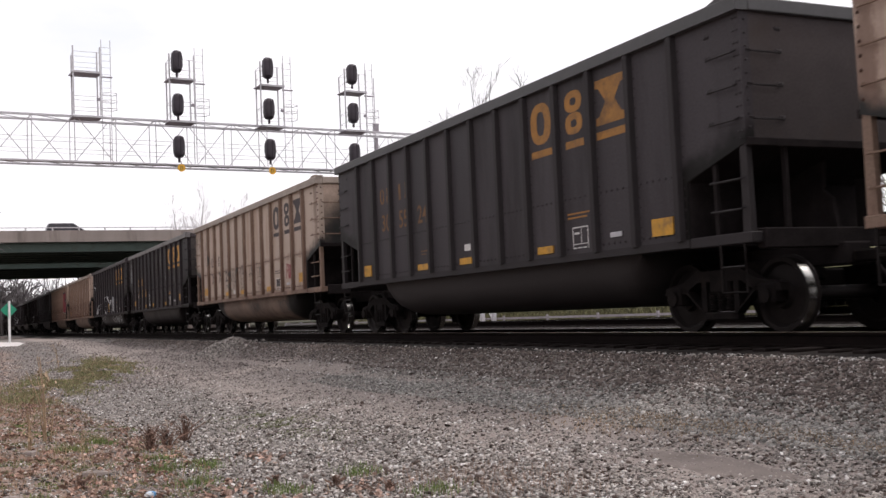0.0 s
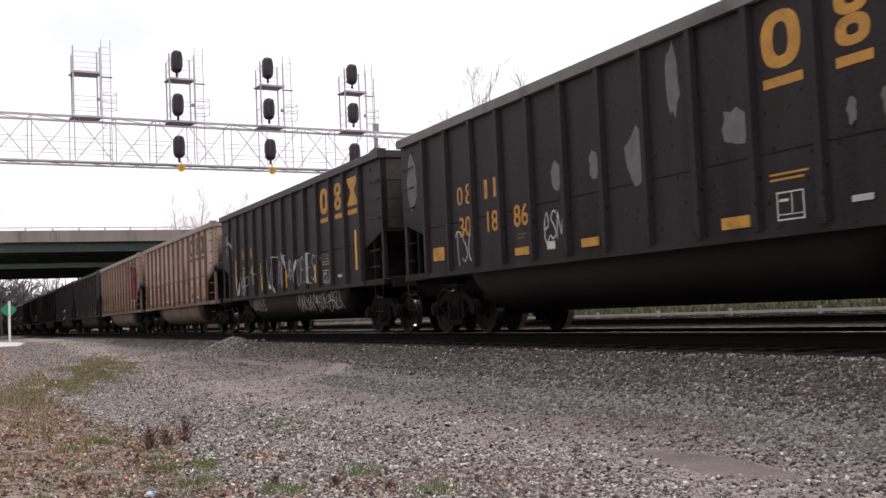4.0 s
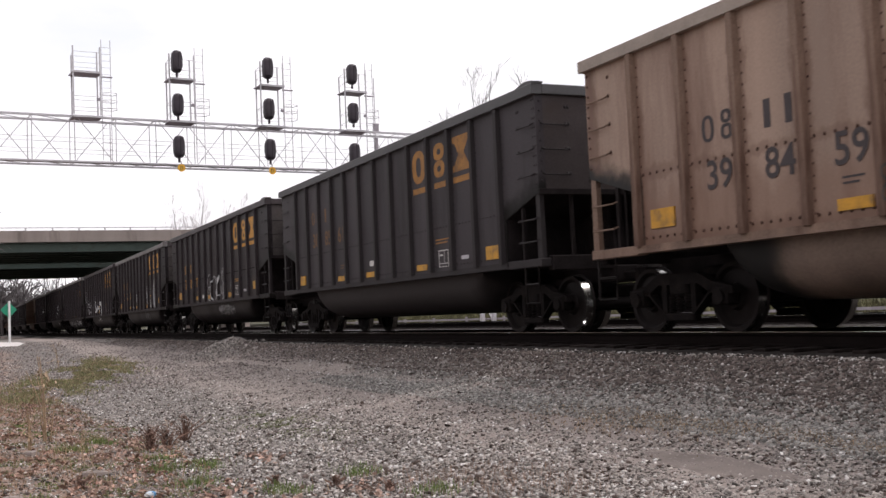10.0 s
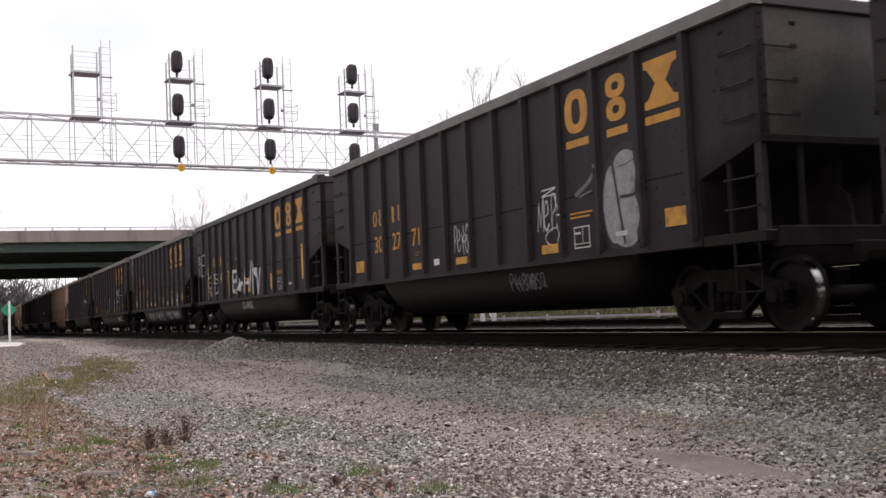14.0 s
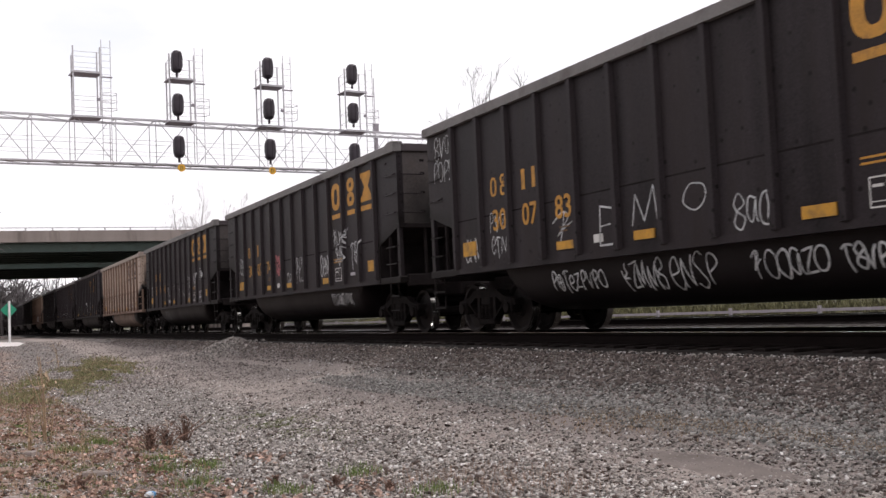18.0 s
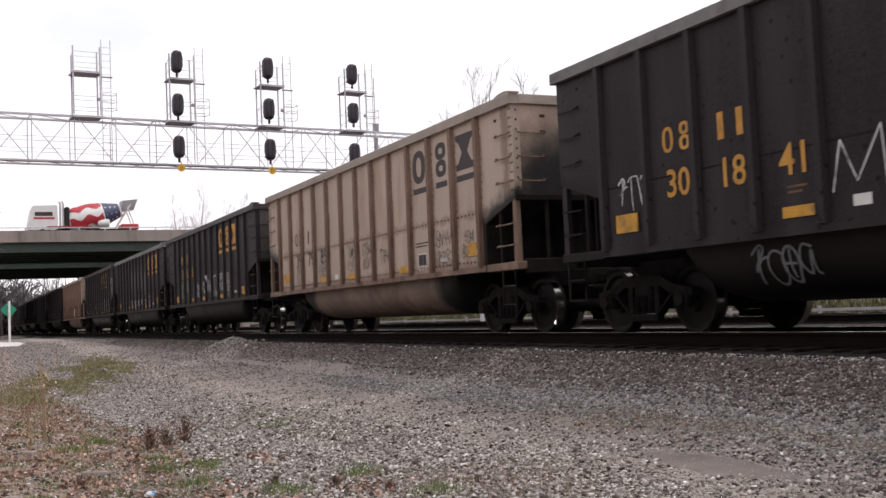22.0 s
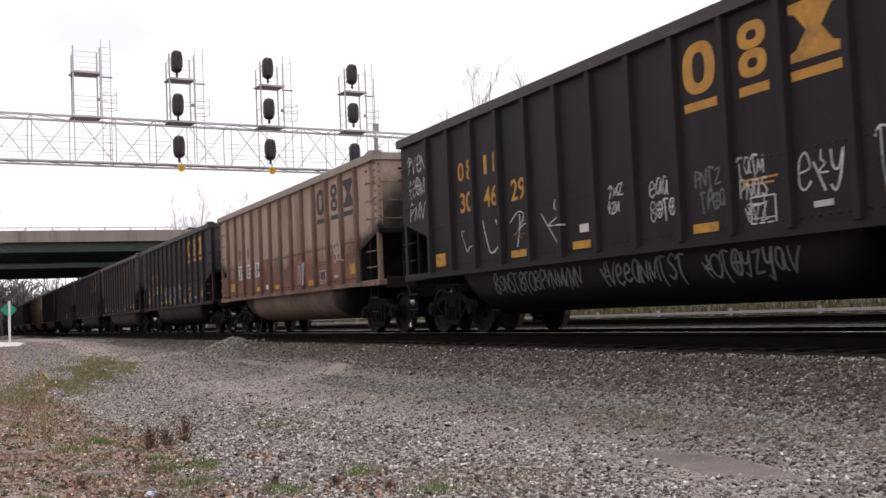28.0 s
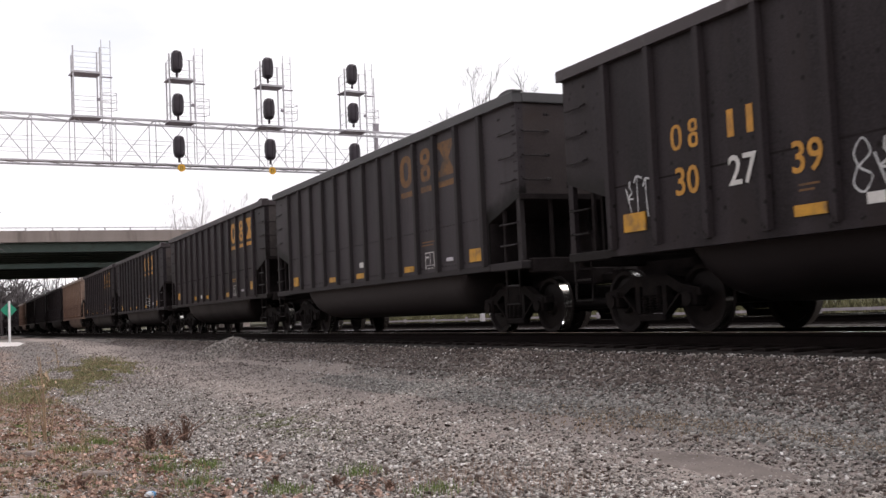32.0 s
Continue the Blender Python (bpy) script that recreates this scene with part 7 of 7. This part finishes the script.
blades("gravel_stems", "thin brown dead stems standing in the gravel", "grass", M_DEADGRASS, 900, around([(-7.7, 3.7), (-7.3, 3.9), (-8.0, 4.0), (-7.1, 4.2), (-8.4, 3.4)], 0.25), (0.03, 0.12), 0.004, 44, 0.6)
blades("lane_moss", "low yellow-green weeds beside the lane", "grass", M_MOSS, 2600, patchy(-13.9, 3.9, 2.4, 0.6, 0.0, 1.4, 9.0), (0.01, 0.03), 0.008, 35)
blades("lane_weeds", "sparse dry yellow weeds on the lane", "grass", M_STRAW, 1500, lambda r: (-9.4 + r.gauss(0, 1.0), 6.35 + r.gauss(0, 0.22)), (0.015, 0.06), 0.006, 37, 0.9)
blades("lane_straw", "thin dry yellow grass along the lane", "grass", M_STRAW, 4200, lambda r: (r.uniform(-9.4, -5.0), 6.55 + r.gauss(0, 0.13)), (0.012, 0.04), 0.006, 39, 0.9)
blades("far_grass", "rough grass beyond the far track", "grass", mat("rough_grass", (0.115, 0.108, 0.058), 0.85, 0, 0.4, 2, 20, 0.1, None, None, False, 0.1, 0.6), 24000, lambda r: (r.uniform(-80, 0), 27.4 + 6 * r.random()), (0.15, 0.75), 0.06, 36)


def leaf_litter(name, label, count, place, seed, material):
    """Curled fallen leaves as one mesh of kind stuff."""
    r = random.Random(seed)
    g = Geo()
    made = 0
    while made < count:
        q = place(r)
        if not q:
            continue
        x, y = q
        z = ground_z(x, y) + r.uniform(0.004, 0.035)
        L, W = r.uniform(0.03, 0.085), r.uniform(0.018, 0.05)
        m = Matrix.Translation((x, y, z)) @ Euler((r.uniform(-0.7, 0.7), r.uniform(-0.7, 0.7), r.uniform(0, 6.283))).to_matrix().to_4x4()
        curl = r.uniform(0.2, 0.5) * W
        pts = [(-L / 2, 0, 0), (-L * 0.15, -W / 2, curl), (L * 0.2, -W * 0.42, curl), (L / 2, 0, 0.004), (L * 0.2, W * 0.42, curl), (-L * 0.15, W / 2, curl), (0, 0, 0)]
        g.add([m @ Vector(p) for p in pts], [(0, 1, 6), (1, 2, 6), (2, 3, 6), (3, 4, 6), (4, 5, 6), (5, 0, 6)])
        made += 1
    return solid(name, g, material, label, "leaves", "", "stuff")


LITTER = [(-13.3, 1.95), (-11.74, 1.5), (-10.67, 2.78), (-8.9, 2.04), (-8.21, 3.03), (-10.0, 1.3), (-14.4, 0.8), (-12.6, 1.9), (-9.4, 1.0), (-10.9, 0.6), (-7.9, 2.4), (-16.0, 1.2)]
leaf_litter("fallen_leaves", "brown curled fallen leaves scattered over the verge", 1500, verge(0.15, 12.0, 1.8), 41, M_LEAF)
leaf_litter("leaf_drift", "drifts of pale reddish-brown fallen leaves", 800, around(LITTER, 0.15), 45, mat("pale_reddish_leaf", (0.36, 0.25, 0.205), 0.8, 0, 0.3, 5, 40, 0.1, None, None, False, 0.3, 0.55))


def weed(name, x, y, height, stems, seed, material, label, spread=0.35):
    """One dead plant: thin upright stems with drooping dry leaves."""
    r = random.Random(seed)
    z = ground_z(x, y)
    wd = thing(name, label, "plant", "", "", pose(x, y, z))
    for i in range(stems):
        a = r.uniform(0, 6.283)
        lean = r.uniform(0.05, spread) * height
        h = height * r.uniform(0.55, 1)
        part("stem", Geo().tube([(0.03 * math.cos(a), 0.03 * math.sin(a), -0.02), (lean * 0.4 * math.cos(a), lean * 0.4 * math.sin(a), h * 0.6), (lean * math.cos(a), lean * math.sin(a), h)], 0.009, 4, 0.004), material, wd)
    g = Geo()
    for i in range(stems * 9):
        a, b, u = r.uniform(0, 6.283), r.uniform(0, 6.283), r.uniform(0.1, 0.95)
        rr = 0.25 * height * u * r.random()
        p = Vector((rr * math.cos(a), rr * math.sin(a), height * u))
        q = p + Vector((math.cos(b), math.sin(b), r.uniform(-0.9, 0.5))) * r.uniform(0.08, 0.22) * height
        w = Vector((-math.sin(b), math.cos(b), 0)) * 0.012
        g.add([p - w * 0.4, p + w * 0.4, (p + q) / 2 + w, q, (p + q) / 2 - w], [(0, 1, 2, 3, 4)])
    tagged(part("dry_leaf", g, material, wd), "", "", "", "stuff")
    return wd


M_WEED = mat("reddish_dead_weed", (0.17, 0.1, 0.075), 0.9, 0, 0.3, 5, 40, 0.1)
weed("dry_grass_clump", -13.8, 1.02, 1.05, 5, 51, M_STRAW, "tall dry straw-coloured grass clump on the verge")
weed("dry_grass_clump", -36.5, 3.13, 0.95, 3, 53, M_STRAW, "thin dry straw-coloured stems on the far bank")
weed("dry_grass_clump", -12.6, 0.75, 0.5, 4, 52, M_STRAW, "short dry straw-coloured grass clump on the verge")
for i, (x, y, h) in enumerate(((-12.7, 2.25, 0.3), (-13.2, 2.55, 0.34), (-13.0, 2.1, 0.26), (-12.3, 2.0, 0.22), (-10.0, 1.0, 0.12), (-8.6, 2.9, 0.1), (-8.1, 3.2, 0.09), (-9.0, 2.5, 0.09))):
    weed("dead_weed", x, y, h, 16, 60 + i, M_WEED, "reddish-brown dead weed among the stones", 1.1)


def bottle():
    x, y = -9.08, 1.47
    b = thing("plastic_bottle", "crushed clear and blue plastic bottle lying on the gravel", "bottle", "", "", pose(x, y, ground_z(x, y) + 0.035, 80, 10, 60))
    part("bottle_body", Geo().lathe([(-0.1, 0.02), (-0.095, 0.032), (-0.02, 0.028), (0.03, 0.034), (0.07, 0.03), (0.1, 0.014), (0.115, 0.013)], "z", (0, 0, 0), 14), mat("hazy_clear_plastic", (0.55, 0.6, 0.66), 0.25, 0, 0.15, 20, 60, 0.1), b, "", True)
    part("bottle_label", Geo().lathe([(-0.03, 0.0345), (0.035, 0.0352)], "z", (0, 0, 0), 14), mat("blue_label_film", (0.1, 0.3, 0.55), 0.4, 0, 0.2, 20, 60, 0.05), b, "blue label band", True)
    part("cap", Geo().lathe([(0.112, 0.016), (0.13, 0.016)], "z", (0, 0, 0), 12), M_WHITEP, b)


bottle()


def flat_stone(name, label, x, y, lx, ly, h, material, seed, rz):
    r = random.Random(seed)
    n = 9
    lo = [(lx / 2 * math.cos(6.283 * i / n) * r.uniform(0.75, 1.1), ly / 2 * math.sin(6.283 * i / n) * r.uniform(0.7, 1.1)) for i in range(n)]
    g = Geo().loft([[(a, b, -0.02) for a, b in lo], [(a * 0.97, b * 0.97, h * 0.7) for a, b in lo], [(a * 0.8, b * 0.78, h) for a, b in lo]])
    return solid(name, g, material, label, "stone", "", "", False, pose(x, y, ground_z(x, y), r.uniform(-6, 6), r.uniform(-6, 6), rz))


flat_stone("flat_rock", "pale flat rock lying in the leaf litter", -10.65, 1.2, 0.34, 0.13, 0.05, M_CONC, 71, 70)
flat_stone("flat_rock", "grey flat rock lying in the leaf litter", -12.4, 0.75, 0.26, 0.14, 0.05, M_CONC, 72, 20)
flat_stone("flat_rock", "pale flat rock on the gravel", -9.4, 0.42, 0.24, 0.14, 0.06, M_CONC, 73, 40)

# fine silt where water has stood on the lane, and a pale concrete pad by the marker sign
M_SILT = mat("smooth_grey_silt", (0.185, 0.156, 0.144), 0.9, 0, 0.2, 3, 40, 0.1, ((0.225, 0.19, 0.172), 0.5, 2), None, False, 0.2)


def draped(name, label, category, cx, cy, rx, ry, lift, material, seed):
    r = random.Random(seed)
    n, rings = 28, 6
    edge = [r.uniform(0.8, 1.15) for i in range(n)]
    v = [(cx, cy, ground_z(cx, cy) + lift)]
    for j in range(1, rings + 1):
        for i in range(n):
            k = j / rings * (1 + (edge[i] - 1) * j / rings)
            x, y = cx + rx * k * math.cos(6.283 * i / n), cy + ry * k * math.sin(6.283 * i / n)
            v.append((x, y, ground_z(x, y) + (lift if j < rings else -0.01)))
    f = [(0, 1 + i, 1 + (i + 1) % n) for i in range(n)]
    f += [(1 + j * n + i, 1 + (j + 1) * n + i, 1 + (j + 1) * n + (i + 1) % n, 1 + j * n + (i + 1) % n) for j in range(rings - 1) for i in range(n)]
    return solid(name, Geo().add(v, f), material, label, category, "", "structure", True)


draped("silt_patch", "smooth grey silt patch where a puddle dried on the lane", "ground", -6.95, 5.55, 1.1, 0.3, 0.006, M_SILT, 81)
draped("concrete_pad", "pale concrete pad beside the track", "pavement", -62.0, 1.6, 7.0, 1.9, 0.05, mat("pale_dusty_concrete", (0.58, 0.54, 0.53), 0.9, 0, 0.1, 1, 20, 0.1), 82)



def unseen_ridge():
    """Unseen dark rise, added to cut low sky off the car sides; runs along the near side of the tracks and beyond the
    overpasses.
    """
    r = random.Random(91)
    line = [(-420, -6), (-300, -5), (-190, -6), (-166, -10), (-160, -46), (-84, -46), (-78, -20), (-60, -19), (-44, -30), (-20, -46), (180, -46)]
    way = []
    for (xa, ya), (xb, yb) in zip(line, line[1:]):
        n = max(2, int(math.hypot(xb - xa, yb - ya) / 4))
        way += [(xa + (xb - xa) * i / n, ya + (yb - ya) * i / n) for i in range(n)]
    v, n = [], 5
    for x, y in way:
        h = 13.5 + 3.2 * noise.noise((x * 0.03, y * 0.03, 1.0)) + r.uniform(-1.2, 1.2)
        for j in range(n):
            u = j / (n - 1)
            v.append((x + r.uniform(-1, 1), y - 14 * u + r.uniform(-1.0, 1.0), -0.9 + h * math.sin(u * 1.57) + (r.uniform(-0.8, 0.8) if j else 0)))
    f = [(i * n + j, (i + 1) * n + j, (i + 1) * n + j + 1, i * n + j + 1) for i in range(len(way) - 1) for j in range(n - 1)]
    return solid("backdrop", Geo().add(v, f), M_RIDGE, "unseen dark rise added to block low sky light and reflections", "woods", "", "structure")


unseen_ridge()


# ---------------------------------------------------------------- what moves
def motions():
    times = [0, 4, 8, 12, 16, 20, 24, 28, 32]
    for k, car in CARS.items():
        walk(car, [(float(t), pose(car_at(k, t), TRACK_Y, 0)) for t in times])
    for name in DRIVERS:
        walk(DRIVERS[name][0], [(float(t), driver_pose(name, t)) for t in times])
    # all wheelsets roll alike: one roll for leading axles, one for trailing, shared by the trucks
    step = 2 / FPS
    rolls = {}
    for car in CARS.values():
        for truck in [c for c in car.children if c.name.startswith("truck")]:
            for axle in [c for c in truck.children if c.name.startswith("wheelset")]:
                x = round(axle.matrix_basis.translation.x, 2)
                if x not in rolls:
                    rows = [(i * step, pose(x, 0, 0.4575, 0, math.degrees((travel(i * step) - travel(0)) / 0.4575), 0)) for i in range(int(32.0 / step) + 1)]
                    walk(axle, rows)
                    rolls[x] = axle
                else:
                    axle.rotation_mode = "QUATERNION"
                    data = axle.animation_data_create()
                    data.action = rolls[x].animation_data.action
                    data.action_slot = rolls[x].animation_data.action_slot


motions()
